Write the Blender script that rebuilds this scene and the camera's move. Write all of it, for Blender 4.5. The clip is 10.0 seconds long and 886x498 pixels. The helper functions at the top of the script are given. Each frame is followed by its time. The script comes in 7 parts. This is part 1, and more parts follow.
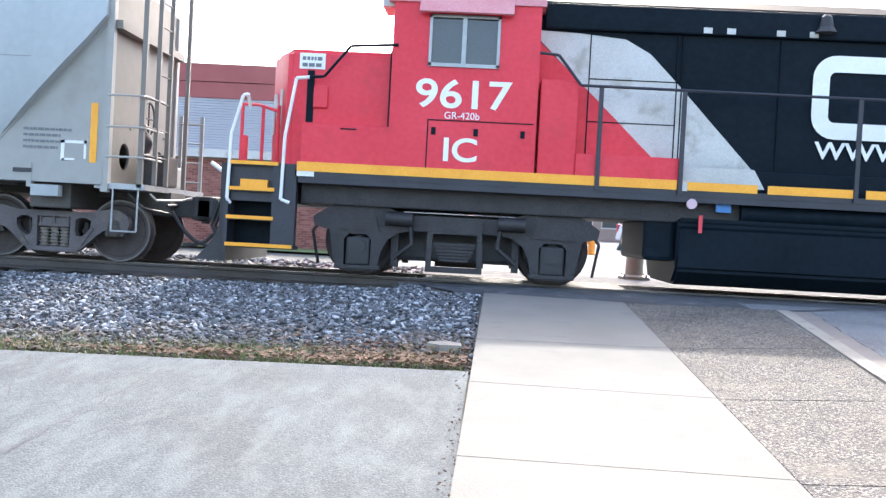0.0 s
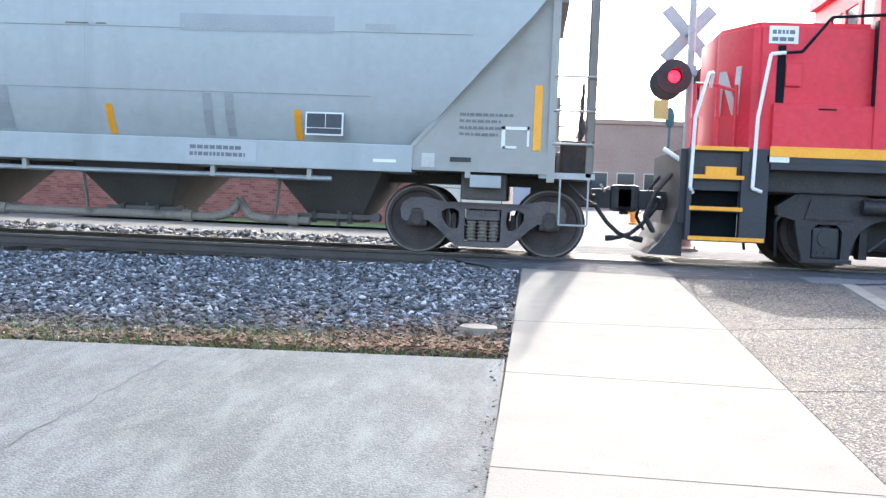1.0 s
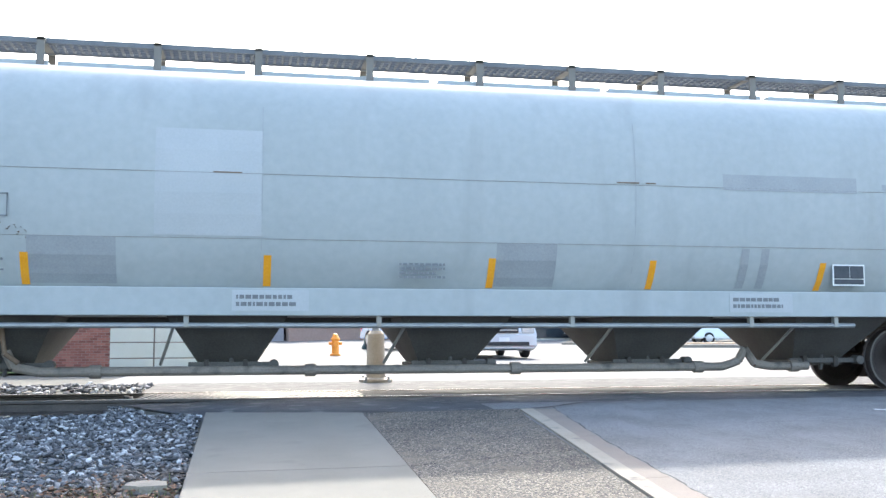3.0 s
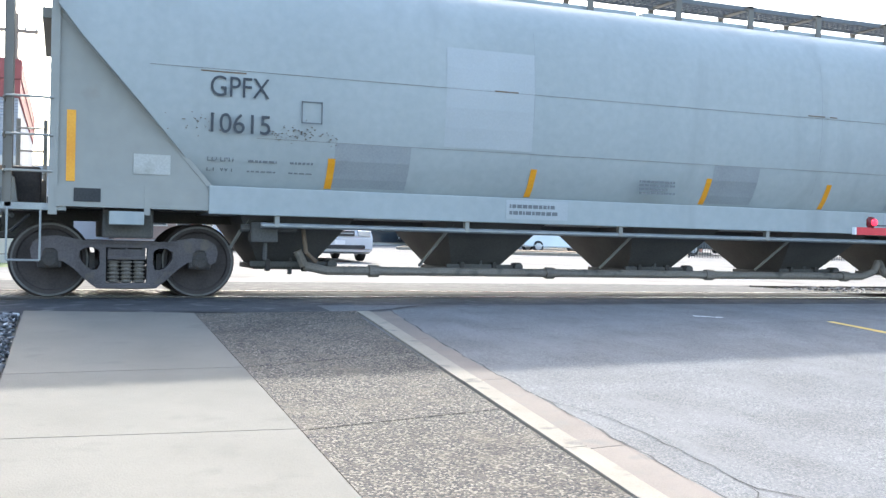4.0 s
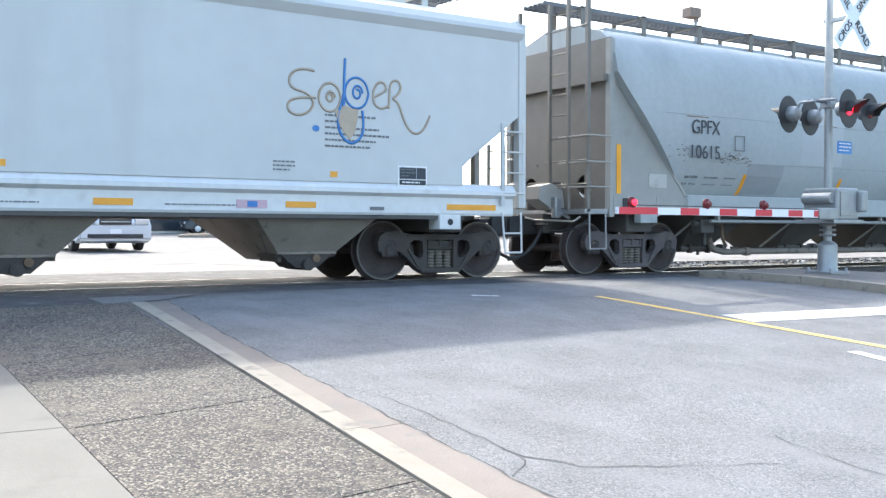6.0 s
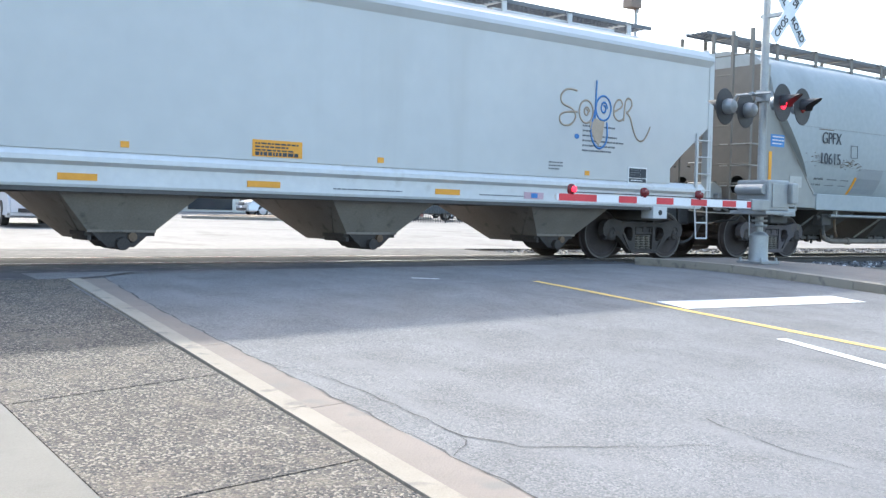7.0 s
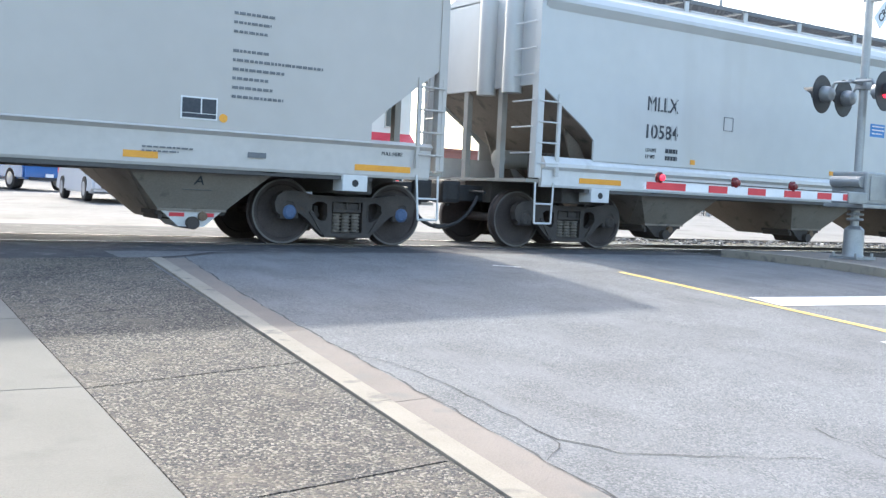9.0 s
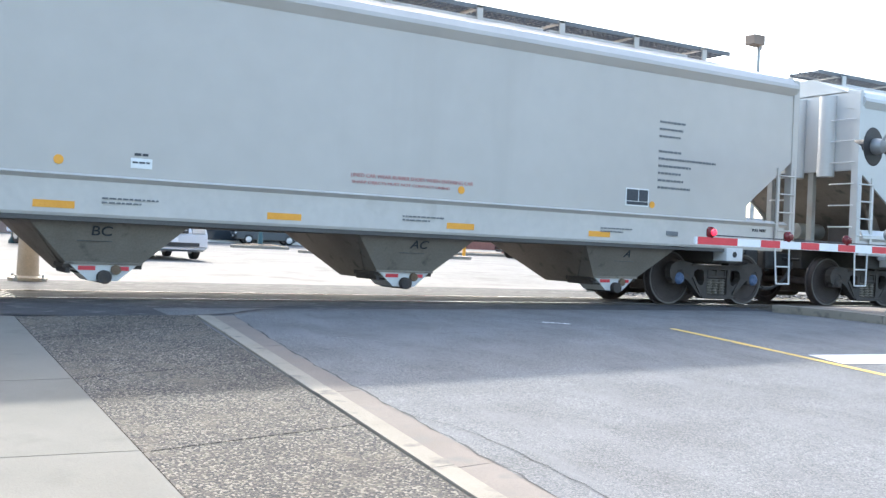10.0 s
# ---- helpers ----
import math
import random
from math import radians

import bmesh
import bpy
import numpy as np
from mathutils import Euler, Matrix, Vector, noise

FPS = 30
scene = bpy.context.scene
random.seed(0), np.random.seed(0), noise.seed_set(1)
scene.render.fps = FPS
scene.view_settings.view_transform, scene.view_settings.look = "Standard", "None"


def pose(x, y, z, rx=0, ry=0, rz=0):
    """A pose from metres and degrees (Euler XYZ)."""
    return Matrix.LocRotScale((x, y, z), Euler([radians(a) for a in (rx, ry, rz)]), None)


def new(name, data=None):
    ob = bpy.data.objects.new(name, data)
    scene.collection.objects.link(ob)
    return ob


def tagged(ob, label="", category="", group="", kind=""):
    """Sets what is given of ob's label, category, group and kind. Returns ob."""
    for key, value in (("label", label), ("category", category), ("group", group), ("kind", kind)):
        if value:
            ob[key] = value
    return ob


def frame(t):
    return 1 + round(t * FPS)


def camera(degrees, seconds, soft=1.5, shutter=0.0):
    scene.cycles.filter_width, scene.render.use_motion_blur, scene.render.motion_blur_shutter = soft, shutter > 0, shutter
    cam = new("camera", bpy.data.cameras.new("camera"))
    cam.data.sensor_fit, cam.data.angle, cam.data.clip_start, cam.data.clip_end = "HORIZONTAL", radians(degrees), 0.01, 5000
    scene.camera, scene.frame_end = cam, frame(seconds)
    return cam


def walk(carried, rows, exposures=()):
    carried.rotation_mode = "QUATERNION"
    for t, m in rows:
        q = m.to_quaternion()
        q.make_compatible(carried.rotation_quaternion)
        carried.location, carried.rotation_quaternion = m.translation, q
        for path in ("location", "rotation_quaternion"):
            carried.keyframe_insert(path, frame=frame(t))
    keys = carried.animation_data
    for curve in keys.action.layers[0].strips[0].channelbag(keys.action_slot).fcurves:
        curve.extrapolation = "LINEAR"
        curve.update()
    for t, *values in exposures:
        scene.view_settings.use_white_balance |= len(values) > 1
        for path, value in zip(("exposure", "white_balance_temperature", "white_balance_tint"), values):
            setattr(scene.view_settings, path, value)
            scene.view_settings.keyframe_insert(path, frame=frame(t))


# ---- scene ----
from mathutils.geometry import tessellate_polygon

cam = camera(47.96, 10.0, soft=1.4)
PATH = [
    (0, -0.208, -1.080, 0.703, 88.97, -3.05, 2.88),
    (0.5, -0.256, -0.694, 0.720, 89.41, -0.58, 0.89),
    (1, -0.199, -0.275, 0.714, 87.21, -2.31, 5.12),
    (1.5, -0.174, 0.034, 0.724, 87.48, -1.98, 3.81),
    (2, -0.120, 0.205, 0.737, 89.77, -0.17, 0.75),
    (2.2, -0.070, 0.180, 0.745, 90.62, -0.49, -4.66),
    (3.3, 0.092, -0.115, 0.797, 95.716, 0.193, -11.630),
    (3.5, 0.086, -0.096, 0.795, 94.987, -0.028, -12.273),
    (4, 0.065, 0.113, 0.768, 89.65, -1.30, -21.02),
    (4.5, 0.046, 0.127, 0.744, 86.82, -0.45, -21.66),
    (5, 0.077, 0.108, 0.751, 88.03, -1.20, -23.51),
    (5.2, 0.086, 0.108, 0.758, 88.71, -0.31, -25.75),
    (6.3, 0.144, 0.037, 0.764, 89.52, -2.08, -35.56),
    (6.5, 0.125, 0.040, 0.764, 90.06, -3.47, -36.59),
    (7, 0.064, 0.032, 0.760, 88.01, -1.40, -36.71),
    (7.5, -0.042, 0.030, 0.779, 88.65, -1.37, -27.73),
    (8, -0.032, 0.044, 0.782, 87.12, -2.93, -25.67),
    (8.5, 0.055, 0.175, 0.758, 86.36, -1.10, -36.33),
    (9, 0.126, 0.336, 0.781, 86.92, -2.65, -32.55),
    (9.5, 0.122, 0.437, 0.808, 88.66, -2.96, -29.28),
    (10, 0.059, 0.533, 0.798, 89.94, -2.41, -30.54),
]
walk(cam, [(r[0], pose(*r[1:])) for r in PATH], exposures=[(0, 2.58, 6600, 11), (0.5, 2.70, 6650, 11), (1.0, 2.54, 6600, 10), (1.5, 2.54, 6750, 9), (2.1, 2.57, 6950, 7), (3.5, 2.35, 6550, 7), (4.0, 2.24, 6600, 6), (5.0, 2.28, 6600, 7), (6.5, 2.14, 6550, 6), (8.5, 2.02, 6500, 6), (9.0, 2.10, 6550, 6), (9.5, 2.26, 6600, 6), (10, 2.18, 6600, 6)])

# ---- light: hazy spring sun from behind the train ----
SUN_DIR = Vector((-0.65, -5.11, -4.18)).normalized()
world = bpy.data.worlds.new("sky")
scene.world = world
world.use_nodes = True
nt = world.node_tree
sky = nt.nodes.new("ShaderNodeTexSky")
sky.sky_type, sky.sun_disc = "NISHITA", False
sky.sun_elevation, sky.sun_rotation = radians(39), math.atan2(-SUN_DIR.x, -SUN_DIR.y)
sky.dust_density, sky.air_density, sky.ozone_density = 3.0, 1.0, 1.0
bg = nt.nodes["Background"]
bg.inputs["Strength"].default_value = 0.15
nt.links.new(sky.outputs["Color"], bg.inputs["Color"])
sun = new("sun", bpy.data.lights.new("sun", "SUN"))
sun.data.energy, sun.data.angle, sun.data.color = 1.15, radians(1.3), (1.0, 0.96, 0.90)
sun.rotation_euler = SUN_DIR.to_track_quat("-Z", "Y").to_euler()


# ---- materials ----
def rgb(c):
    return (c, c, c, 1) if isinstance(c, (int, float)) else (*c, 1)


def mat(name, a, b=None, rough=0.6, metal=0.0, big=1.2, fine=40.0, bump=0.15, dirt=None, dirt_at=0.62, spec=0.5, streak=1.0, rand=0.0, emit=0.0, tex=None):
    """Two tones mixed by large and fine noise, optional stains, fine relief."""
    m = bpy.data.materials.new(name)
    m.use_nodes = True
    t = m.node_tree
    n, link = t.nodes, t.links.new
    p = n["Principled BSDF"]
    b = b if b is not None else tuple(min(1, x * 1.18) for x in (rgb(a)[:3]))
    co = n.new("ShaderNodeTexCoord")
    mp = n.new("ShaderNodeMapping")
    mp.inputs["Scale"].default_value = (1, 1, streak)
    link(co.outputs["Object"], mp.inputs["Vector"])
    n1, n2 = n.new("ShaderNodeTexNoise"), n.new("ShaderNodeTexNoise")
    n1.inputs["Scale"].default_value, n2.inputs["Scale"].default_value = big, fine
    n1.inputs["Detail"].default_value, n2.inputs["Detail"].default_value = 6, 3
    link(mp.outputs["Vector"], n1.inputs["Vector"])
    link(co.outputs["Object"], n2.inputs["Vector"])
    add = n.new("ShaderNodeMath")
    add.operation = "MULTIPLY_ADD"
    add.inputs[1].default_value = 0.45
    link(n2.outputs["Fac"], add.inputs[0])
    half = n.new("ShaderNodeMath")
    half.operation = "MULTIPLY"
    half.inputs[1].default_value = 0.55
    link(n1.outputs["Fac"], half.inputs[0])
    link(half.outputs[0], add.inputs[2])
    fac = add.outputs[0]
    if rand:
        oi = n.new("ShaderNodeObjectInfo")
        ra = n.new("ShaderNodeMath")
        ra.operation = "MULTIPLY_ADD"
        ra.inputs[1].default_value = rand
        link(oi.outputs["Random"], ra.inputs[0])
        link(fac, ra.inputs[2])
        fac = ra.outputs[0]
    ramp = n.new("ShaderNodeValToRGB")
    ramp.color_ramp.elements[0].position, ramp.color_ramp.elements[1].position = 0.36, 0.66
    ramp.color_ramp.elements[0].color, ramp.color_ramp.elements[1].color = rgb(a), rgb(b)
    link(fac, ramp.inputs["Fac"])
    out = ramp.outputs["Color"]
    if dirt is not None:
        n3 = n.new("ShaderNodeTexNoise")
        n3.inputs["Scale"].default_value, n3.inputs["Detail"].default_value = big * 2.3, 8
        link(mp.outputs["Vector"], n3.inputs["Vector"])
        r3 = n.new("ShaderNodeValToRGB")
        r3.color_ramp.elements[0].position, r3.color_ramp.elements[1].position = dirt_at - 0.06, dirt_at + 0.1
        link(n3.outputs["Fac"], r3.inputs["Fac"])
        mx = n.new("ShaderNodeMixRGB")
        mx.inputs["Color2"].default_value = rgb(dirt)
        link(r3.outputs["Color"], mx.inputs["Fac"])
        link(out, mx.inputs["Color1"])
        out = mx.outputs["Color"]
    link(out, p.inputs["Base Color"])
    p.inputs["Roughness"].default_value, p.inputs["Metallic"].default_value = rough, metal
    p.inputs["Specular IOR Level"].default_value = spec
    if bump:
        bm = n.new("ShaderNodeBump")
        bm.inputs["Strength"].default_value, bm.inputs["Distance"].default_value = bump, 0.02
        link(n2.outputs["Fac"], bm.inputs["Height"])
        link(bm.outputs["Normal"], p.inputs["Normal"])
    if emit:
        p.inputs["Emission Color"].default_value = rgb(b)
        p.inputs["Emission Strength"].default_value = emit
    return m


def aggregate(name, tones, scale, base_rough=0.85, bump=0.6, wear=None, wear_at=(0.54, 0.70), wear_scale=1.1, paste=None):
    """Exposed pebbles: cells in random tones with relief."""
    m = mat(name, tones[0], tones[1], rough=base_rough, bump=0)
    t = m.node_tree
    n, link = t.nodes, t.links.new
    p = n["Principled BSDF"]
    co = n.new("ShaderNodeTexCoord")
    v = n.new("ShaderNodeTexVoronoi")
    v.inputs["Scale"].default_value = scale
    link(co.outputs["Object"], v.inputs["Vector"])
    r = n.new("ShaderNodeValToRGB")
    r.color_ramp.interpolation = "CONSTANT"
    for i, c in enumerate(tones):
        e = r.color_ramp.elements[i] if i < 2 else r.color_ramp.elements.new(i / len(tones))
        e.position, e.color = i / len(tones), rgb(c)
    sep = n.new("ShaderNodeSeparateColor")
    link(v.outputs["Color"], sep.inputs["Color"])
    link(sep.outputs[0], r.inputs["Fac"])
    big = n.new("ShaderNodeTexNoise")
    big.inputs["Scale"].default_value, big.inputs["Detail"].default_value = 1.3, 6
    link(co.outputs["Object"], big.inputs["Vector"])
    mx = n.new("ShaderNodeMixRGB")
    mx.blend_type, mx.inputs["Fac"].default_value = "MULTIPLY", 0.55
    rb = n.new("ShaderNodeValToRGB")
    rb.color_ramp.elements[0].position, rb.color_ramp.elements[1].position = 0.3, 0.65
    rb.color_ramp.elements[0].color = (0.5, 0.48, 0.47, 1)
    link(big.outputs["Fac"], rb.inputs["Fac"])
    link(r.outputs["Color"], mx.inputs["Color1"])
    link(rb.outputs["Color"], mx.inputs["Color2"])
    out = mx.outputs["Color"]
    if wear:
        mp = n.new("ShaderNodeMapping")
        mp.inputs["Scale"].default_value = (2.4, 0.8, 1)
        mp.inputs["Rotation"].default_value = (0, 0, 0.5)
        link(co.outputs["Object"], mp.inputs["Vector"])
        wn = n.new("ShaderNodeTexNoise")
        wn.inputs["Scale"].default_value, wn.inputs["Detail"].default_value = wear_scale, 9
        wn.inputs["Roughness"].default_value = 0.72
        link(mp.outputs["Vector"], wn.inputs["Vector"])
        wr = n.new("ShaderNodeValToRGB")
        wr.color_ramp.elements[0].position, wr.color_ramp.elements[1].position = wear_at
        link(wn.outputs["Fac"], wr.inputs["Fac"])
        wx = n.new("ShaderNodeMixRGB")
        wx.inputs["Color2"].default_value = rgb(wear)
        link(wr.outputs["Color"], wx.inputs["Fac"])
        link(out, wx.inputs["Color1"])
        out = wx.outputs["Color"]
    if paste:
        # sandy cement that still covers the pebbles in uneven patches
        pn = n.new("ShaderNodeTexNoise")
        pn.inputs["Scale"].default_value, pn.inputs["Detail"].default_value, pn.inputs["Roughness"].default_value = 1.9, 10, 0.75
        link(co.outputs["Object"], pn.inputs["Vector"])
        pr = n.new("ShaderNodeValToRGB")
        pr.color_ramp.elements[0].position, pr.color_ramp.elements[1].position = 0.50, 0.66
        pr.color_ramp.elements[1].color = (0.75, 0.75, 0.75, 1)
        link(pn.outputs["Fac"], pr.inputs["Fac"])
        px = n.new("ShaderNodeMixRGB")
        px.inputs["Color2"].default_value = rgb(paste)
        link(pr.outputs["Color"], px.inputs["Fac"])
        link(out, px.inputs["Color1"])
        out = px.outputs["Color"]
    link(out, p.inputs["Base Color"])
    b = n.new("ShaderNodeBump")
    b.inputs["Strength"].default_value, b.inputs["Distance"].default_value = bump, 0.01
    b.invert = True
    link(v.outputs["Distance"], b.inputs["Height"])
    link(b.outputs["Normal"], p.inputs["Normal"])
    return m


M_CAR1 = mat("weathered_grey_car_paint", (0.37, 0.395, 0.393), (0.43, 0.452, 0.448), rough=0.62, spec=0.25, big=0.5, fine=9, bump=0.03, dirt=(0.33, 0.345, 0.342), dirt_at=0.62, streak=0.12)
M_CAR1B = mat("bare_grey_end_steel", (0.31, 0.3055, 0.2806), (0.36, 0.3511, 0.322), rough=0.55, big=0.5, fine=5, bump=0.03, dirt=(0.27, 0.2377, 0.2024), dirt_at=0.66)
# Brown grime of the car ends, darkened further for the shade behind the ladders.
M_CAR1E = mat("grimy_shaded_end_steel", (0.158, 0.143, 0.122), (0.192, 0.172, 0.147), rough=0.55, big=0.5, fine=5, bump=0.03, dirt=(0.15, 0.122, 0.096), dirt_at=0.66)
M_PATCH = mat("overpainted_grey_patch", (0.288, 0.3025, 0.312), (0.36, 0.3751, 0.384), rough=0.5, big=2, bump=0.02)
M_CAR2 = mat("pale_grey_car_paint", (0.52, 0.525, 0.515), (0.565, 0.568, 0.555), rough=0.35, big=0.35, fine=3, bump=0.02, dirt=(0.4938, 0.49, 0.4704), dirt_at=0.63, streak=0.1)
M_CAR3 = mat("warm_pale_grey_car_paint", (0.475, 0.44, 0.402), (0.515, 0.477, 0.437), rough=0.36, big=0.35, fine=3, bump=0.02, dirt=(0.45, 0.415, 0.378), dirt_at=0.63, streak=0.1)
M_CAR3W = mat("pale_warm_sill_paint", (0.53, 0.50, 0.465), (0.60, 0.565, 0.525), rough=0.35, big=0.8, fine=9, bump=0.02, dirt=(0.45, 0.42, 0.385), dirt_at=0.68)
M_CAR2W = mat("clean_white_sill_paint", (0.6138, 0.6164, 0.612), (0.7068, 0.7084, 0.702), rough=0.35, big=0.8, fine=9, bump=0.02, dirt=(0.465, 0.4508, 0.423), dirt_at=0.68)
M_BAY = mat("dusty_brown_hopper_bay", (0.20, 0.17, 0.145), (0.29, 0.25, 0.212), rough=0.7, big=1.5, bump=0.1, dirt=(0.09, 0.08, 0.07))
# Darker tone for bays, sills, slope sheets and other underframe parts.
M_BAYD = mat("dark_hopper_bay", (0.075, 0.07, 0.066), (0.125, 0.118, 0.11), rough=0.75, big=1.5, bump=0.1)
M_TRUCK = mat("rusty_cast_steel", (0.04376, 0.03724, 0.03463), (0.08237, 0.07012, 0.06318), rough=0.75, big=4, fine=50, bump=0.2, dirt=(0.07722, 0.0532, 0.03744), dirt_at=0.66)
M_BLACK = mat("greasy_black_steel", (0.022, 0.022, 0.024), (0.045, 0.045, 0.048), rough=0.6, big=3, bump=0.15)
M_WHEEL = mat("dark_wheel_steel", (0.04, 0.031, 0.029), (0.072, 0.056, 0.052), rough=0.75, metal=0.0, big=4, bump=0.1)
M_TREAD = mat("polished_tread_steel", (0.45, 0.45, 0.46), (0.6, 0.6, 0.6), rough=0.22, metal=0.9, bump=0.02)
M_RED = mat("locomotive_red_paint", (0.66, 0.030, 0.050), (0.76, 0.05, 0.075), rough=0.42, spec=0.3, big=0.9, fine=14, bump=0.03, dirt=(0.58, 0.04, 0.055), dirt_at=0.64)
M_ROOFP = mat("faded_pink_cab_roof", (0.52, 0.16, 0.17), (0.62, 0.30, 0.30), rough=0.5, big=1.5, bump=0.04)
M_LBLACK = mat("locomotive_black_paint", (0.005, 0.0095, 0.0145), (0.009, 0.016, 0.023), spec=0.06, rough=0.45, big=0.8, fine=12, bump=0.04)
M_LWHITE = mat("weathered_white_stripe_paint", (0.44, 0.43, 0.40), (0.60, 0.59, 0.56), rough=0.5, big=1.5, bump=0.03, dirt=(0.34, 0.32, 0.28))
M_NAVY = mat("dark_blue_grey_frame_paint", (0.016, 0.018, 0.026), (0.032, 0.034, 0.044), rough=0.5, big=2, bump=0.08)
M_LTRUCK = mat("oily_grey_black_truck", (0.018, 0.0165, 0.018), (0.040, 0.036, 0.038), rough=0.6, big=4, fine=30, bump=0.3)
M_ORANGE = mat("orange_reflective_tape", (0.85, 0.33, 0.015), (0.95, 0.43, 0.03), rough=0.4, big=3, bump=0)
M_YELLOW = mat("yellow_ochre_tape", (0.80, 0.33, 0.025), (0.88, 0.40, 0.045), rough=0.4, big=3, bump=0)
M_WHITE = mat("white_lettering_paint", (0.74, 0.74, 0.72), (0.82, 0.82, 0.80), rough=0.5, big=4, bump=0.01)
M_INK = mat("dark_stencil_paint", (0.0372, 0.0434, 0.0527), (0.062, 0.0682, 0.0806), rough=0.6, big=5, bump=0)
M_INKF = mat("faded_grey_stencil_paint", (0.14, 0.147, 0.155), (0.19, 0.197, 0.205), rough=0.6, big=5, bump=0)
M_INKR = mat("faded_red_stencil_paint", (0.5, 0.2, 0.19), (0.55, 0.26, 0.24), rough=0.6, big=5, bump=0)
M_RUST = mat("rust_brown_stain", (0.15, 0.095, 0.06), (0.22, 0.16, 0.11), rough=0.8, big=6, bump=0.1)
M_GRAFT = mat("tan_spray_paint", (0.42, 0.33, 0.24), (0.5, 0.4, 0.3), rough=0.6, big=5, bump=0)
M_GRAFB = mat("blue_spray_paint", (0.05, 0.19, 0.48), (0.08, 0.26, 0.56), rough=0.6, big=5, bump=0)
M_GALV = mat("galvanised_steel", (0.2772, 0.2904, 0.297), (0.3696, 0.3828, 0.3894), rough=0.45, metal=0.5, big=5, fine=60, bump=0.05)
M_GRATE = mat("dull_grey_grating_steel", (0.12, 0.128, 0.138), (0.17, 0.178, 0.188), rough=0.6, big=3, bump=0.1)
M_GLASSD = mat("dark_tinted_window", (0.03, 0.04, 0.05), (0.05, 0.06, 0.07), rough=0.08, bump=0)
M_CONC = mat("buff_sidewalk_concrete", (0.140, 0.134, 0.115), (0.178, 0.169, 0.147), rough=0.85, big=1.7, fine=90, bump=0.3, dirt=(0.140, 0.134, 0.116), dirt_at=0.64, rand=0.10)
M_KERB = mat("pale_kerb_concrete", (0.235, 0.206, 0.164), (0.295, 0.262, 0.214), rough=0.85, big=2.5, fine=80, bump=0.3, dirt=(0.15, 0.137, 0.122), rand=0.12)
M_GUTTER = mat("worn_gutter_concrete", (0.172, 0.145, 0.124), (0.218, 0.186, 0.16), rough=0.85, big=2, fine=80, bump=0.3, dirt=(0.1728, 0.159, 0.1428), rand=0.12)
M_AGG = aggregate("exposed_aggregate_concrete", [(0.108, 0.096, 0.080), (0.050, 0.047, 0.046), (0.155, 0.137, 0.112), (0.036, 0.035, 0.037), (0.29, 0.26, 0.215), (0.086, 0.076, 0.064)], 74, base_rough=0.8, bump=1.2, paste=(0.165, 0.137, 0.106))
M_ROAD = aggregate("worn_grey_asphalt_road", [(0.145, 0.15, 0.155), (0.18, 0.182, 0.185), (0.11, 0.115, 0.12), (0.23, 0.232, 0.232), (0.16, 0.162, 0.168)], 95, bump=0.35, wear=(0.182, 0.185, 0.19), wear_at=(0.48, 0.74))
M_LOT = aggregate("weathered_pale_asphalt", [(0.058, 0.071, 0.075), (0.068, 0.082, 0.087), (0.046, 0.057, 0.061), (0.095, 0.109, 0.114), (0.062, 0.075, 0.079)], 80, bump=0.5, wear=(0.118, 0.136, 0.139), wear_at=(0.46, 0.76), wear_scale=2.0)
M_APRON = mat("dark_crossing_asphalt", (0.07, 0.07, 0.074), (0.12, 0.12, 0.123), rough=0.9, spec=0.15, big=2, fine=70, bump=0.5, dirt=(0.19, 0.185, 0.18))
M_FARLOT = mat("sun_bleached_far_asphalt", (0.155, 0.152, 0.148), (0.215, 0.21, 0.204), rough=0.9, spec=0.2, big=0.3, fine=5, bump=0.1, dirt=(0.12, 0.115, 0.109))
M_EARTH = mat("ballast_bed_earth", (0.075, 0.076, 0.066), (0.12, 0.12, 0.104), rough=0.95, big=1.5, fine=30, bump=0.8, dirt=(0.1364, 0.1056, 0.0638))
M_LITTER = mat("dry_leaf_litter", (0.13, 0.066, 0.040), (0.27, 0.16, 0.105), rough=0.95, big=3, fine=30, bump=0.4)
M_MULCH = mat("straw_mulch", (0.16, 0.115, 0.075), (0.26, 0.195, 0.135), rough=0.95, big=2, fine=20, bump=0.4)
M_GRASS = mat("dry_spring_grass", (0.12, 0.15, 0.045), (0.23, 0.23, 0.10), rough=0.9, big=2, fine=20, bump=0.2)
M_LAWN = mat("green_spring_lawn", (0.085, 0.13, 0.035), (0.15, 0.20, 0.07), rough=0.9, big=1.5, fine=12, bump=0.5, dirt=(0.17, 0.16, 0.09))
M_RAIL = mat("brown_rail_steel", (0.05, 0.042, 0.038), (0.09, 0.075, 0.068), rough=0.7, big=3, bump=0.2)
M_RUBBER = mat("worn_black_rubber", (0.03, 0.03, 0.032), (0.06, 0.06, 0.062), rough=0.35, big=5, bump=0.1)
M_TIE = mat("creosoted_timber", (0.045, 0.038, 0.033), (0.09, 0.08, 0.07), rough=0.9, big=5, bump=0.3)
M_RPAINT = mat("white_road_paint", (0.62, 0.62, 0.60), (0.76, 0.76, 0.74), rough=0.7, big=3, fine=60, bump=0.2, dirt=(0.45, 0.45, 0.44), dirt_at=0.66)
M_YPAINT = mat("yellow_road_paint", (0.62, 0.42, 0.10), (0.72, 0.52, 0.18), rough=0.7, big=3, fine=60, bump=0.2, dirt=(0.35, 0.30, 0.2))
M_CRACK = mat("crack_filler", (0.035, 0.035, 0.035), (0.06, 0.06, 0.06), rough=0.8, bump=0)
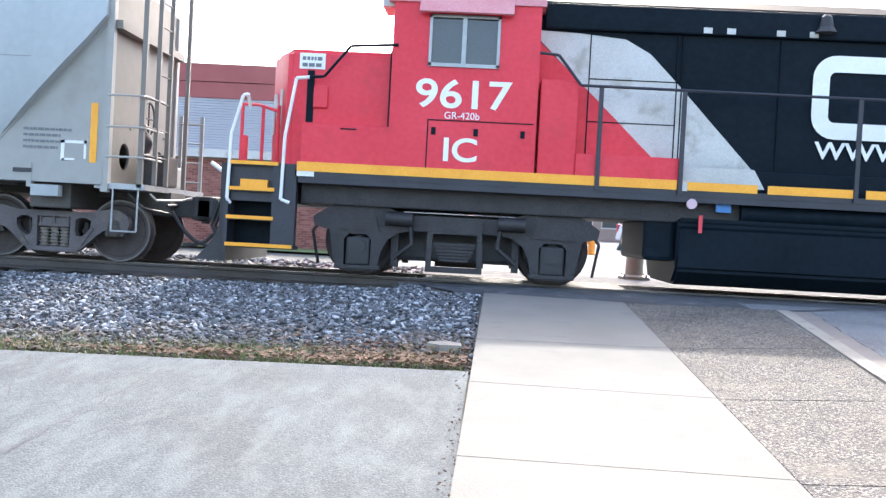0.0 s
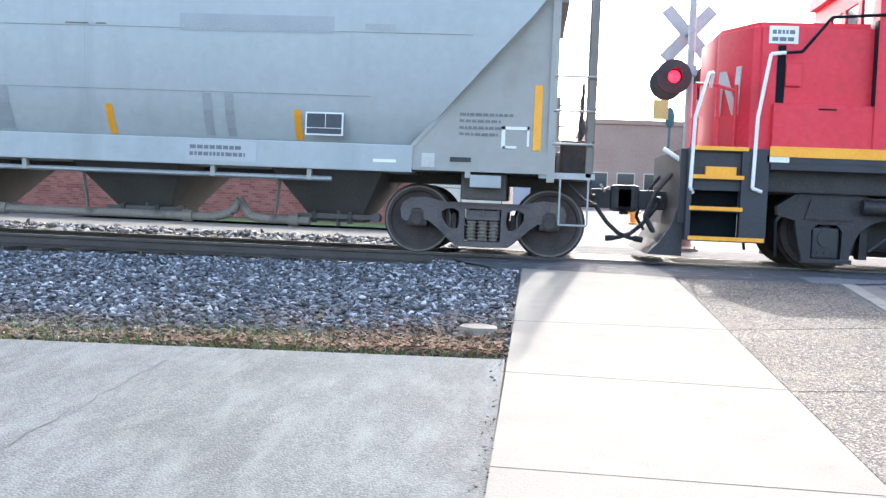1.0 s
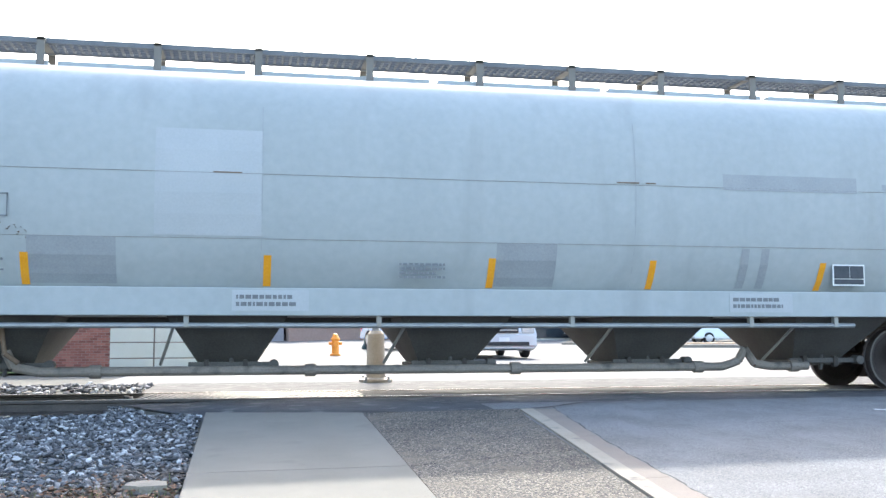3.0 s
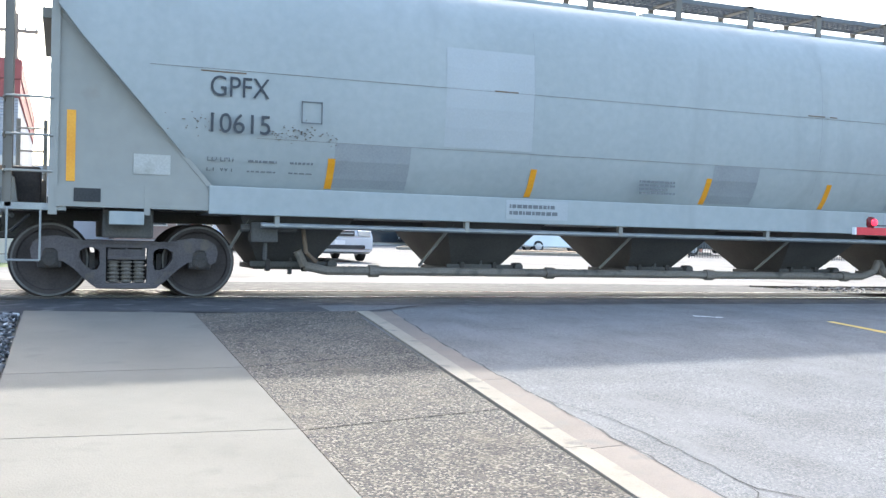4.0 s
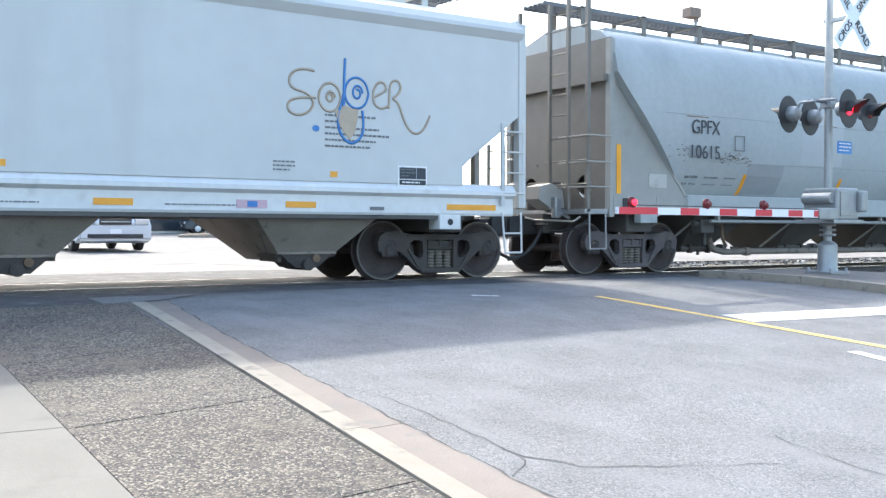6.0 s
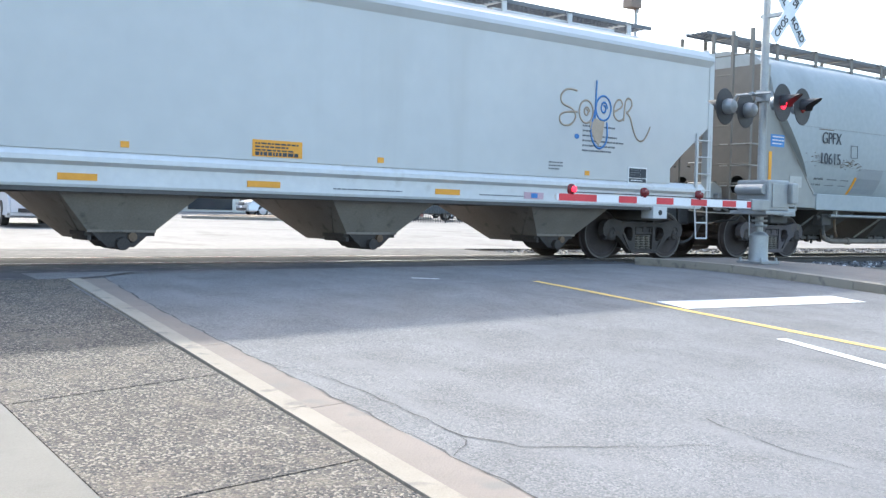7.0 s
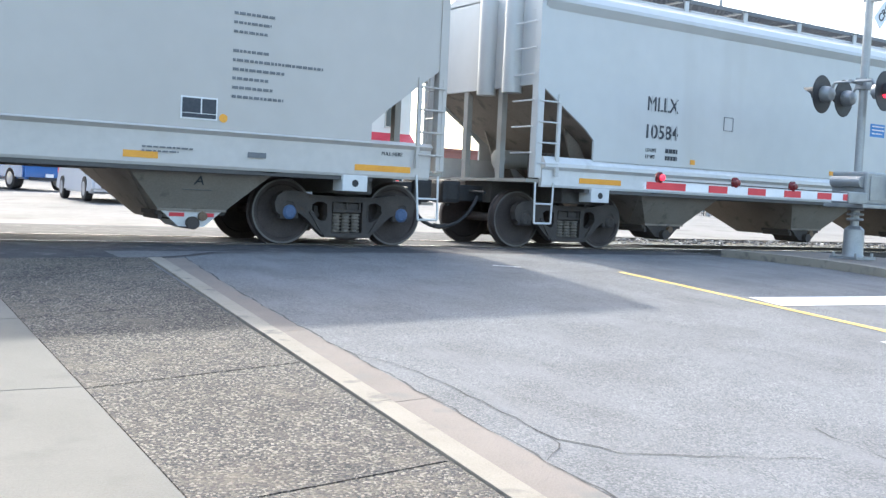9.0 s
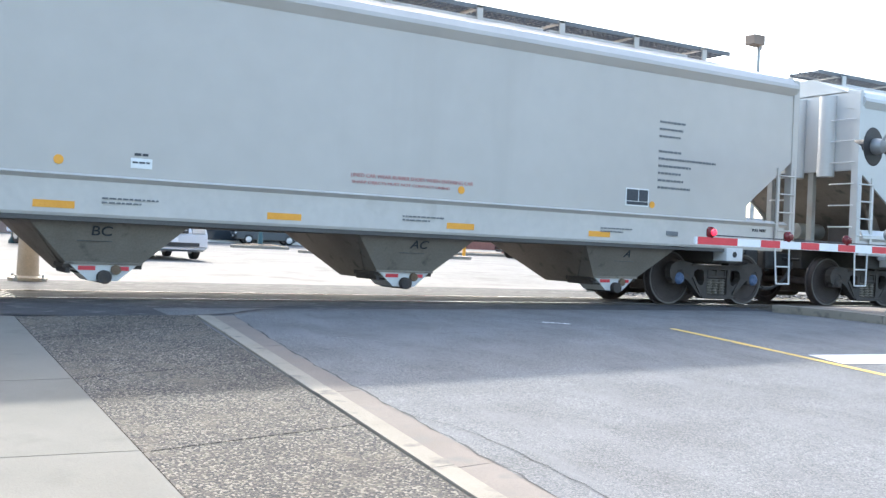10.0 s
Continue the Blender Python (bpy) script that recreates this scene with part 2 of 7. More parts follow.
M_BRICK = mat("red_brown_brick", (0.23, 0.09, 0.07), (0.32, 0.14, 0.11), rough=0.9, big=3, fine=40, bump=0.3, rand=0.2)
M_MORTAR = mat("brick_mortar", (0.26, 0.18, 0.155), (0.32, 0.24, 0.21), rough=0.95, big=4, bump=0.2)
M_DKRED = mat("dull_red_metal_fascia", (0.26, 0.06, 0.06), (0.34, 0.09, 0.085), rough=0.6, big=1, bump=0.05)
M_SIDE = mat("grey_corrugated_siding", (0.33, 0.34, 0.37), (0.43, 0.44, 0.47), rough=0.6, big=0.6, bump=0.05)
M_CREAM = mat("cream_garage_panels", (0.52, 0.49, 0.42), (0.60, 0.57, 0.50), rough=0.7, big=1.5, bump=0.1)
M_WALLW = mat("cream_painted_wall", (0.66, 0.63, 0.56), (0.74, 0.72, 0.66), rough=0.8, big=0.6, bump=0.1)
M_SHOP = mat("sunlit_red_brown_brick", (0.30, 0.205, 0.17), (0.38, 0.27, 0.225), rough=0.9, big=0.5, fine=6, bump=0.1)
M_TANB = mat("tan_far_building", (0.22, 0.17, 0.14), (0.29, 0.235, 0.195), rough=0.9, big=0.5, bump=0.1)
M_CARW = mat("white_car_paint", (0.5624, 0.5852, 0.6162), (0.592, 0.6156, 0.6478), rough=0.2, big=1, bump=0)
M_CARS = mat("silver_car_paint", (0.48, 0.50, 0.52), (0.54, 0.56, 0.58), rough=0.25, metal=0.4, big=1, bump=0)
M_CARB = mat("blue_truck_paint", (0.02, 0.09, 0.28), (0.03, 0.12, 0.34), rough=0.22, big=1, bump=0)
M_CARK = mat("black_car_paint", (0.012, 0.014, 0.018), (0.02, 0.022, 0.026), rough=0.2, big=1, bump=0)
M_TYRE = mat("black_tyre_rubber", (0.015, 0.015, 0.015), (0.03, 0.03, 0.03), rough=0.85, big=4, bump=0.1)
M_SIGNW = mat("white_sign_sheeting", (0.72, 0.75, 0.78), (0.80, 0.83, 0.85), rough=0.35, big=3, bump=0)
M_SIGNB = mat("blue_sign_sheeting", (0.02, 0.18, 0.50), (0.03, 0.22, 0.56), rough=0.35, big=3, bump=0)
M_SIGNG = mat("yellow_green_sign_sheeting", (0.42, 0.58, 0.20), (0.50, 0.66, 0.27), rough=0.4, big=3, bump=0)
M_LAMPR = mat("lit_red_lens", (0.8, 0.01, 0.03), (0.9, 0.02, 0.05), rough=0.2, bump=0, emit=0.8)
M_LENS = mat("dark_red_lens", (0.12, 0.01, 0.012), (0.18, 0.015, 0.018), rough=0.15, bump=0)
M_TAPER = mat("red_reflective_tape", (0.60, 0.03, 0.05), (0.70, 0.05, 0.07), rough=0.35, big=3, bump=0)
M_TAPEW = mat("white_reflective_tape", (0.74, 0.75, 0.77), (0.82, 0.83, 0.85), rough=0.35, big=3, bump=0)
M_HYDR = mat("orange_hydrant_paint", (0.80, 0.28, 0.03), (0.9, 0.36, 0.05), rough=0.5, big=4, bump=0.1)
M_DKGRN = mat("dark_green_lamp_post_paint", (0.02, 0.07, 0.08), (0.035, 0.10, 0.11), rough=0.5, big=4, bump=0.05)
M_FENCE = mat("black_fence_paint", (0.012, 0.012, 0.013), (0.02, 0.02, 0.02), rough=0.5, bump=0)
M_PINK = mat("pink_grey_sticker", (0.55, 0.35, 0.40), (0.62, 0.45, 0.50), rough=0.5, bump=0)
M_PANEL = mat("faded_repaint_panel", (0.395, 0.416, 0.426), (0.45, 0.468, 0.476), rough=0.45, big=1.5, bump=0.02)


# ---- mesh helpers ----
YT, YN = 14.083, 13.333          # track centre line, near rail
RAIL_L = -60.0


def box(bm, x0, x1, y0, y1, z0, z1, bevel=0.0):
    v = [bm.verts.new((x, y, z)) for x in (x0, x1) for y in (y0, y1) for z in (z0, z1)]
    fs = [bm.faces.new([v[i] for i in q]) for q in ((0, 1, 3, 2), (4, 6, 7, 5), (0, 4, 5, 1), (2, 3, 7, 6), (0, 2, 6, 4), (1, 5, 7, 3))]
    if bevel:
        bmesh.ops.bevel(bm, geom=list({e for f in fs for e in f.edges}), offset=bevel, segments=2, affect="EDGES", profile=0.6)
    return bm


def rod(bm, p0, p1, r, seg=8, r1=None):
    p0, p1 = Vector(p0), Vector(p1)
    d = p1 - p0
    m = Matrix.Translation((p0 + p1) / 2) @ d.to_track_quat("Z", "Y").to_matrix().to_4x4()
    bmesh.ops.create_cone(bm, cap_ends=True, segments=seg, radius1=r, radius2=r if r1 is None else r1, depth=d.length, matrix=m)
    return bm


def tube(bm, pts, r, seg=6):
    for a, b in zip(pts, pts[1:]):
        rod(bm, a, b, r, seg)
    return bm


def prism(bm, poly, y0, y1, axis="y"):
    """A flat outline given in the two other axes, drawn out along one axis."""
    def at(a, b, d):
        return (a, d, b) if axis == "y" else (d, a, b) if axis == "x" else (a, b, d)
    lo = [bm.verts.new(at(a, b, y0)) for a, b in poly]
    hi = [bm.verts.new(at(a, b, y1)) for a, b in poly]
    bm.faces.new(lo)
    bm.faces.new(hi[::-1])
    k = len(poly)
    for i in range(k):
        bm.faces.new((lo[i], hi[i], hi[(i + 1) % k], lo[(i + 1) % k]))
    return bm


def lathe(bm, prof, centre=(0, 0, 0), axis="z", seg=24):
    rings = []
    for r, h in prof:
        ring = []
        for i in range(seg):
            a = 2 * math.pi * i / seg
            c, s = r * math.cos(a), r * math.sin(a)
            p = (c, s, h) if axis == "z" else (c, h, s) if axis == "y" else (h, c, s)
            ring.append(bm.verts.new(Vector(p) + Vector(centre)))
        rings.append(ring)
    for a, b in zip(rings, rings[1:]):
        for i in range(seg):
            bm.faces.new((a[i], a[(i + 1) % seg], b[(i + 1) % seg], b[i]))
    bm.faces.new(rings[0])
    bm.faces.new(rings[-1][::-1])
    return bm


def mesh_of(name, bm, material, smooth=None):
    bmesh.ops.recalc_face_normals(bm, faces=bm.faces)
    if smooth:
        for f in bm.faces:
            f.smooth = True
        for e in bm.edges:
            if e.is_manifold and e.calc_face_angle(0) > radians(smooth):
                e.smooth = False
    me = bpy.data.meshes.new(name)
    bm.to_mesh(me)
    bm.free()
    me.materials.append(material)
    return me


def part(name, bm, material, parent=None, label="", smooth=None, at=None):
    ob = new(name, mesh_of(name, bm, material, smooth))
    if parent is not None:
        ob.parent = parent
    if at:
        ob.location = at
    if label:
        ob["label"] = label
    return ob


def B(*a, **k):
    return box(bmesh.new(), *a, **k)


def letters(name, text, size, x, y, z, material, parent, depth=0.004, squeeze=1.0, rot=(90, 0, 0), align="LEFT", bold=0.0, fit=None):
    c = bpy.data.curves.new(name, "FONT")
    c.body, c.size, c.extrude, c.align_x, c.offset = text, size, depth, align, bold
    tmp = bpy.data.objects.new(name, c)
    scene.collection.objects.link(tmp)
    me = bpy.data.meshes.new_from_object(tmp.evaluated_get(bpy.context.evaluated_depsgraph_get()))
    bpy.data.objects.remove(tmp)
    me.materials.clear()
    me.materials.append(material)
    xs, ys = [v.co.x for v in me.vertices], [v.co.y for v in me.vertices]
    for v in me.vertices:
        if fit:
            v.co.x = (v.co.x - min(xs)) * fit[0] / (max(xs) - min(xs))
            v.co.y = (v.co.y - min(ys)) * fit[1] / (max(ys) - min(ys))
        else:
            v.co.x *= squeeze
    ob = new(name, me)
    ob.parent = parent
    ob.location, ob.rotation_euler = (x, y, z), [radians(a) for a in rot]
    return ob


def bars(parent, x0, z1, widths, h, pitch, y, material, name="stencil_line"):
    """Unreadable writing as rows of short bars."""
    z = z1
    rnd = random.Random(int(abs(x0 * 100) + abs(z1 * 1000)))
    for w in widths:
        x = x0
        bm = bmesh.new()
        while x < x0 + w - 0.01:
            l = min(rnd.uniform(0.025, 0.085), x0 + w - x)
            box(bm, x, x + l, y - 0.003, y + 0.003, z - h, z)
            x += l + 0.016
        z -= pitch
        tagged(part(name, bm, material, parent), "row of small dark stencilled print", kind="stuff")


# ---- ground ----
def gz(x, y):
    """Height of the ground: the street climbs to the level crossing, and the land beyond lies almost flat."""
    if y > YT + 4:
        far = min(max((y - 18) / 9, 0), 1)
        up = max(y - 27, 0) * 0.0095
        side = 0.035 * (min(max(x, -2.0), 7.0) - 7.0) * far
        return 0.17 * far * far * (3 - 2 * far) - 0.02 + up + side
    s = 0.0700 + 0.06367 * (y - 13.333) + 0.0133 * max(min(x, 20), -12)
    k = 0.03
    return -k * math.log(math.exp(-max(s, -3) / k) + 1) - 0.01 if s > -0.5 else s - 0.01


def bed(x, y):
    """Depth of the ballast bed below street level."""
    if -1.45 < x < 13.7 or y < 11.9 or y > 17.2:
        return -0.06
    return -0.06 - 0.19 * min(1, (y - 11.9) / 0.9, (17.2 - y) / 0.9)


def sheet(name, xs, ys, dz, material, parent=None):
    bm = bmesh.new()
    g = [[bm.verts.new((x, y, gz(x, y) + (bed(x, y) if dz is None else dz))) for y in ys] for x in xs]
    for i in range(len(xs) - 1):
        for j in range(len(ys) - 1):
            bm.faces.new((g[i][j], g[i + 1][j], g[i + 1][j + 1], g[i][j + 1]))
    return part(name, bm, material, parent)


def span(a, b, n):
    return [a + (b - a) * i / n for i in range(n + 1)]


ground = sheet("ground", [-1500, -400, -120, -60, -30, -15, -8, -4, -1.7, -1.46, -1.4, -0.4, 3, 6, 9, 13, 13.6, 13.72, 14, 18, 30, 60, 120, 400, 1500],
               [-400, -60, -20, -10] + span(-6, 11.5, 35) + span(11.9, 13.1, 6) + [14, 15, 16, 16.6, 17, 17.3, 18] + span(19, 27, 8) + span(29, 100, 36) + [200, 500, 1500], None, M_EARTH)
tagged(ground, "brown grey earth and gravel ground under the tracks", "ground", kind="structure")

road = sheet("road", span(2.98, 12.75, 12), span(-25, 11.9, 60), 0.0, M_ROAD)
tagged(road, "worn grey asphalt street climbing to the level crossing", "road", kind="structure")
lot = sheet("asphalt_lot", span(-14, -0.34, 14), span(-14, 6.62, 40), 0.0, M_LOT)
tagged(lot, "weathered pale asphalt lot beside the pavement", "asphalt", kind="structure")
apron = sheet("crossing_apron", span(-1.35, 13.2, 16), [10.4, 11.0, 11.72, 12.0, 12.5, 13.0, 13.26], -0.006, M_APRON)
for v in apron.data.vertices:
    if v.co.x < -0.4:
        v.co.x = -0.3 - min(1.0, max(0.0, (v.co.y - 11.7) / 0.6)) * (0.8 + 0.22 * math.sin(v.co.y * 5.0))
        v.co.z -= 0.03
tagged(apron, "dark patched asphalt apron along the near rail", "road", kind="structure")
for x0, a, b in ((1.78, 13.43, 14.68), (-1.3, 14.90, 18.0)):
    q = sheet("crossing_apron", span(x0, 13.6, 14), span(a, b, 6), 0.006, M_APRON)
    tagged(q, "dark asphalt crossing surface beside the rails", "road", kind="structure")
far_lot = sheet("far_pavement", span(-2.5, 90, 30), span(18.09, 27, 9) + span(28, 100, 48), 0.0, M_FARLOT)
tagged(far_lot, "sun-bleached asphalt street and car park beyond the tracks", "road", kind="structure")


lawn = sheet("lawn", span(-14, -0.6, 8), span(28.2, 31.4, 4), 0.012, M_LAWN)
tagged(lawn, "green spring lawn before the brick building", "grass", kind="structure")


def wobble(pts, amp, seed):
    r = random.Random(seed)
    out = []
    for (x0, y0), (x1, y1) in zip(pts, pts[1:]):
        n = max(2, int(math.hypot(x1 - x0, y1 - y0) / 0.12))
        for i in range(n):
            out.append((x0 + (x1 - x0) * i / n + r.uniform(-amp, amp), y0 + (y1 - y0) * i / n + r.uniform(-amp, amp)))
    return out + [pts[-1]]


def strip(name, pts, width, dz, material, label, cat="road marking", vary=0.0, seed=1):
    r = random.Random(seed)
    bm = bmesh.new()
    prev = None
    for i, (x, y) in enumerate(pts):
        a, b = pts[max(i - 1, 0)], pts[min(i + 1, len(pts) - 1)]
        d = Vector((b[0] - a[0], b[1] - a[1], 0)).normalized()
        n = Vector((-d.y, d.x, 0)) * width * (1 + r.uniform(-vary, vary)) / 2
        l = bm.verts.new((x + n.x, y + n.y, gz(x + n.x, y + n.y) + dz))
        q = bm.verts.new((x - n.x, y - n.y, gz(x - n.x, y - n.y) + dz))
        if prev:
            bm.faces.new((prev[0], prev[1], q, l))
        prev = (l, q)
    return tagged(part(name, bm, material), label, cat, kind="structure")


def line(a, b, n=24):
    return [(a[0] + (b[0] - a[0]) * i / n, a[1] + (b[1] - a[1]) * i / n) for i in range(n + 1)]


strip("road_marking", line((8.70, -20), (8.66, 9.55), 60), 0.11, 0.005, M_YPAINT, "faded yellow centre line on the asphalt", vary=0.15)
strip("road_marking", line((8.80, 7.42), (11.7, 7.02)), 0.52, 0.006, M_RPAINT, "white stop line painted before the crossing")
strip("road_marking", line((8.15, 5.55), (7.85, 4.3)), 0.13, 0.006, M_RPAINT, "short white painted dash on the asphalt")
strip("road_marking", line((7.22, 10.25), (7.5, 10.05)), 0.06, 0.006, M_RPAINT, "worn white paint trace near the rails", vary=0.6, seed=5)


def gutter_x(y):
    return 3.18 + 0.052 * (max(y, 1.0) - 4.4) + 0.0105 * max(y - 7.5, 0) ** 2


def kerb_x(y):
    return 2.735 + 0.0755 * (max(y, 2.0) - 4.4)


CRACKS = [((3.28, 6.48), (3.45, 6.04), (3.49, 5.68), (3.48, 5.08), (3.45, 4.35), (3.63, 4.03), (4.01, 3.82), (4.61, 3.56)), ((3.45, 4.35), (3.36, 4.2), (3.18, 4.07)),
          ((5.05, 3.94), (4.93, 3.32), (4.97, 2.91)), ((3.85, 2.72), (4.15, 2.63), (4.46, 2.62)), ((3.53, 9.46), (4.54, 9.59), (6.57, 9.58), (8.6, 9.60)), ((9.4, 5.6), (10.2, 5.3), (11.0, 5.45))]
for i, c in enumerate(CRACKS):
    strip("pavement_crack", wobble(c, 0.022, i), 0.006 if i else 0.007, 0.004, M_CRACK, "thin dark crack in the worn asphalt", "crack", vary=0.8, seed=i)
strip("pavement_crack", [(gutter_x(y) + 0.012 * math.sin(y * 9.1) + 0.008 * math.sin(y * 23), y) for y in span(2.0, 11.2, 90)], 0.013, 0.012, M_CRACK, "open dark joint along the gutter edge", "crack", vary=0.8, seed=77)
for i, c in enumerate([((-3.30, 5.2), (-3.47, 5.65), (-3.61, 6.12), (-3.75, 6.5)), ((-2.68, 3.9), (-2.66, 4.76), (-2.57, 6.5))]):
    strip("pavement_crack", wobble(c, 0.02, 20 + i), 0.008, 0.004, M_CRACK, "hairline crack in the pale asphalt lot", "crack", vary=0.7, seed=i)
strip("pavement_crack", wobble(((-0.35, 11.74), (1.42, 11.34), (3.0, 11.12), (3.6, 11.2), (4.2, 11.7), (9, 11.85), (13, 11.7)), 0.035, 41), 0.05, 0.008, M_CRACK, "open joint between crossing apron and pavement", "crack", vary=0.7, seed=4)


# ---- pavement slabs, kerb and gutter, piece by piece ----
def slab(name, low, high, dz, material, parent, edges, thick=0.12, gap=0.006):
    """One cast piece between two joints, each (y at its left end, slope), and between two edge lines x(y)."""
    bm = bmesh.new()
    nx, ny = 2, 3
    g = []
    for i in range(nx + 1):
        col = []
        for j in range(ny + 1):
            y = low[0] + gap + (high[0] - low[0] - 2 * gap) * j / ny
            a, b = edges[0](y) + 0.002, edges[1](y) - 0.002
            x = a + (b - a) * i / nx
            y += (low[1] + (high[1] - low[1]) * j / ny) * (x - edges[0](y))
            col.append(bm.verts.new((x, y, gz(x, y) + dz)))
        g.append(col)
    for i in range(nx):
        for j in range(ny):
            bm.faces.new((g[i][j], g[i + 1][j], g[i + 1][j + 1], g[i][j + 1]))
    top = list(bm.faces)
    r = bmesh.ops.extrude_face_region(bm, geom=top)
    moved = {e for e in r["geom"] if isinstance(e, bmesh.types.BMVert)}
    for v in bm.verts:
        if v not in moved:
            v.co.z -= thick
    return part(name, bm, material, parent)


pavement = tagged(new("pavement"), "buff concrete pavement slabs leading to the crossing", "pavement", kind="structure")
verge = tagged(new("aggregate_strip"), "exposed aggregate concrete strip beside the pavement", "pavement", kind="structure")
kerb = tagged(new("kerb"), "pale concrete kerb with a worn gutter", "kerb", kind="structure")
def flat(x):
    return lambda y: x


JY = [(11.50, -0.22), (8.03, -0.035), (6.17, -0.10), (4.27, -0.075)] + [(2.3 - 1.9 * i, -0.07) for i in range(9)]
for a, b in zip(JY, JY[1:]):
    slab("slab", b, a, 0.02, M_CONC, pavement, (lambda y: -0.34 + 0.008 * (y - 4.4), flat(1.43)))
AY = [(11.10, 0.0), (9.72, 0.40), (7.97, 0.27), (5.97, 0.17), (4.08, 0.10)] + [(2.1 - 1.9 * i, 0.10) for i in range(9)]
for a, b in zip(AY, AY[1:]):
    slab("aggregate_slab", b, a, 0.016, M_AGG, verge, (flat(1.436), lambda y: kerb_x(y) - 0.003), gap=0.008)
KY = [11.06, 9.1, 7.16, 5.2, 3.3, 1.4, -0.5, -2.4, -4.3, -6.2, -8.1, -10, -12]
for a, b in zip(KY, KY[1:]):
    slab("kerb_stone", (b, 0.06), (a, 0.06), 0.020 if a > 9 else 0.024, M_KERB, kerb, (kerb_x, lambda y: kerb_x(y) + 0.155), thick=0.2, gap=0.004)
    slab("gutter_slab", (b, 0.08), (a, 0.08), 0.009, M_GUTTER, kerb, (lambda y: kerb_x(y) + 0.16, gutter_x), gap=0.004)
kerb2 = tagged(new("kerb"), "weathered concrete kerb island round the signal", "kerb", kind="structure")
for a, b in zip([11.6, 9.6, 7.6, 5.6, 3.6, 1.6], [9.6, 7.6, 5.6, 3.6, 1.6, -0.4]):
    slab("kerb_stone", (b, 0.0), (a, 0.0), 0.12, M_KERB, kerb2, (flat(12.76), flat(12.98)), thick=0.3, gap=0.004)
    slab("kerb_slab", (b, 0.0), (a, 0.0), 0.10, M_GUTTER, kerb2, (flat(12.99), flat(15.2)), thick=0.2, gap=0.004)

# grass and leaf edge of the asphalt lot
litter = bmesh.new()
rl = random.Random(7)
for i in range(3000):
    x = rl.uniform(-9, -0.36) if i % 7 == 0 else -0.36 - abs(rl.gauss(0, 1.3))
    y = 6.74 + abs(rl.gauss(0, 0.55 if x > -2.2 else 0.22))
    s = rl.uniform(0.010, 0.032)
    z = gz(x, y) - 0.035 + rl.uniform(0.0, 0.05) + (0.03 if y < 6.9 else 0)
    a, t = rl.uniform(0, 6.3), rl.uniform(-0.5, 0.5)
    p = [Vector((math.cos(a + q) * s * w, math.sin(a + q) * s * w, math.sin(q) * s * t)) + Vector((x, y, z)) for q, w in ((0, 1), (1.6, 0.5), (3.1, 1), (4.7, 0.5))]
    litter.faces.new([litter.verts.new(q) for q in p])
tagged(part("leaf_litter", litter, M_LITTER), "brown dry leaves along the edge of the asphalt", "leaves", kind="stuff")
grass = bmesh.new()
for i in range(5200):
    x = rl.uniform(-10, -1.6) if i % 5 else rl.uniform(-2.5, -0.36)
    y = 6.72 + abs(rl.gauss(0, 0.40))
    z = gz(x, y) - 0.05
    hgt, a = rl.uniform(0.04, 0.11), rl.uniform(0, 6.3)
    l = Vector((rl.gauss(0, 0.03), rl.gauss(0, 0.03), hgt))
    w = Vector((math.cos(a), math.sin(a), 0)) * 0.006
    o = Vector((x, y, z))
    grass.faces.new([grass.verts.new(q) for q in (o - w, o + w, o + l)])
# one flat pale slab fragment among the leaves
tagged(part("stone", prism(bmesh.new(), [(-0.72, 7.82), (-0.58, 7.92), (-0.44, 7.80), (-0.43, 7.60), (-0.62, 7.56), (-0.74, 7.66)], gz(-0.6, 7.7) - 0.07, gz(-0.6, 7.7) + 0.02, axis="z"), M_KERB), "flat pale stone lying in the leaf litter", "stone")
tagged(part("grass", grass, M_GRASS), "thin dry grass between asphalt and ballast", "grass", kind="stuff")

# ballast
STONES = []
for k in range(6):
    bm = bmesh.new()
    bmesh.ops.create_icosphere(bm, subdivisions=1, radius=1)
    r = random.Random(k)
    for v in bm.verts:
        v.co *= r.uniform(0.65, 1.2)
    STONES.append(([v.co.copy() for v in bm.verts], [[v.index for v in f.verts] for f in bm.faces]))
    bm.free()


def ballast(name, count, xr, yr, size, dz, seed, label, skip=None):
    r = random.Random(seed)
    vs, fs = [], []
    for i in range(count):
        x, y = r.uniform(*xr), r.uniform(*yr)
        if skip and skip(x, y):
            continue
        co, faces = STONES[i % 6]
        s = size * r.uniform(0.55, 1.45)
        m = Euler((r.gauss(0, 0.35), r.gauss(0, 0.35), r.uniform(0, 6))).to_matrix() @ Matrix.Diagonal((s * r.uniform(0.9, 1.4), s * r.uniform(0.6, 1), s * r.uniform(0.35, 0.65)))
        o = Vector((x, y, gz(x, y) + dz + bed(x, y) + r.uniform(-0.02, 0.03)))
        b = len(vs)
        vs += [tuple(m @ c + o) for c in co]
        fs += [[b + j for j in f] for f in faces]
    me = bpy.data.meshes.new(name)
    me.from_pydata(vs, [], fs)
    me.materials.append(M_BALL)
    return tagged(new(name, me), label, "ballast", kind="stuff")


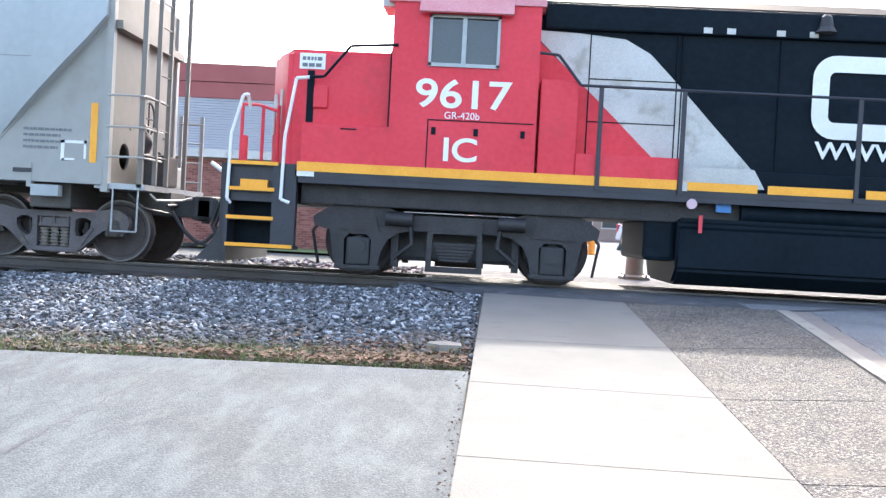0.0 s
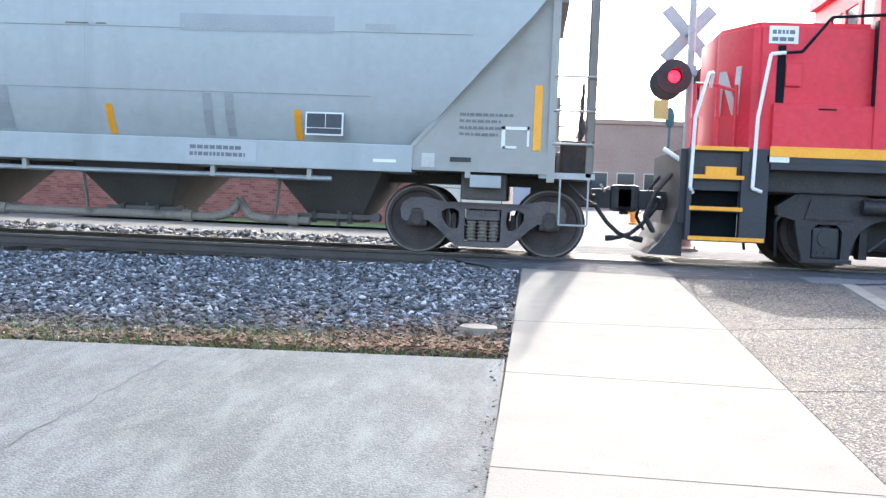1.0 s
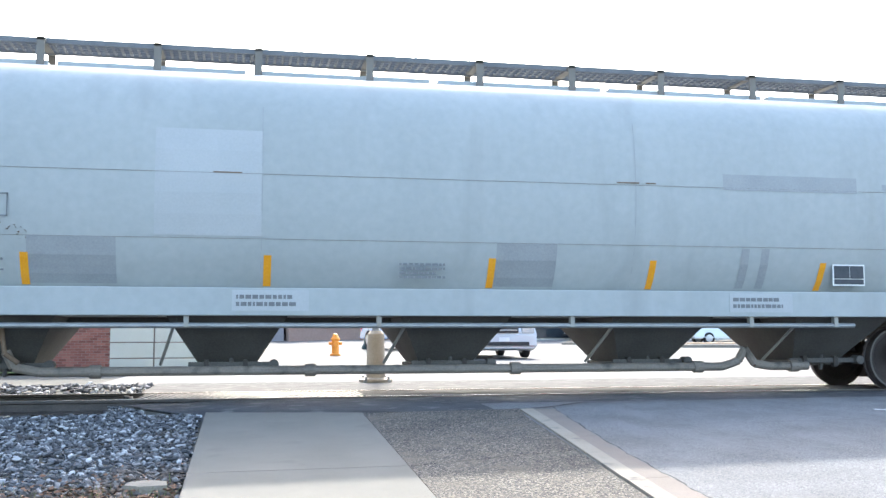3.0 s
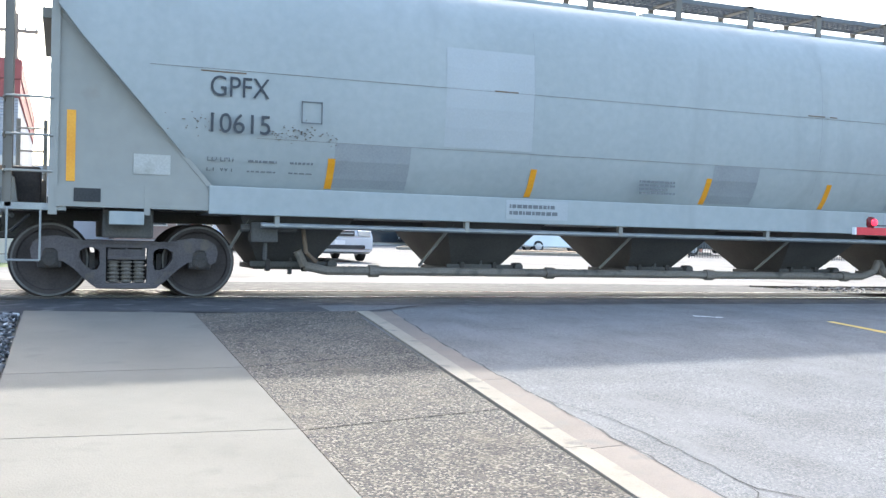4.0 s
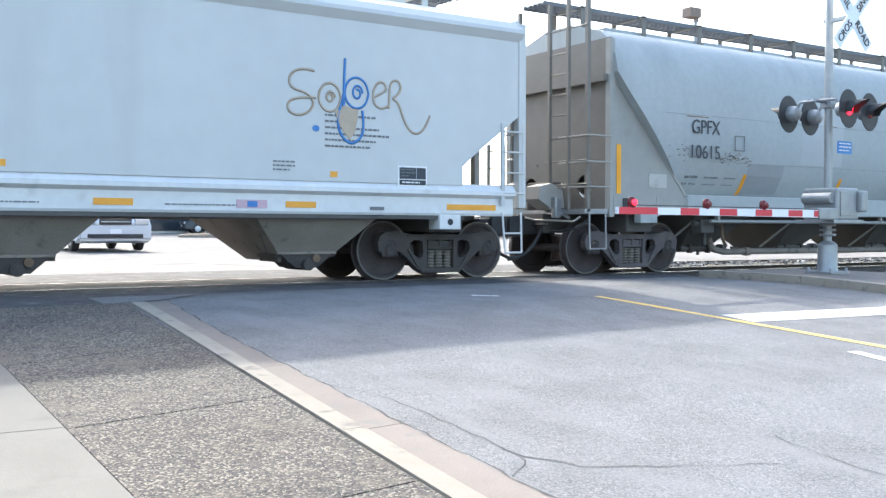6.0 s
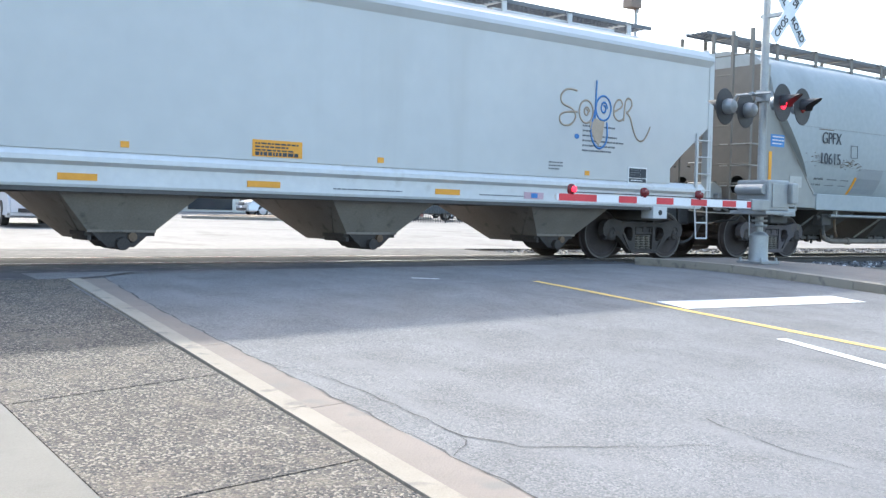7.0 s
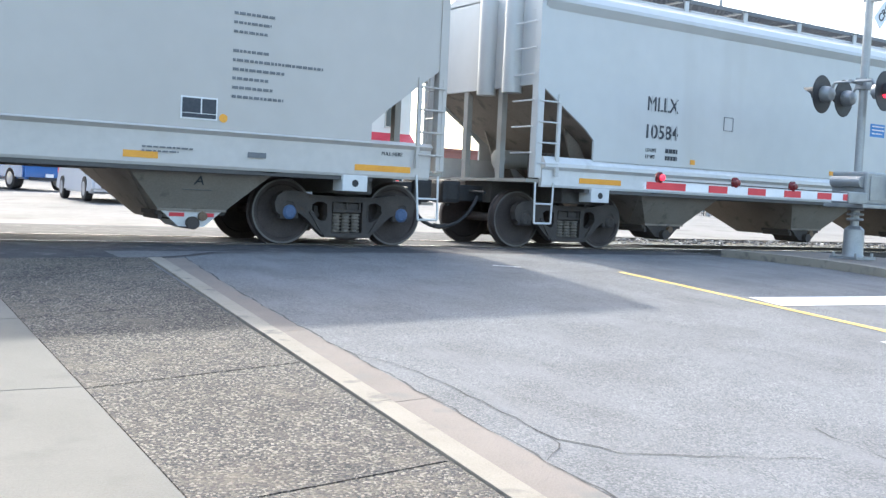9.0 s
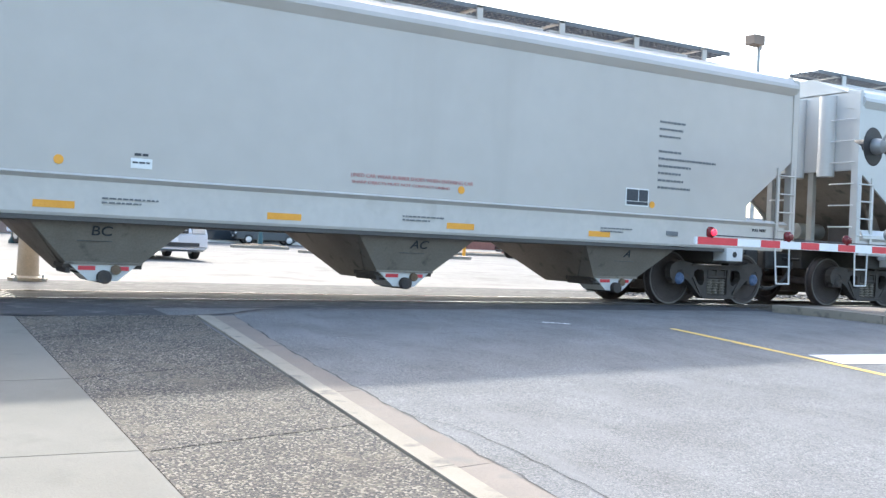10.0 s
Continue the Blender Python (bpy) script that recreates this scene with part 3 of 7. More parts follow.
M_BALL = mat("mixed_grey_ballast", (0.17, 0.175, 0.19), (0.42, 0.42, 0.43), rough=0.9, big=2.0, fine=25, bump=0.3)
t_ = M_BALL.node_tree
g_ = t_.nodes.new("ShaderNodeNewGeometry")
r_ = t_.nodes.new("ShaderNodeValToRGB")
for i_, (p_, c_) in enumerate(((0.0, (0.04, 0.041, 0.045)), (0.40, (0.095, 0.099, 0.108)), (0.80, (0.19, 0.198, 0.21)), (1.0, (0.50, 0.51, 0.52)))):
    e_ = r_.color_ramp.elements[i_] if i_ < 2 else r_.color_ramp.elements.new(p_)
    e_.position, e_.color = p_, rgb(c_)
t_.links.new(g_.outputs["Random Per Island"], r_.inputs["Fac"])
c_, n_, s_ = t_.nodes.new("ShaderNodeTexCoord"), t_.nodes.new("ShaderNodeTexNoise"), t_.nodes.new("ShaderNodeSeparateXYZ")
n_.inputs["Scale"].default_value, n_.inputs["Detail"].default_value = 1.6, 6
t_.links.new(c_.outputs["Object"], n_.inputs["Vector"])
t_.links.new(c_.outputs["Object"], s_.inputs["Vector"])
d_ = t_.nodes.new("ShaderNodeMapRange")
d_.inputs["From Min"].default_value, d_.inputs["From Max"].default_value, d_.inputs["To Min"].default_value, d_.inputs["To Max"].default_value = 6.8, 8.8, 0.48, 0.0
t_.links.new(s_.outputs["Y"], d_.inputs["Value"])
a_ = t_.nodes.new("ShaderNodeMath")
t_.links.new(d_.outputs[0], a_.inputs[0])
t_.links.new(n_.outputs["Fac"], a_.inputs[1])
q_ = t_.nodes.new("ShaderNodeValToRGB")
q_.color_ramp.elements[0].position, q_.color_ramp.elements[1].position = 0.58, 0.95
q_.color_ramp.elements[1].color = (0.85, 0.85, 0.85, 1)
t_.links.new(a_.outputs[0], q_.inputs["Fac"])
x_ = t_.nodes.new("ShaderNodeMixRGB")
x_.inputs["Color2"].default_value = (0.13, 0.088, 0.055, 1)
t_.links.new(q_.outputs["Color"], x_.inputs["Fac"])
t_.links.new(r_.outputs["Color"], x_.inputs["Color1"])
t_.links.new(x_.outputs["Color"], t_.nodes["Principled BSDF"].inputs["Base Color"])
ballast("ballast", 46000, (-10, -0.34), (6.80, 13.2), 0.027, 0.01, 3, "grey crushed stone ballast beside the rail", skip=lambda x, y: x > -1.25 - 0.25 * math.sin(y * 3) and y > 11.75)
ballast("gravel", 220, (-0.42, -0.335), (0.5, 6.7), 0.008, 0.063, 8, "loose gravel along the pavement edge")
ballast("ballast", 4500, (-26, -10), (7.5, 13.2), 0.075, 0.02, 4, "grey crushed stone ballast far along the track")
ballast("ballast", 5000, (-18, -1.4), (13.5, 18.5), 0.06, 0.02, 5, "grey crushed stone ballast between and behind the rails")
ballast("ballast", 11000, (13.4, 32), (10.6, 18.0), 0.04, 0.0, 6, "grey crushed stone ballast beyond the street")

# ---- rails and sleepers ----
RAILPROF = [(-0.075, -0.17), (0.075, -0.17), (0.075, -0.155), (0.012, -0.13), (0.010, -0.045), (0.036, -0.035), (0.036, -0.004), (0.030, 0.0), (-0.030, 0.0), (-0.036, -0.004), (-0.036, -0.035), (-0.010, -0.045), (-0.012, -0.13), (-0.075, -0.155)]
track = tagged(new("railway_track"), "steel railway track crossing the street", "railway track", kind="structure")
for yr in (YN, YN + 1.5):
    part("rail", prism(bmesh.new(), [(yr + a, b) for a, b in RAILPROF], -90, 110, axis="x"), M_RAIL, track)
    part("rail_head", B(-90, 110, yr - 0.028, yr + 0.028, -0.001, 0.0025), M_TREAD, track, "polished running surface")
for yf in (YN + 0.038, YN + 1.5 - 0.125):
    part("flangeway", B(-1.2, 13.6, yf, yf + 0.087, -0.07, -0.045), M_CRACK, track, "dark wheel flange slot beside the rail")
for i in range(150):
    x = -46 + i * 0.55
    if -1.6 < x < 13.3:
        continue
    part("sleeper", B(x - 0.11, x + 0.11, YT - 1.3, YT + 1.3, -0.34, -0.165), M_TIE, track)


panel = tagged(new("crossing_panel"), "black ribbed rubber crossing panel between the rails", "crossing panel", kind="structure")
part("panel_base", B(-1.25, 1.75, 13.46, 14.66, -0.10, -0.03), M_RUBBER, panel)
rib = bmesh.new()
for i in range(34):
    for j in range(8):
        x, y = -1.22 + i * 0.088 + (0.044 if j % 2 else 0), 13.48 + j * 0.147
        box(rib, x, x + 0.046, y, y + 0.10, -0.031, 0.0)
tagged(part("rib", rib, M_RUBBER, panel), "raised rubber ribs", kind="stuff")


# ---- the train: it rolls to the right along the track ----
P_A, P_B, P_C = 5.6707, 0.00893, 0.0017534


def run(t):
    return P_A * t + P_B * t * t + P_C * t ** 3


WR = 0.457


def wheel_mesh(r, name):
    """One wheel, axis along y, outer face towards -y."""
    bm = bmesh.new()
    lathe(bm, [(0.001, -0.10), (0.09, -0.10), (0.11, -0.07), (r * 0.45, -0.045), (r * 0.80, -0.055), (r * 0.84, -0.075), (r * 0.985, -0.075), (r, -0.065), (r + 0.004, 0.03), (r + 0.028, 0.045), (r + 0.026, 0.065), (r * 0.84, 0.07), (r * 0.8, 0.03), (0.1, 0.04), (0.001, 0.05)], axis="y", seg=40)
    return mesh_of(name, bm, M_WHEEL, smooth=35)


def rim_mesh(r):
    bm = bmesh.new()
    a, b, k = r * 0.93, r * 0.985, 48
    for y in (-0.0765,):
        vi = [bm.verts.new((a * math.cos(2 * math.pi * i / k), y, a * math.sin(2 * math.pi * i / k))) for i in range(k)]
        vo = [bm.verts.new((b * math.cos(2 * math.pi * i / k), y, b * math.sin(2 * math.pi * i / k))) for i in range(k)]
        for i in range(k):
            bm.faces.new((vi[i], vi[(i + 1) % k], vo[(i + 1) % k], vo[i]))
    return mesh_of("rim", bm, M_RIMW)


M_RIMW = mat("rubbed_wheel_rim", (0.10, 0.095, 0.09), (0.17, 0.16, 0.15), rough=0.5, metal=0.4, big=6, bump=0.05)
M_CAPB = mat("blue_bearing_cap_paint", (0.06, 0.11, 0.22), (0.09, 0.15, 0.28), rough=0.5, big=8, bump=0.05)
ME_WHEEL, ME_LWHEEL, ME_RIM = wheel_mesh(WR, "wheel"), wheel_mesh(0.508, "wheel"), rim_mesh(WR)
TURNING = []


def wheelset(car, x, r, mesh, cap):
    axle = part("wheelset", rod(bmesh.new(), (0, -0.7, 0), (0, 0.7, 0), 0.075, 12), M_WHEEL, car)
    axle.location = (x, 0, r)
    for side in (-1, 1):
        w = new("wheel", mesh)
        w.parent = axle
        w.location = (0, side * 0.745, 0)
        if side > 0:
            w.rotation_euler = (0, 0, math.pi)
        if side < 0 and mesh is ME_WHEEL:
            q = new("rim", ME_RIM)
            q.parent = axle
            q.location = (0, -0.745, 0)
        bm = bmesh.new()
        lathe(bm, [(0.001, 0.0), (0.07, 0.0), (0.10, 0.02), (0.10, 0.12)], axis="y", seg=20)
        if side > 0:
            bmesh.ops.scale(bm, vec=(1, -1, 1), verts=bm.verts)
        for i in range(3):
            a = 2.1 * i
            y = -0.012 if side < 0 else 0.0
            box(bm, 0.05 * math.cos(a) - 0.012, 0.05 * math.cos(a) + 0.012, y, y + 0.012, 0.05 * math.sin(a) - 0.012, 0.05 * math.sin(a) + 0.012)
        c = part("bearing_cap", bm, cap, axle, smooth=30)
        c.location = (0, side * 1.085, 0)
    TURNING.append((axle, x, r))


def pierced(bm, outline, holes, y0, y1):
    """A flat casting with openings through it, outline and openings in x and z, drawn out from y0 to y1."""
    rings = [outline] + holes
    flat_pts = [q for r in rings for q in r]
    tris = tessellate_polygon([[Vector((x, z, 0)) for x, z in r] for r in rings])
    lo = [bm.verts.new((x, y0, z)) for x, z in flat_pts]
    hi = [bm.verts.new((x, y1, z)) for x, z in flat_pts]
    for t in tris:
        bm.faces.new([lo[i] for i in t])
        bm.faces.new([hi[i] for i in reversed(t)])
    k = 0
    for r in rings:
        n = len(r)
        for i in range(n):
            bm.faces.new((lo[k + i], hi[k + i], hi[k + (i + 1) % n], lo[k + (i + 1) % n]))
        k += n
    return bm


def ring_pts(cx, cz, rx, rz, n=14, a0=0.0):
    return [(cx + rx * math.cos(a0 + 2 * math.pi * i / n), cz + rz * math.sin(a0 + 2 * math.pi * i / n)) for i in range(n)]


def sideframe_mesh(material):
    """Cast truck side: hooked ends over the axles, sloping legs, two round-cornered openings and the spring window."""
    half = [(0.0, 0.70), (0.50, 0.70), (0.66, 0.73), (0.80, 0.755), (0.98, 0.74), (1.08, 0.67), (1.11, 0.58), (1.09, 0.46), (1.03, 0.42), (0.97, 0.46), (0.97, 0.56), (0.94, 0.60), (0.84, 0.60), (0.80, 0.56), (0.79, 0.45), (0.73, 0.44), (0.62, 0.36), (0.50, 0.24), (0.40, 0.155), (0.34, 0.115), (0.0, 0.105)]
    outline = half + [(-x, z) for x, z in half[-2:0:-1]]
    tri = [(0.32, 0.58), (0.38, 0.615), (0.48, 0.615), (0.55, 0.57), (0.55, 0.49), (0.49, 0.40), (0.40, 0.34), (0.34, 0.35), (0.31, 0.42)]
    holes = [tri, [(-x, z) for x, z in tri], [(-0.24, 0.185), (0.24, 0.185), (0.245, 0.62), (-0.245, 0.62)]]
    bm = pierced(bmesh.new(), outline, holes, -1.06, -0.93)
    for s in (-1, 1):
        lip = [(s * 0.56, 0.50), (s * 0.60, 0.47), (s * 0.42, 0.20), (s * 0.36, 0.20)]
        prism(bm, lip if s > 0 else lip[::-1], -1.082, -1.06)
    prism(bm, [(-0.62, 0.675), (0.62, 0.675), (0.60, 0.70), (-0.60, 0.70)], -1.085, -1.06)
    prism(bm, [(-0.36, 0.12), (0.36, 0.12), (0.38, 0.165), (-0.38, 0.165)], -1.09, -1.06)
    return mesh_of("sideframe", bm, material)


def bearing_mesh():
    """Bearing adapter block under the frame's end."""
    return mesh_of("bearing_adapter", B(-0.14, 0.14, -1.05, -0.93, 0.36, 0.60, bevel=0.03), M_TRUCK)


M_SPRING = mat("worn_spring_steel", (0.15, 0.13, 0.11), (0.21, 0.185, 0.155), rough=0.6, big=6, bump=0.1)


def spring_mesh():
    """One coil spring as a stack of grooves."""
    prof = []
    for k in range(6):
        z = 0.188 + k * 0.047
        prof += [(0.050, z), (0.072, z + 0.010), (0.072, z + 0.024), (0.050, z + 0.034)]
    return mesh_of("coil_spring", lathe(bmesh.new(), prof, seg=12), M_SPRING)


M_FRAME = mat("dusty_grey_cast_steel", (0.082, 0.070, 0.071), (0.135, 0.116, 0.118), rough=0.7, big=3, fine=45, bump=0.25, dirt=(0.14, 0.115, 0.095), dirt_at=0.62)
ME_SIDE, ME_SIDED, ME_SPRING, ME_BEARING = sideframe_mesh(M_FRAME), sideframe_mesh(M_TRUCK), spring_mesh(), bearing_mesh()


def truck(car, xc, cap=None, dark=False):
    for s in (-1, 1):
        f = new("sideframe", ME_SIDED if dark else ME_SIDE)
        f.parent = car
        f.location = (xc, 0, 0)
        if s > 0:
            f.rotation_euler = (0, 0, math.pi)
        for x in (-0.15, 0.0, 0.15):
            sp = new("coil_spring", ME_SPRING)
            sp.parent, sp.location = f, (x, -1.0, 0)
        for x in (-0.889, 0.889):
            ba = new("bearing_adapter", ME_BEARING)
            ba.parent, ba.location = f, (x, 0, 0)
        bolster = bmesh.new()
        box(bolster, -0.225, 0.225, -1.055, -0.95, 0.47, 0.515, bevel=0.01)
        box(bolster, -0.225, 0.225, -1.03, -0.95, 0.515, 0.60)
        for x in (-0.215, -0.012, 0.19):
            box(bolster, x, x + 0.025, -1.05, -0.95, 0.515, 0.615)
        part("bolster_end", bolster, M_FRAME if not dark else M_TRUCK, f)
    # Bolster, deepened into an added dark backing so the spring window stays shaded.
    part("bolster", B(xc - 0.235, xc + 0.235, -0.93, 0.93, 0.20, 0.68, bevel=0.03), M_TRUCK, car)
    part("body_bolster", B(xc - 0.30, xc + 0.30, -1.22, 1.22, 0.74, 1.10, bevel=0.03), M_BAYD, car)
    for s in (-1, 1):
        bm = rod(bmesh.new(), (xc + s * 0.36, -0.8, 0.42), (xc + s * 0.36, 0.8, 0.42), 0.05)
        part("brake_beam", bm, M_TRUCK, car)
        part("brake_shoe", B(xc + s * 0.40 - 0.03, xc + s * 0.40 + 0.03, -0.86, -0.64, 0.25, 0.55), M_TRUCK, car)
        wheelset(car, xc + s * 0.889, WR, ME_WHEEL, cap or M_TRUCK)


def coupler(car, x, s):
    """s: +1 points to the right end."""
    bm = bmesh.new()
    box(bm, *sorted((x - s * 0.5, x + s * 0.30)), -0.15, 0.15, 0.70, 0.97, bevel=0.02)
    box(bm, *sorted((x + s * 0.22, x + s * 0.58)), -0.22, 0.18, 0.66, 1.04, bevel=0.07)
    rod(bm, (x + s * 0.40, -0.1, 0.62), (x + s * 0.40, -0.1, 1.05), 0.04)
    rod(bm, (x - s * 0.05, -0.5, 0.86), (x + s * 0.1, 0.5, 0.9), 0.025)
    part("coupler", bm, M_BLACK, car, "greasy black knuckle coupler")
    bm = bmesh.new()
    pts = [(x - s * 0.02, -0.34, 0.78), (x + s * 0.06, -0.36, 0.66), (x + s * 0.18, -0.36, 0.50), (x + s * 0.34, -0.34, 0.36), (x + s * 0.50, -0.32, 0.30), (x + s * 0.68, -0.31, 0.28)]
    tube(bm, pts, 0.03, 8)
    rod(bm, (x + s * 0.56, -0.32, 0.295), (x + s * 0.68, -0.31, 0.28), 0.042, 10)
    part("air_hose", bm, M_BLACK, car, "sagging black rubber air hose")


def ladder(car, x0, x1, y, z0, z1, n, name="ladder", r=0.02, material=None):
    bm = bmesh.new()
    for x in (x0, x1):
        box(bm, x - 0.03, x + 0.03, y - 0.02, y + 0.02, z0, z1)
    for i in range(n):
        z = z0 + (z1 - z0) * (i + 0.6) / n
        rod(bm, (x0, y - 0.025, z), (x1, y - 0.025, z), r * 0.7, 6)
    return part(name, bm, material or M_GALV, car)


def bay_mesh(w_top, w_bot, zt, zb, yt, yb, name, material):
    bm = bmesh.new()
    lo = [bm.verts.new((sx * w_bot / 2, sy * yb, zb)) for sx, sy in ((-1, -1), (1, -1), (1, 1), (-1, 1))]
    hi = [bm.verts.new((sx * w_top / 2, sy * yt, zt)) for sx, sy in ((-1, -1), (1, -1), (1, 1), (-1, 1))]
    bm.faces.new(lo)
    bm.faces.new(hi[::-1])
    for i in range(4):
        bm.faces.new((lo[i], lo[(i + 1) % 4], hi[(i + 1) % 4], hi[i]))
    return mesh_of(name, bm, material)


def loft(bm, prof, x_at, n=1):
    """Shell between -x and +x whose ends follow x_at(z); prof: half-width by height, near side then over the roof."""
    ring = [(-w, z) for w, z in prof] + [(w, z) for w, z in prof[::-1]]
    ends = []
    for s in (-1, 1):
        ends.append([bm.verts.new((s * x_at(z), y, z)) for y, z in ring])
    k = len(ring)
    for i in range(k):
        bm.faces.new((ends[0][i], ends[1][i], ends[1][(i + 1) % k], ends[0][(i + 1) % k]))
    for e in ends:
        for i in range(k // 2 - 1):
            bm.faces.new((e[i], e[i + 1], e[k - 2 - i], e[k - 1 - i]))
    return bm


def running_board(car, x0, x1, z, posts, y=0.28, post_y=0.95, zb=4.05, material=None):
    bm = bmesh.new()
    material = material or M_CAR1
    for k in (-1, 1):
        box(bm, x0, x1, k * y - 0.02, k * y + 0.02, z - 0.07, z)
    n = int((x1 - x0) / 0.11)
    for i in range(n):
        x = x0 + (x1 - x0) * (i + 0.5) / n
        box(bm, x - 0.018, x + 0.018, -y, y, z - 0.045, z - 0.01)
    for k in (-0.12, 0.0, 0.12):
        box(bm, x0, x1, k - 0.012, k + 0.012, z - 0.05, z - 0.005)
    part("running_board", bm, M_GRATE, car, "open steel grating walkway")
    for x in posts:
        q = bmesh.new()
        box(q, x - 0.05, x + 0.05, -post_y, -post_y + 0.03, zb - 0.25, z - 0.02)
        box(q, x - 0.05, x + 0.05, -post_y, post_y, z - 0.06, z - 0.03)
        box(q, x - 0.05, x + 0.05, post_y - 0.03, post_y, zb - 0.25, z - 0.02)
        part("roof_bracket", q, material, car)


def hatches(car, x0, x1, n, z, material):
    for i in range(n):
        a = x0 + (x1 - x0) * i / n
        b = x0 + (x1 - x0) * (i + 1) / n - 0.12
        part("roof_hatch", B(a, b, -0.33, 0.33, z, z + 0.09, bevel=0.02), material, car)


def plate(car, x0, x1, z0, z1, y, material, name="decal", label=""):
    return part(name, B(x0, x1, y - 0.004, y + 0.004, z0, z1), material, car, label)


def slanted(car, x0, z0, x1, z1, w, prof, material, name="reflector"):
    """Tape that follows the curve of the side."""
    bm = bmesh.new()
    n, prev = 6, None
    for i in range(n + 1):
        z = z0 + (z1 - z0) * i / n
        x = x0 + (x1 - x0) * i / n
        y = -half_width(prof, z) - 0.008
        a, b = bm.verts.new((x - w / 2, y, z)), bm.verts.new((x + w / 2, y, z))
        if prev:
            bm.faces.new((prev[0], prev[1], b, a))
        prev = (a, b)
    return part(name, bm, material, car)


def half_width(prof, z):
    for (w0, z0), (w1, z1) in zip(prof, prof[1:]):
        if z0 <= z <= z1:
            return w0 + (w1 - w0) * (z - z0) / (z1 - z0)
    return prof[0][0]


def curved_patch(car, x0, x1, z0, z1, prof, material, name, off=0.006, n=5):
    bm = bmesh.new()
    prev = None
    for i in range(n + 1):
        z = z0 + (z1 - z0) * i / n
        y = -half_width(prof, z) - off
        a, b = bm.verts.new((x0, y, z)), bm.verts.new((x1, y, z))
        if prev:
            bm.faces.new((prev[0], prev[1], b, a))
        prev = (a, b)
    return part(name, bm, material, car)


PROF1 = [(1.20, 1.40), (1.33, 1.56), (1.45, 1.78), (1.53, 2.05), (1.58, 2.4), (1.60, 2.75), (1.59, 3.1), (1.56, 3.45), (1.49, 3.75), (1.36, 4.0), (1.12, 4.20), (0.35, 4.42)]


def holed(xa, xb, yc, zc, hy, hz, r, n=24):
    """A rectangular plate with a round hole through it."""
    bm = bmesh.new()
    rings = []
    for x in (xa, xb):
        o, q = [], []
        for k in range(n):
            a = 2 * math.pi * k / n
            c, d = math.cos(a), math.sin(a)
            f = 1 / max(abs(c) / hy, abs(d) / hz)
            o.append(bm.verts.new((x, yc + c * f, zc + d * f)))
            q.append(bm.verts.new((x, yc + c * r, zc + d * r)))
        rings.append((o, q))
    (o0, q0), (o1, q1) = rings
    for k in range(n):
        m = (k + 1) % n
        bm.faces.new((o0[k], o0[m], q0[m], q0[k]))
        bm.faces.new((o1[k], q1[k], q1[m], o1[m]))
        bm.faces.new((q0[k], q0[m], q1[m], q1[k]))
        bm.faces.new((o0[k], o1[k], o1[m], o0[m]))
    return bm


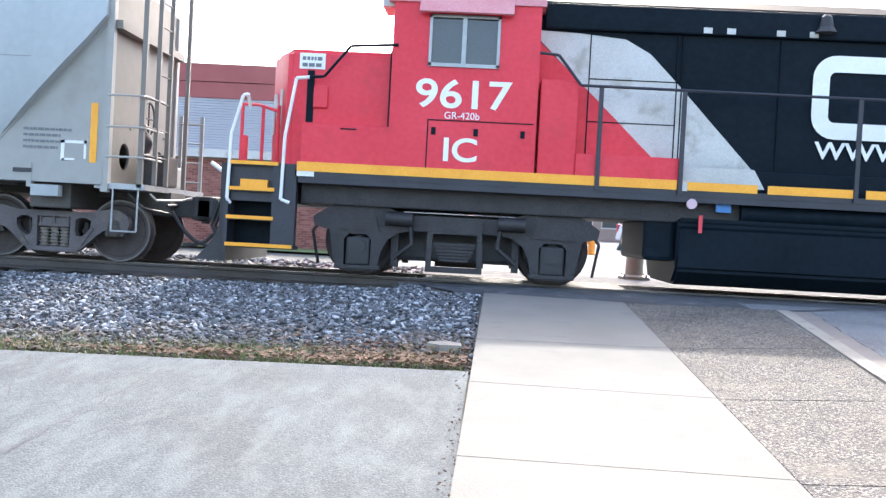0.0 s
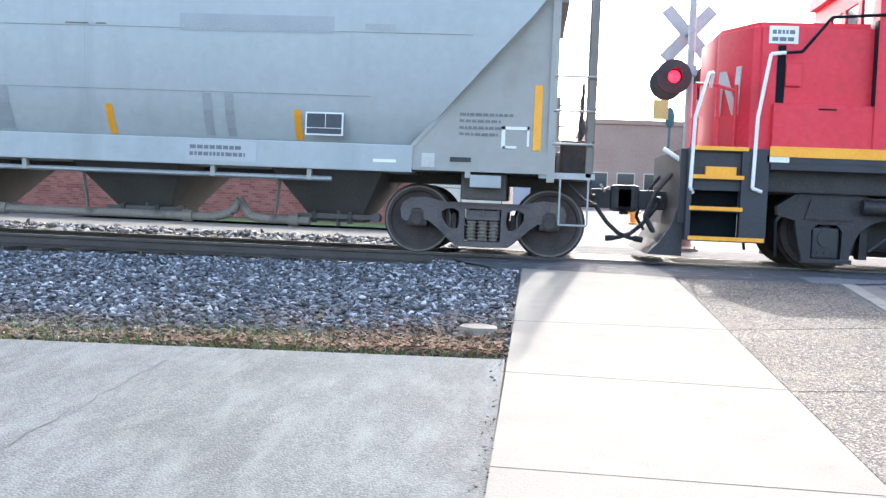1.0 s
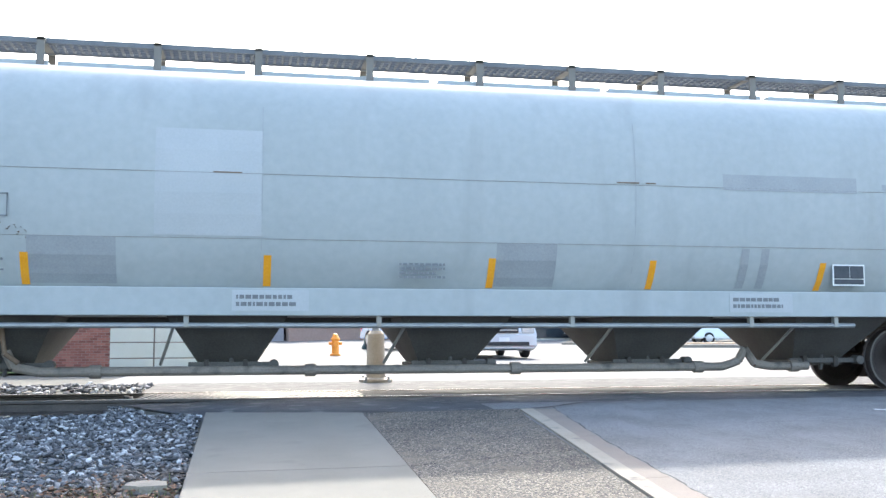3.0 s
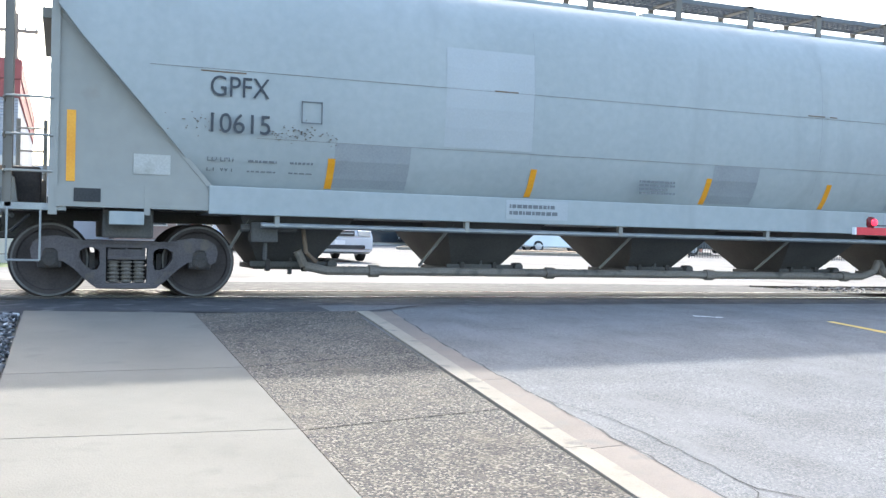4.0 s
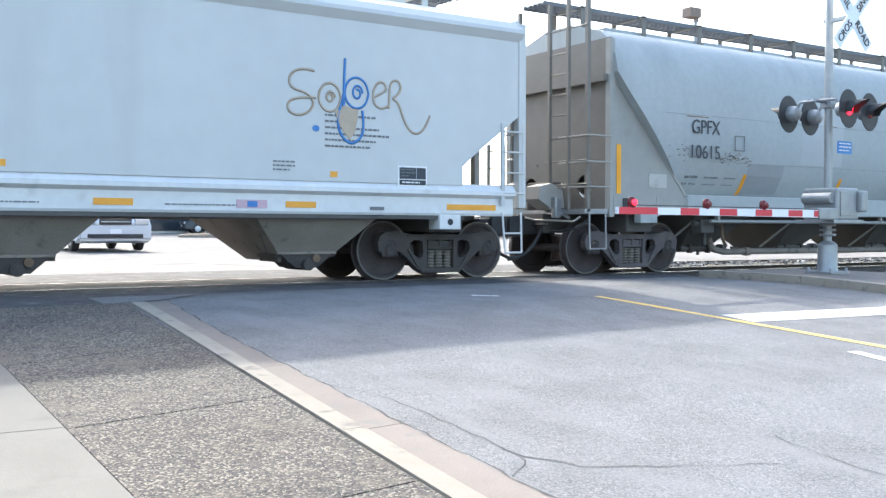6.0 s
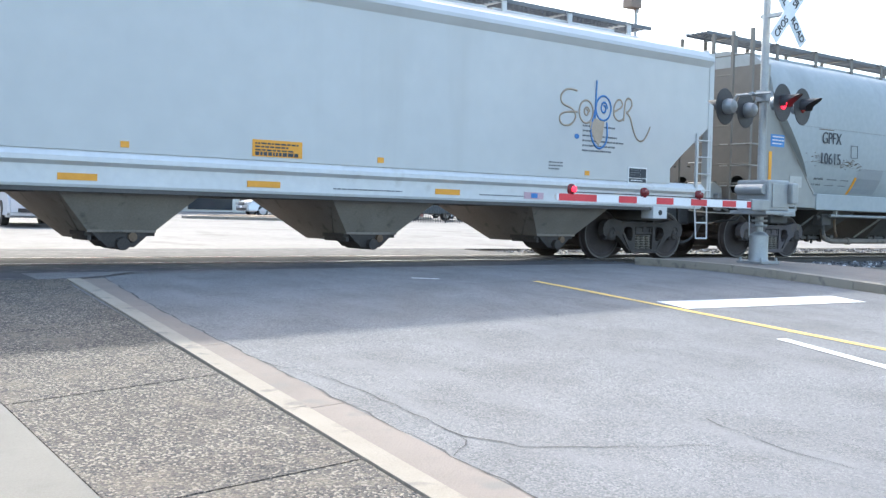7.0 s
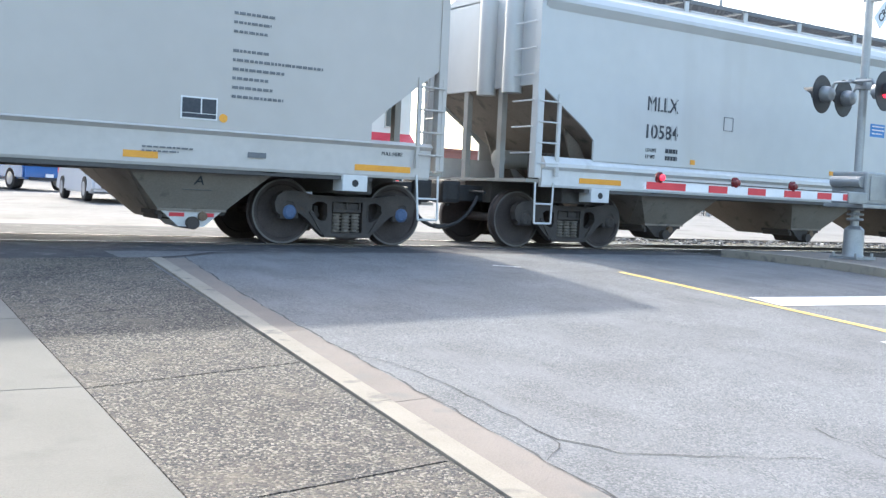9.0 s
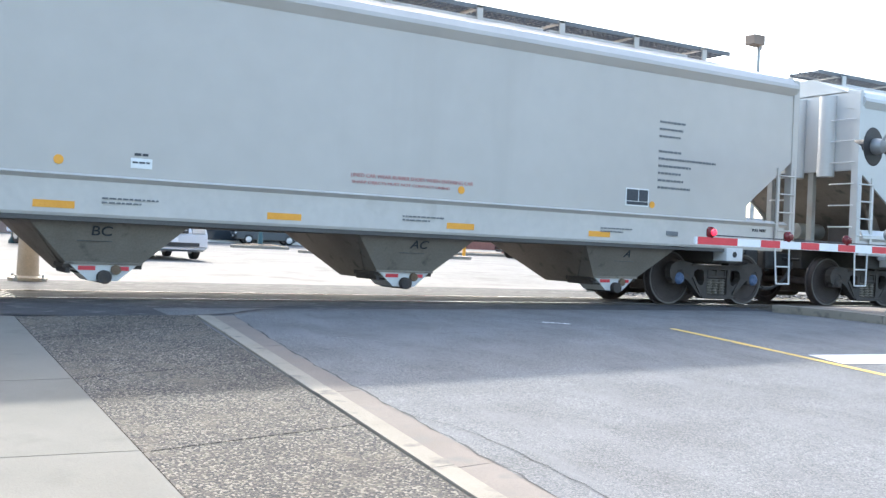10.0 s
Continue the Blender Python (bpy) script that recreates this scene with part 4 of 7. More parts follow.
def grey_hopper():
    """Older curved-side covered hopper with five bays."""
    car = tagged(new("covered_hopper_car"), "weathered grey curved-side covered hopper with orange reflectors", "hopper car", group="cars of the train")
    xe = lambda z: 8.62 if z >= 3.40 else 6.85 + (z - 1.42) * (8.62 - 6.85) / 1.98
    bm = loft(bmesh.new(), PROF1, xe)
    part("body", bm, M_CAR1, car, "curved grey steel body", smooth=25)
    # side weld seams and rib lines
    for z, x0, x1 in ((2.02, -6.3, 6.3), (2.83, -7.6, 7.6)):
        part("weld_seam", B(x0, x1, -half_width(PROF1, z) - 0.006, -half_width(PROF1, z) + 0.01, z - 0.0018, z + 0.0018), M_CAR1E, car)
    for x in (-2.5, 2.47):
        curved_patch(car, x - 0.004, x + 0.004, 1.45, 3.7, PROF1, M_PATCH, "weld_seam", n=9)
    for s in (-1, 1):
        for sy in (-1, 1):
            poly = [(s * 6.83, 1.36), (s * 8.64, 1.36), (s * 8.64, 3.46)]
            y = sy * 1.40
            part("shear_plate", prism(bmesh.new(), poly if s > 0 else poly[::-1], y - 0.012, y + 0.012), M_CAR1B, car, "bare grey triangular end plate")
            part("edge_flange", prism(bmesh.new(), [(s * 6.80, 1.40), (s * 6.84, 1.36), (s * 8.66, 3.42), (s * 8.64, 3.48)], min(sy * 1.40, sy * 1.425), max(sy * 1.40, sy * 1.425)), M_CAR1B, car)
            part("corner_post", B(*sorted((s * 8.60, s * 8.70)), *sorted((sy * 1.34, sy * 1.46)), 1.0, 4.02), M_CAR1B, car)
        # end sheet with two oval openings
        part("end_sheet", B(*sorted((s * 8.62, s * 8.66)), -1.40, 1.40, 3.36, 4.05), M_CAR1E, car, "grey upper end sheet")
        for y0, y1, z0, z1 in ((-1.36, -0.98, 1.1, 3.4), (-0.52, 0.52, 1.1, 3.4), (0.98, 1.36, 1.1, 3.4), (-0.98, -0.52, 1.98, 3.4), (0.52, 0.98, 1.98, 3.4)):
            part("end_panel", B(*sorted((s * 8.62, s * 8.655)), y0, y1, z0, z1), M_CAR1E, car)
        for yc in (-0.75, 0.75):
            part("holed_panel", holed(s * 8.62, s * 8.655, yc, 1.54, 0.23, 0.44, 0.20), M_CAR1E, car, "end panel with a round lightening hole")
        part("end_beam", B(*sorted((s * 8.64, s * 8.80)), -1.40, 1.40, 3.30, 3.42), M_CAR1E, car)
        part("end_platform", B(*sorted((s * 8.5, s * 9.22)), -1.42, 1.42, 1.05, 1.13), M_GALV, car)
        part("end_sill", B(*sorted((s * 8.4, s * 9.25)), -0.35, 0.35, 0.72, 1.06), M_BAYD, car)
        ladder(car, s * 8.78, s * 9.14, 1.44, 1.10, 2.4, 4, material=M_CAR1B)
        for z in (1.50, 1.92, 2.36):
            gi = tube(bmesh.new(), [(s * 8.66, -1.47, z), (s * 9.16, -1.47, z), (s * 9.2, -1.3, z), (s * 9.2, -0.7, z)], 0.015)
            part("grab_iron", gi, M_CAR1B, car)
        part("end_stanchion", B(*sorted((s * 9.10, s * 9.17)), -1.42, -1.35, 1.08, 4.72), M_CAR1E, car)
        part("brake_gear_box", B(*sorted((s * 8.80, s * 9.15)), -0.35, 0.25, 1.15, 1.62, bevel=0.04), M_TRUCK, car)
        part("air_valve", B(*sorted((s * 8.75, s * 9.02)), 0.4, 0.85, 1.14, 1.5, bevel=0.05), M_CAR1B, car)
        if s < 0:
            part("hand_brake_housing", prism(bmesh.new(), [(-9.62, 1.30), (-9.30, 1.12), (-9.06, 1.16), (-9.10, 1.46), (-9.34, 1.58), (-9.60, 1.52)], -0.70, -0.28), M_CAR1B, car, "pale grey brake housing")
            part("brake_chain_guide", B(-9.36, -9.22, -0.82, -0.70, 0.98, 1.34, bevel=0.03), M_GALV, car)
            part("brake_rod", rod(bmesh.new(), (-9.55, -0.5, 1.30), (-9.1, -0.9, 0.98), 0.03), M_GALV, car)
        part("uncoupling_lever", tube(bmesh.new(), [(s * 9.3, -1.40, 1.0), (s * 9.36, -1.3, 0.92), (s * 9.4, -0.3, 0.95), (s * 9.5, -0.1, 1.0)], 0.016), M_CAR1B, car)
        bm = bmesh.new()
        for y in (-0.95, -0.45, 0.4):
            box(bm, *sorted((s * 9.16, s * 9.22)), y - 0.03, y + 0.03, 1.1, 4.70)
        for z in (1.55, 1.95, 2.35, 4.2):
            rod(bm, (s * 9.19, -1.44, z), (s * 9.19, -0.35, z), 0.014, 6)
        for z in (2.75, 3.1, 3.45, 3.8):
            rod(bm, (s * 9.19, -0.95, z), (s * 9.19, -0.45, z), 0.014, 6)
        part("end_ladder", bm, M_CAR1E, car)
        st = bmesh.new()
        tube(st, [(s * 8.78, -1.44, 1.06), (s * 8.78, -1.46, 0.46), (s * 9.14, -1.46, 0.46), (s * 9.14, -1.44, 1.06)], 0.014)
        part("step_stirrup", st, M_GALV, car)
        if s > 0:
            part("brake_unit", lathe(bmesh.new(), [(0.02, 0), (0.17, 0.01), (0.17, 0.05), (0.02, 0.12)], centre=(s * 9.0, -0.9, 1.75), axis="x", seg=20), M_BLACK, car)
            bw = bmesh.new()
            for k in range(20):
                a0, a1 = 2 * math.pi * k / 20, 2 * math.pi * (k + 1) / 20
                rod(bw, (s * 9.05, -0.9 + 0.24 * math.cos(a0), 2.1 + 0.24 * math.sin(a0)), (s * 9.05, -0.9 + 0.24 * math.cos(a1), 2.1 + 0.24 * math.sin(a1)), 0.014, 6)
            for k in range(4):
                rod(bw, (s * 9.05, -0.9, 2.1), (s * 9.05, -0.9 + 0.24 * math.cos(1.57 * k), 2.1 + 0.24 * math.sin(1.57 * k)), 0.012, 6)
            part("brake_wheel", bw, M_BLACK, car, "black spoked hand brake wheel")
        part("brake_pipe", tube(bmesh.new(), [(s * 8.9, -1.2, 1.0), (s * 9.1, -1.1, 0.8), (s * 9.3, -0.6, 0.74)], 0.022), M_BLACK, car)
        part("side_box", B(*sorted((s * 7.62, s * 8.02)), -1.50, -1.34, 0.90, 1.06, bevel=0.01), M_CAR1, car)
        part("bracket", B(*sorted((s * 7.55, s * 7.62)), -1.48, -1.40, 1.02, 1.36), M_CAR1B, car)
        truck(car, s * 7.785)
        coupler(car, s * 9.3, s)
        part("corner_sill", B(*sorted((s * 6.86, s * 8.62)), -1.47, 1.47, 1.10, 1.36), M_CAR1B, car)
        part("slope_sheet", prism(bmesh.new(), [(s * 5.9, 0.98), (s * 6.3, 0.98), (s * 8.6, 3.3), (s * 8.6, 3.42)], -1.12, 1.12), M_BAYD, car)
    part("side_sill", B(-6.86, 6.86, -1.50, 1.50, 1.06, 1.41, bevel=0.015), M_CAR1, car, "light grey side sill")
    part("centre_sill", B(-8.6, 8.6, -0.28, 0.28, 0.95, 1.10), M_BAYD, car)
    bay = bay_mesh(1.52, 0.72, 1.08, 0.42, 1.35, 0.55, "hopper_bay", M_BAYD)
    for x in (-5.7, -2.9, 0.05, 2.95, 5.7):
        o = new("hopper_bay", bay)
        o.parent, o.location = car, (x, 0, 0)
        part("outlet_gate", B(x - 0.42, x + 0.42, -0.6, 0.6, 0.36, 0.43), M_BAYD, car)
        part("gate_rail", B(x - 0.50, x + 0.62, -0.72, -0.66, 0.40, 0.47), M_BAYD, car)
        for k in (-0.30, 0.20):
            part("gate_latch", B(x + k, x + k + 0.06, -0.75, -0.66, 0.34, 0.50), M_TRUCK, car)
        part("gate_capstan", rod(bmesh.new(), (x + 0.60, -0.80, 0.44), (x + 0.60, -0.62, 0.44), 0.065, 10), M_BAYD, car)
        part("bay_strut", rod(bmesh.new(), (x - 0.62, -1.28, 1.05), (x - 0.86, -0.55, 0.44), 0.022, 8), M_CAR1B, car)
        part("gate_lever", rod(bmesh.new(), (x + 0.05, -0.62, 0.30), (x + 0.05, -0.66, 0.62), 0.03), M_BAYD, car)
    valve = B(-6.30, -5.95, -1.30, -1.05, 0.72, 0.98, bevel=0.03)
    rod(valve, (-6.42, -1.2, 0.90), (-5.7, -1.2, 0.90), 0.05, 10)
    rod(valve, (-6.10, -1.2, 0.72), (-6.10, -1.2, 0.50), 0.03, 8)
    part("brake_valve", valve, M_BAYD, car, "dark brake valve with pipes")
    part("branch_pipe", tube(bmesh.new(), [(-5.6, -1.15, 0.95), (-5.55, -1.15, 0.60), (-5.4, -1.1, 0.48)], 0.03, 8), M_RUST, car)
    part("train_pipe", rod(bmesh.new(), (-6.2, -1.42, 0.94), (5.8, -1.42, 0.94), 0.035, 10), M_GALV, car)
    for x in (-6.0, -3.4, -1.0, 1.6, 4.2, 5.5):
        part("pipe_clamp", B(x - 0.03, x + 0.03, -1.46, -1.38, 0.92, 1.07), M_CAR1B, car)
    pp = bmesh.new()
    tube(pp, [(-5.6, -0.85, 0.62), (-5.5, -0.85, 0.42), (-5.2, -0.85, 0.36), (4.05, -0.85, 0.36), (4.3, -0.85, 0.44), (4.4, -0.85, 0.62)], 0.06, 10)
    tube(pp, [(4.4, -0.85, 0.62), (4.55, -0.85, 0.40), (4.8, -0.85, 0.36), (5.4, -0.85, 0.36)], 0.06, 10)
    for x in (-4.6, -1.9, 0.9, 3.6, 5.1):
        rod(pp, (x, -0.85, 0.36), (x + 0.14, -0.85, 0.36), 0.085, 12)
    part("unloading_pipe", pp, M_BAY, car)
    running_board(car, -9.2, 9.2, 4.80, (-8.4, -6.9, -5.4, -3.9, -2.55, -1.0, 0.6, 2.0, 3.4, 4.9, 6.4, 8.0), zb=4.52, post_y=0.42, material=M_CAR1E)
    hatches(car, -7.8, 7.8, 6, 4.40, M_CAR1)
    for x in (-5.31, -2.42, 0.50, 2.76, 5.32):
        slanted(car, x, 1.44, x, 1.82, 0.095, PROF1, M_ORANGE)
    for s in (-1, 1):
        plate(car, s * 8.46 - 0.05, s * 8.46 + 0.05, 1.40, 2.24, -1.418, M_ORANGE, "reflector")
    # markings
    letters("reporting_mark", "GPFX", 0.34, -6.88, -1.612, 2.50, M_INK, car, fit=(0.72, 0.25), bold=-0.001)
    letters("car_number", "10615", 0.33, -6.87, -1.590, 2.06, M_INK, car, fit=(0.73, 0.24), bold=0.0)
    for z, d, a in ((1.72, -1.432, "LD LMT"), (1.60, -1.362, "LT WT")):
        letters("stencil_text", a, 0.09, -6.88, d, z, M_INKF, car, depth=0.012, fit=(0.34, 0.065))
        bars(car, -6.38, z + 0.065, (0.36,), 0.06, 0.1, d, M_INKF)
        bars(car, -5.85, z + 0.065, (0.3,), 0.06, 0.1, d, M_INKF)
    fr = bmesh.new()
    for a in ((-5.75, -5.48, 2.50, 2.515), (-5.75, -5.48, 2.235, 2.25), (-5.75, -5.735, 2.235, 2.515), (-5.495, -5.48, 2.235, 2.515)):
        box(fr, a[0], a[1], -1.604, -1.598, a[2], a[3])
    part("stencil_frame", fr, M_INKF, car)
    bm = bmesh.new()
    rr = random.Random(3)
    for i in range(90):
        x, z = (-5.75 + rr.gauss(0, 0.22), 2.10 + rr.gauss(0, 0.055)) if i % 4 else (-7.0 + rr.gauss(0, 0.2), 2.16 + rr.gauss(0, 0.08))
        s = rr.uniform(0.002, 0.007)
        box(bm, x - s, x + s, -1.585 if z > 2.05 else -1.56, -1.52, z - s * 0.7, z + s * 0.5)
    tagged(part("rust_speckle", bm, M_RUST, car), "scattered brown rust specks in the paint", kind="stuff")
    for x, z, w in ((-3.1, 2.84, 0.35), (2.2, 2.86, 0.32), (2.62, 2.86, 0.14), (-7.0, 2.80, 0.55)):
        part("rust_streak", B(x, x + w, -1.606, -1.59, z - 0.008, z + 0.008), M_RUST, car)
    curved_patch(car, 3.75, 5.80, 2.80, 3.02, PROF1, M_PATCH, "overpainted_patch")
    curved_patch(car, 6.2, 6.6, 2.86, 2.94, PROF1, M_PATCH, "overpainted_patch")
    curved_patch(car, 0.55, 1.38, 1.46, 2.02, PROF1, M_PATCH, "overpainted_patch")
    curved_patch(car, -5.28, -4.25, 1.46, 2.02, PROF1, M_PATCH, "overpainted_patch")
    curved_patch(car, -3.8, -2.5, 2.05, 3.38, PROF1, M_PANEL, "repaint_panel")
    for x in (4.05, 4.35):
        curved_patch(car, x, x + 0.12, 1.46, 2.0, PROF1, M_PATCH, "dirt_streak")
    plate(car, 5.44, 5.94, 1.50, 1.80, -1.50, M_WHITE, "data_panel_edge")
    for a in ((5.46, 5.70, 1.60, 1.78), (5.71, 5.92, 1.60, 1.78), (5.46, 5.92, 1.52, 1.59)):
        plate(car, *a, -1.506, M_INK, "data_panel", "dark data panel with white frame")
    bars(car, 0.0 - 0.75, 1.74, (0.6, 0.6, 0.5, 0.6), 0.03, 0.055, -1.53, M_INKF)
    for x in (3.95, -2.75):
        plate(car, x - 0.1, x + 0.85, 1.12, 1.38, -1.504, M_PANEL, "stencil_ground")
        bars(car, x - 0.05, 1.32, (0.7, 0.75), 0.05, 0.09, -1.510, M_INKF)
    bars(car, 7.45, 1.86, (0.7, 0.55, 0.6, 0.5), 0.035, 0.085, -1.418, M_INKF)
    cf = bmesh.new()
    for a in ((8.0, 8.36, 1.66, 1.70), (8.0, 8.05, 1.42, 1.70), (8.33, 8.36, 1.45, 1.70), (8.02, 8.2, 1.42, 1.45)):
        box(cf, a[0], a[1], -1.424, -1.414, a[2], a[3])
    part("chalk_frame", cf, M_WHITE, car)
    plate(car, 6.98, 7.15, 1.14, 1.32, -1.478, M_LWHITE, "label_plate")
    plate(car, 6.35, 6.65, 1.18, 1.22, -1.505, M_WHITE, "label_plate")
    plate(car, -7.75, -7.32, 1.52, 1.76, -1.420, M_LWHITE, "paper_placard", "faded paper placard")
    plate(car, -8.42, -8.12, 1.16, 1.32, -1.478, M_BLACK, "slot")
    plate(car, 7.35, 7.62, 1.22, 1.28, -1.478, M_BLACK, "slot")
    return car


# flat-sided modern hoppers
PROF2 = [(1.50, 1.30), (1.60, 1.46), (1.60, 3.80), (1.56, 3.86), (1.52, 4.0), (1.30, 4.08), (0.40, 4.20)]


def pale_hopper(material, label, kind):
    car = tagged(new("covered_hopper_car"), label, "hopper car", group="cars of the train")
    cap = M_CAPB if kind == 3 else M_TRUCK
    # sides with clipped lower corners
    for sy in (-1, 1):
        y = sy * 1.60
        out = [(-9.2, 3.84), (-9.2, 2.52), (-8.30, 1.92), (-8.12, 1.76), (-8.12, 1.44), (8.12, 1.44), (8.12, 1.72), (8.35, 1.92), (9.2, 2.56), (9.2, 3.84)]
        part("side_sheet", prism(bmesh.new(), out, y - 0.02, y + 0.02), material, car, "flat pale grey steel side")
        band = [(y - 0.02 * sy, 3.70), (y + 0.025 * sy, 3.70), (y + 0.10 * sy, 3.82), (y + 0.09 * sy, 3.88), (y - 0.02 * sy, 4.0), (y - 0.30 * sy, 4.08), (y - 0.30 * sy, 3.72)]
        part("roof_edge", prism(bmesh.new(), band, -9.22, 9.22, axis="x"), material, car)
        sill = [(sy * 1.50, 0.985), (sy * 1.56, 0.985), (sy * 1.58, 1.02), (sy * 1.58, 1.25), (sy * 1.66, 1.30), (sy * 1.66, 1.36), (sy * 1.58, 1.46), (sy * 1.50, 1.46)] if kind == 2 else [(sy * 1.50, 0.985), (sy * 1.56, 0.985), (sy * 1.58, 1.02), (sy * 1.60, 1.40), (sy * 1.66, 1.45), (sy * 1.58, 1.50), (sy * 1.50, 1.50)]
        part("side_sill", prism(bmesh.new(), sill, -9.1, 9.1, axis="x"), M_CAR2W if kind == 2 else M_CAR3W, car, "bright white side sill" if kind == 2 else "pale warm grey side sill")
        part("sill_flange", B(-8.2, 8.2, *sorted((sy * 1.30, sy * 1.55)), 0.93, 0.985), M_BAYD, car)
    part("roof", prism(bmesh.new(), [(-1.35, 4.02), (1.35, 4.02), (0.45, 4.36), (-0.45, 4.36)], -9.2, 9.2, axis="x"), material, car)
    for s in (-1, 1):
        part("end_wall", B(*sorted((s * 9.14, s * 9.20)), -1.58, 1.58, 2.56, 4.04), material, car)
        sl = [(s * 9.15, 2.54), (s * 9.15, 2.66), (s * 6.45, 0.98), (s * 6.75, 0.96)]
        part("slope_sheet", prism(bmesh.new(), sl, -1.55, 1.55), M_BAY, car, "brownish sloped end sheet")
        for y in (-1.1, 1.1):
            st = [(s * 7.6, 1.06), (s * 8.0, 1.06), (s * 8.35, 1.98), (s * 8.0, 1.72)]
            part("slope_gusset", prism(bmesh.new(), st, y - 0.02, y + 0.02), M_BAY, car)
        for y in (-0.5, 0.5):
            part("end_post", B(*sorted((s * 9.08, s * 9.18)), y - 0.06, y + 0.06, 1.1, 2.6), M_CAR1B, car)
        part("corner_post", B(*sorted((s * 9.17, s * 9.30)), -1.64, -1.50, 1.12, 3.98), material, car)
        part("corner_post", B(*sorted((s * 9.17, s * 9.30)), 1.50, 1.64, 1.12, 3.98), material, car)
        part("vertical_flute", lathe(bmesh.new(), [(0.16, 2.45), (0.16, 3.98)], centre=(s * 9.26, -0.9, 0), seg=14), material, car, smooth=40)
        part("vertical_flute", lathe(bmesh.new(), [(0.16, 2.45), (0.16, 3.98)], centre=(s * 9.26, -0.2, 0), seg=14), material, car, smooth=40)
        ladder(car, s * 8.86, s * 9.26, -1.63, 1.15, 2.42, 4, material=material)
        ladder(car, s * 9.02, s * 9.34, 1.55, 1.1, 4.2, 9, material=material)
        for z in (1.5, 1.9, 2.3, 2.7, 3.1, 3.5):
            part("grab_iron", rod(bmesh.new(), (s * 9.33, -1.58, z), (s * 9.33, -1.05, z), 0.013, 6), M_CAR2W, car)
        st = bmesh.new()
        tube(st, [(s * 8.88, -1.6, 1.05), (s * 8.92, -1.62, 0.42), (s * 9.24, -1.62, 0.42), (s * 9.24, -1.6, 1.05)], 0.016)
        rod(st, (s * 8.90, -1.62, 0.72), (s * 9.24, -1.62, 0.72), 0.014, 6)
        part("step_stirrup", st, M_CAR2W, car)
        part("end_platform", B(*sorted((s * 8.1, s * 9.36)), -1.52, 1.52, 1.05, 1.10), M_CAR1B, car)
        part("end_sill", B(*sorted((s * 8.2, s * 9.2)), -0.38, 0.38, 0.70, 1.06), M_BAYD, car)
        part("jacking_pad", B(*sorted((s * 7.72, s * 8.10)), -1.60, -1.30, 0.78, 1.0, bevel=0.01), M_CAR2W, car, "white jacking pad with dark slot")
        part("pad_slot", lathe(bmesh.new(), [(0.05, -0.003), (0.05, 0.003)], centre=(s * 7.91, -1.602, 0.89), axis="y", seg=12), M_BLACK, car)
        part("end_bracket", B(*sorted((s * 8.3, s * 8.5)), -0.9, -0.4, 1.10, 1.55, bevel=0.03), M_TRUCK, car)
        rsv = lathe(bmesh.new(), [(0.02, 0.0), (0.16, 0.03), (0.16, 0.75), (0.02, 0.78)], centre=(s * 8.35 - 0.35, 0.25, 1.45), axis="x", seg=16)
        part("air_reservoir", rsv, M_CAR1B, car, smooth=40)
        truck(car, s * 8.085, cap, dark=True)
        coupler(car, s * 9.45, s)
    part("centre_sill", B(-9, 9, -0.30, 0.30, 0.93, 1.06), M_BAYD, car)
    part("inner_wall", B(-6.3, 6.3, -1.45, 1.45, 1.0, 1.4), M_BAY, car)
    for x in (-5.85, -2.22 if kind == 3 else -1.95, 1.95, 5.85):
        o = new("hopper_bay", BAY2)
        o.parent, o.location = car, (x, 0, 0)
        pn = bmesh.new()
        q = [pn.verts.new(p) for p in ((x - 0.98, -1.40, 0.985), (x + 0.98, -1.40, 0.985), (x + 0.44, -0.98, 0.43), (x - 0.44, -0.98, 0.43), (x - 0.98, -1.34, 0.985), (x + 0.98, -1.34, 0.985), (x + 0.44, -0.6, 0.43), (x - 0.44, -0.6, 0.43))]
        for ix in ((0, 1, 2, 3), (4, 7, 6, 5), (0, 4, 5, 1), (1, 5, 6, 2), (2, 6, 7, 3), (3, 7, 4, 0)):
            pn.faces.new([q[k] for k in ix])
        part("bay_panel", pn, M_BAYT, car, "dusty tan lower bay panel")
        part("panel_lip", B(x - 0.46, x + 0.46, -1.0, -0.94, 0.42, 0.455), M_BAY, car)
        part("outlet_gate", prism(bmesh.new(), [(x - 0.40, 0.42), (x + 0.40, 0.42), (x + 0.17, 0.22), (x - 0.17, 0.22)], -0.97, -0.4), M_CAR2W if kind == 3 else M_TRUCK, car)
        if kind == 3:
            plate(car, x - 0.30, x - 0.10, 0.35, 0.40, -0.975, M_TAPER, "gate_tape")
            plate(car, x + 0.10, x + 0.30, 0.35, 0.40, -0.975, M_TAPER, "gate_tape")
        part("gate_frame", B(x - 0.47, x + 0.47, -0.93, -0.28, 0.37, 0.43, bevel=0.01), M_TRUCK, car, "grimy outlet gate frame")
        for k in (-0.44, -0.30):
            part("gate_rack", B(x + k, x + k + 0.05, -0.96, -0.3, 0.31, 0.37), M_TRUCK, car)
        part("gate_capstan", rod(bmesh.new(), (x + 0.14, -1.02, 0.36), (x + 0.14, -0.9, 0.36), 0.06, 10), M_RUST, car)
        part("gate_shaft", rod(bmesh.new(), (x, -1.06, 0.27), (x, -0.3, 0.27), 0.085, 14), M_TRUCK, car)
    running_board(car, -8.9, 8.9, 4.62, (-8.2, -6.6, -5.0, -3.4, -1.8, 0.0, 1.8, 3.4, 5.0, 6.6, 8.2), y=0.34, post_y=0.42, zb=4.52, material=material)
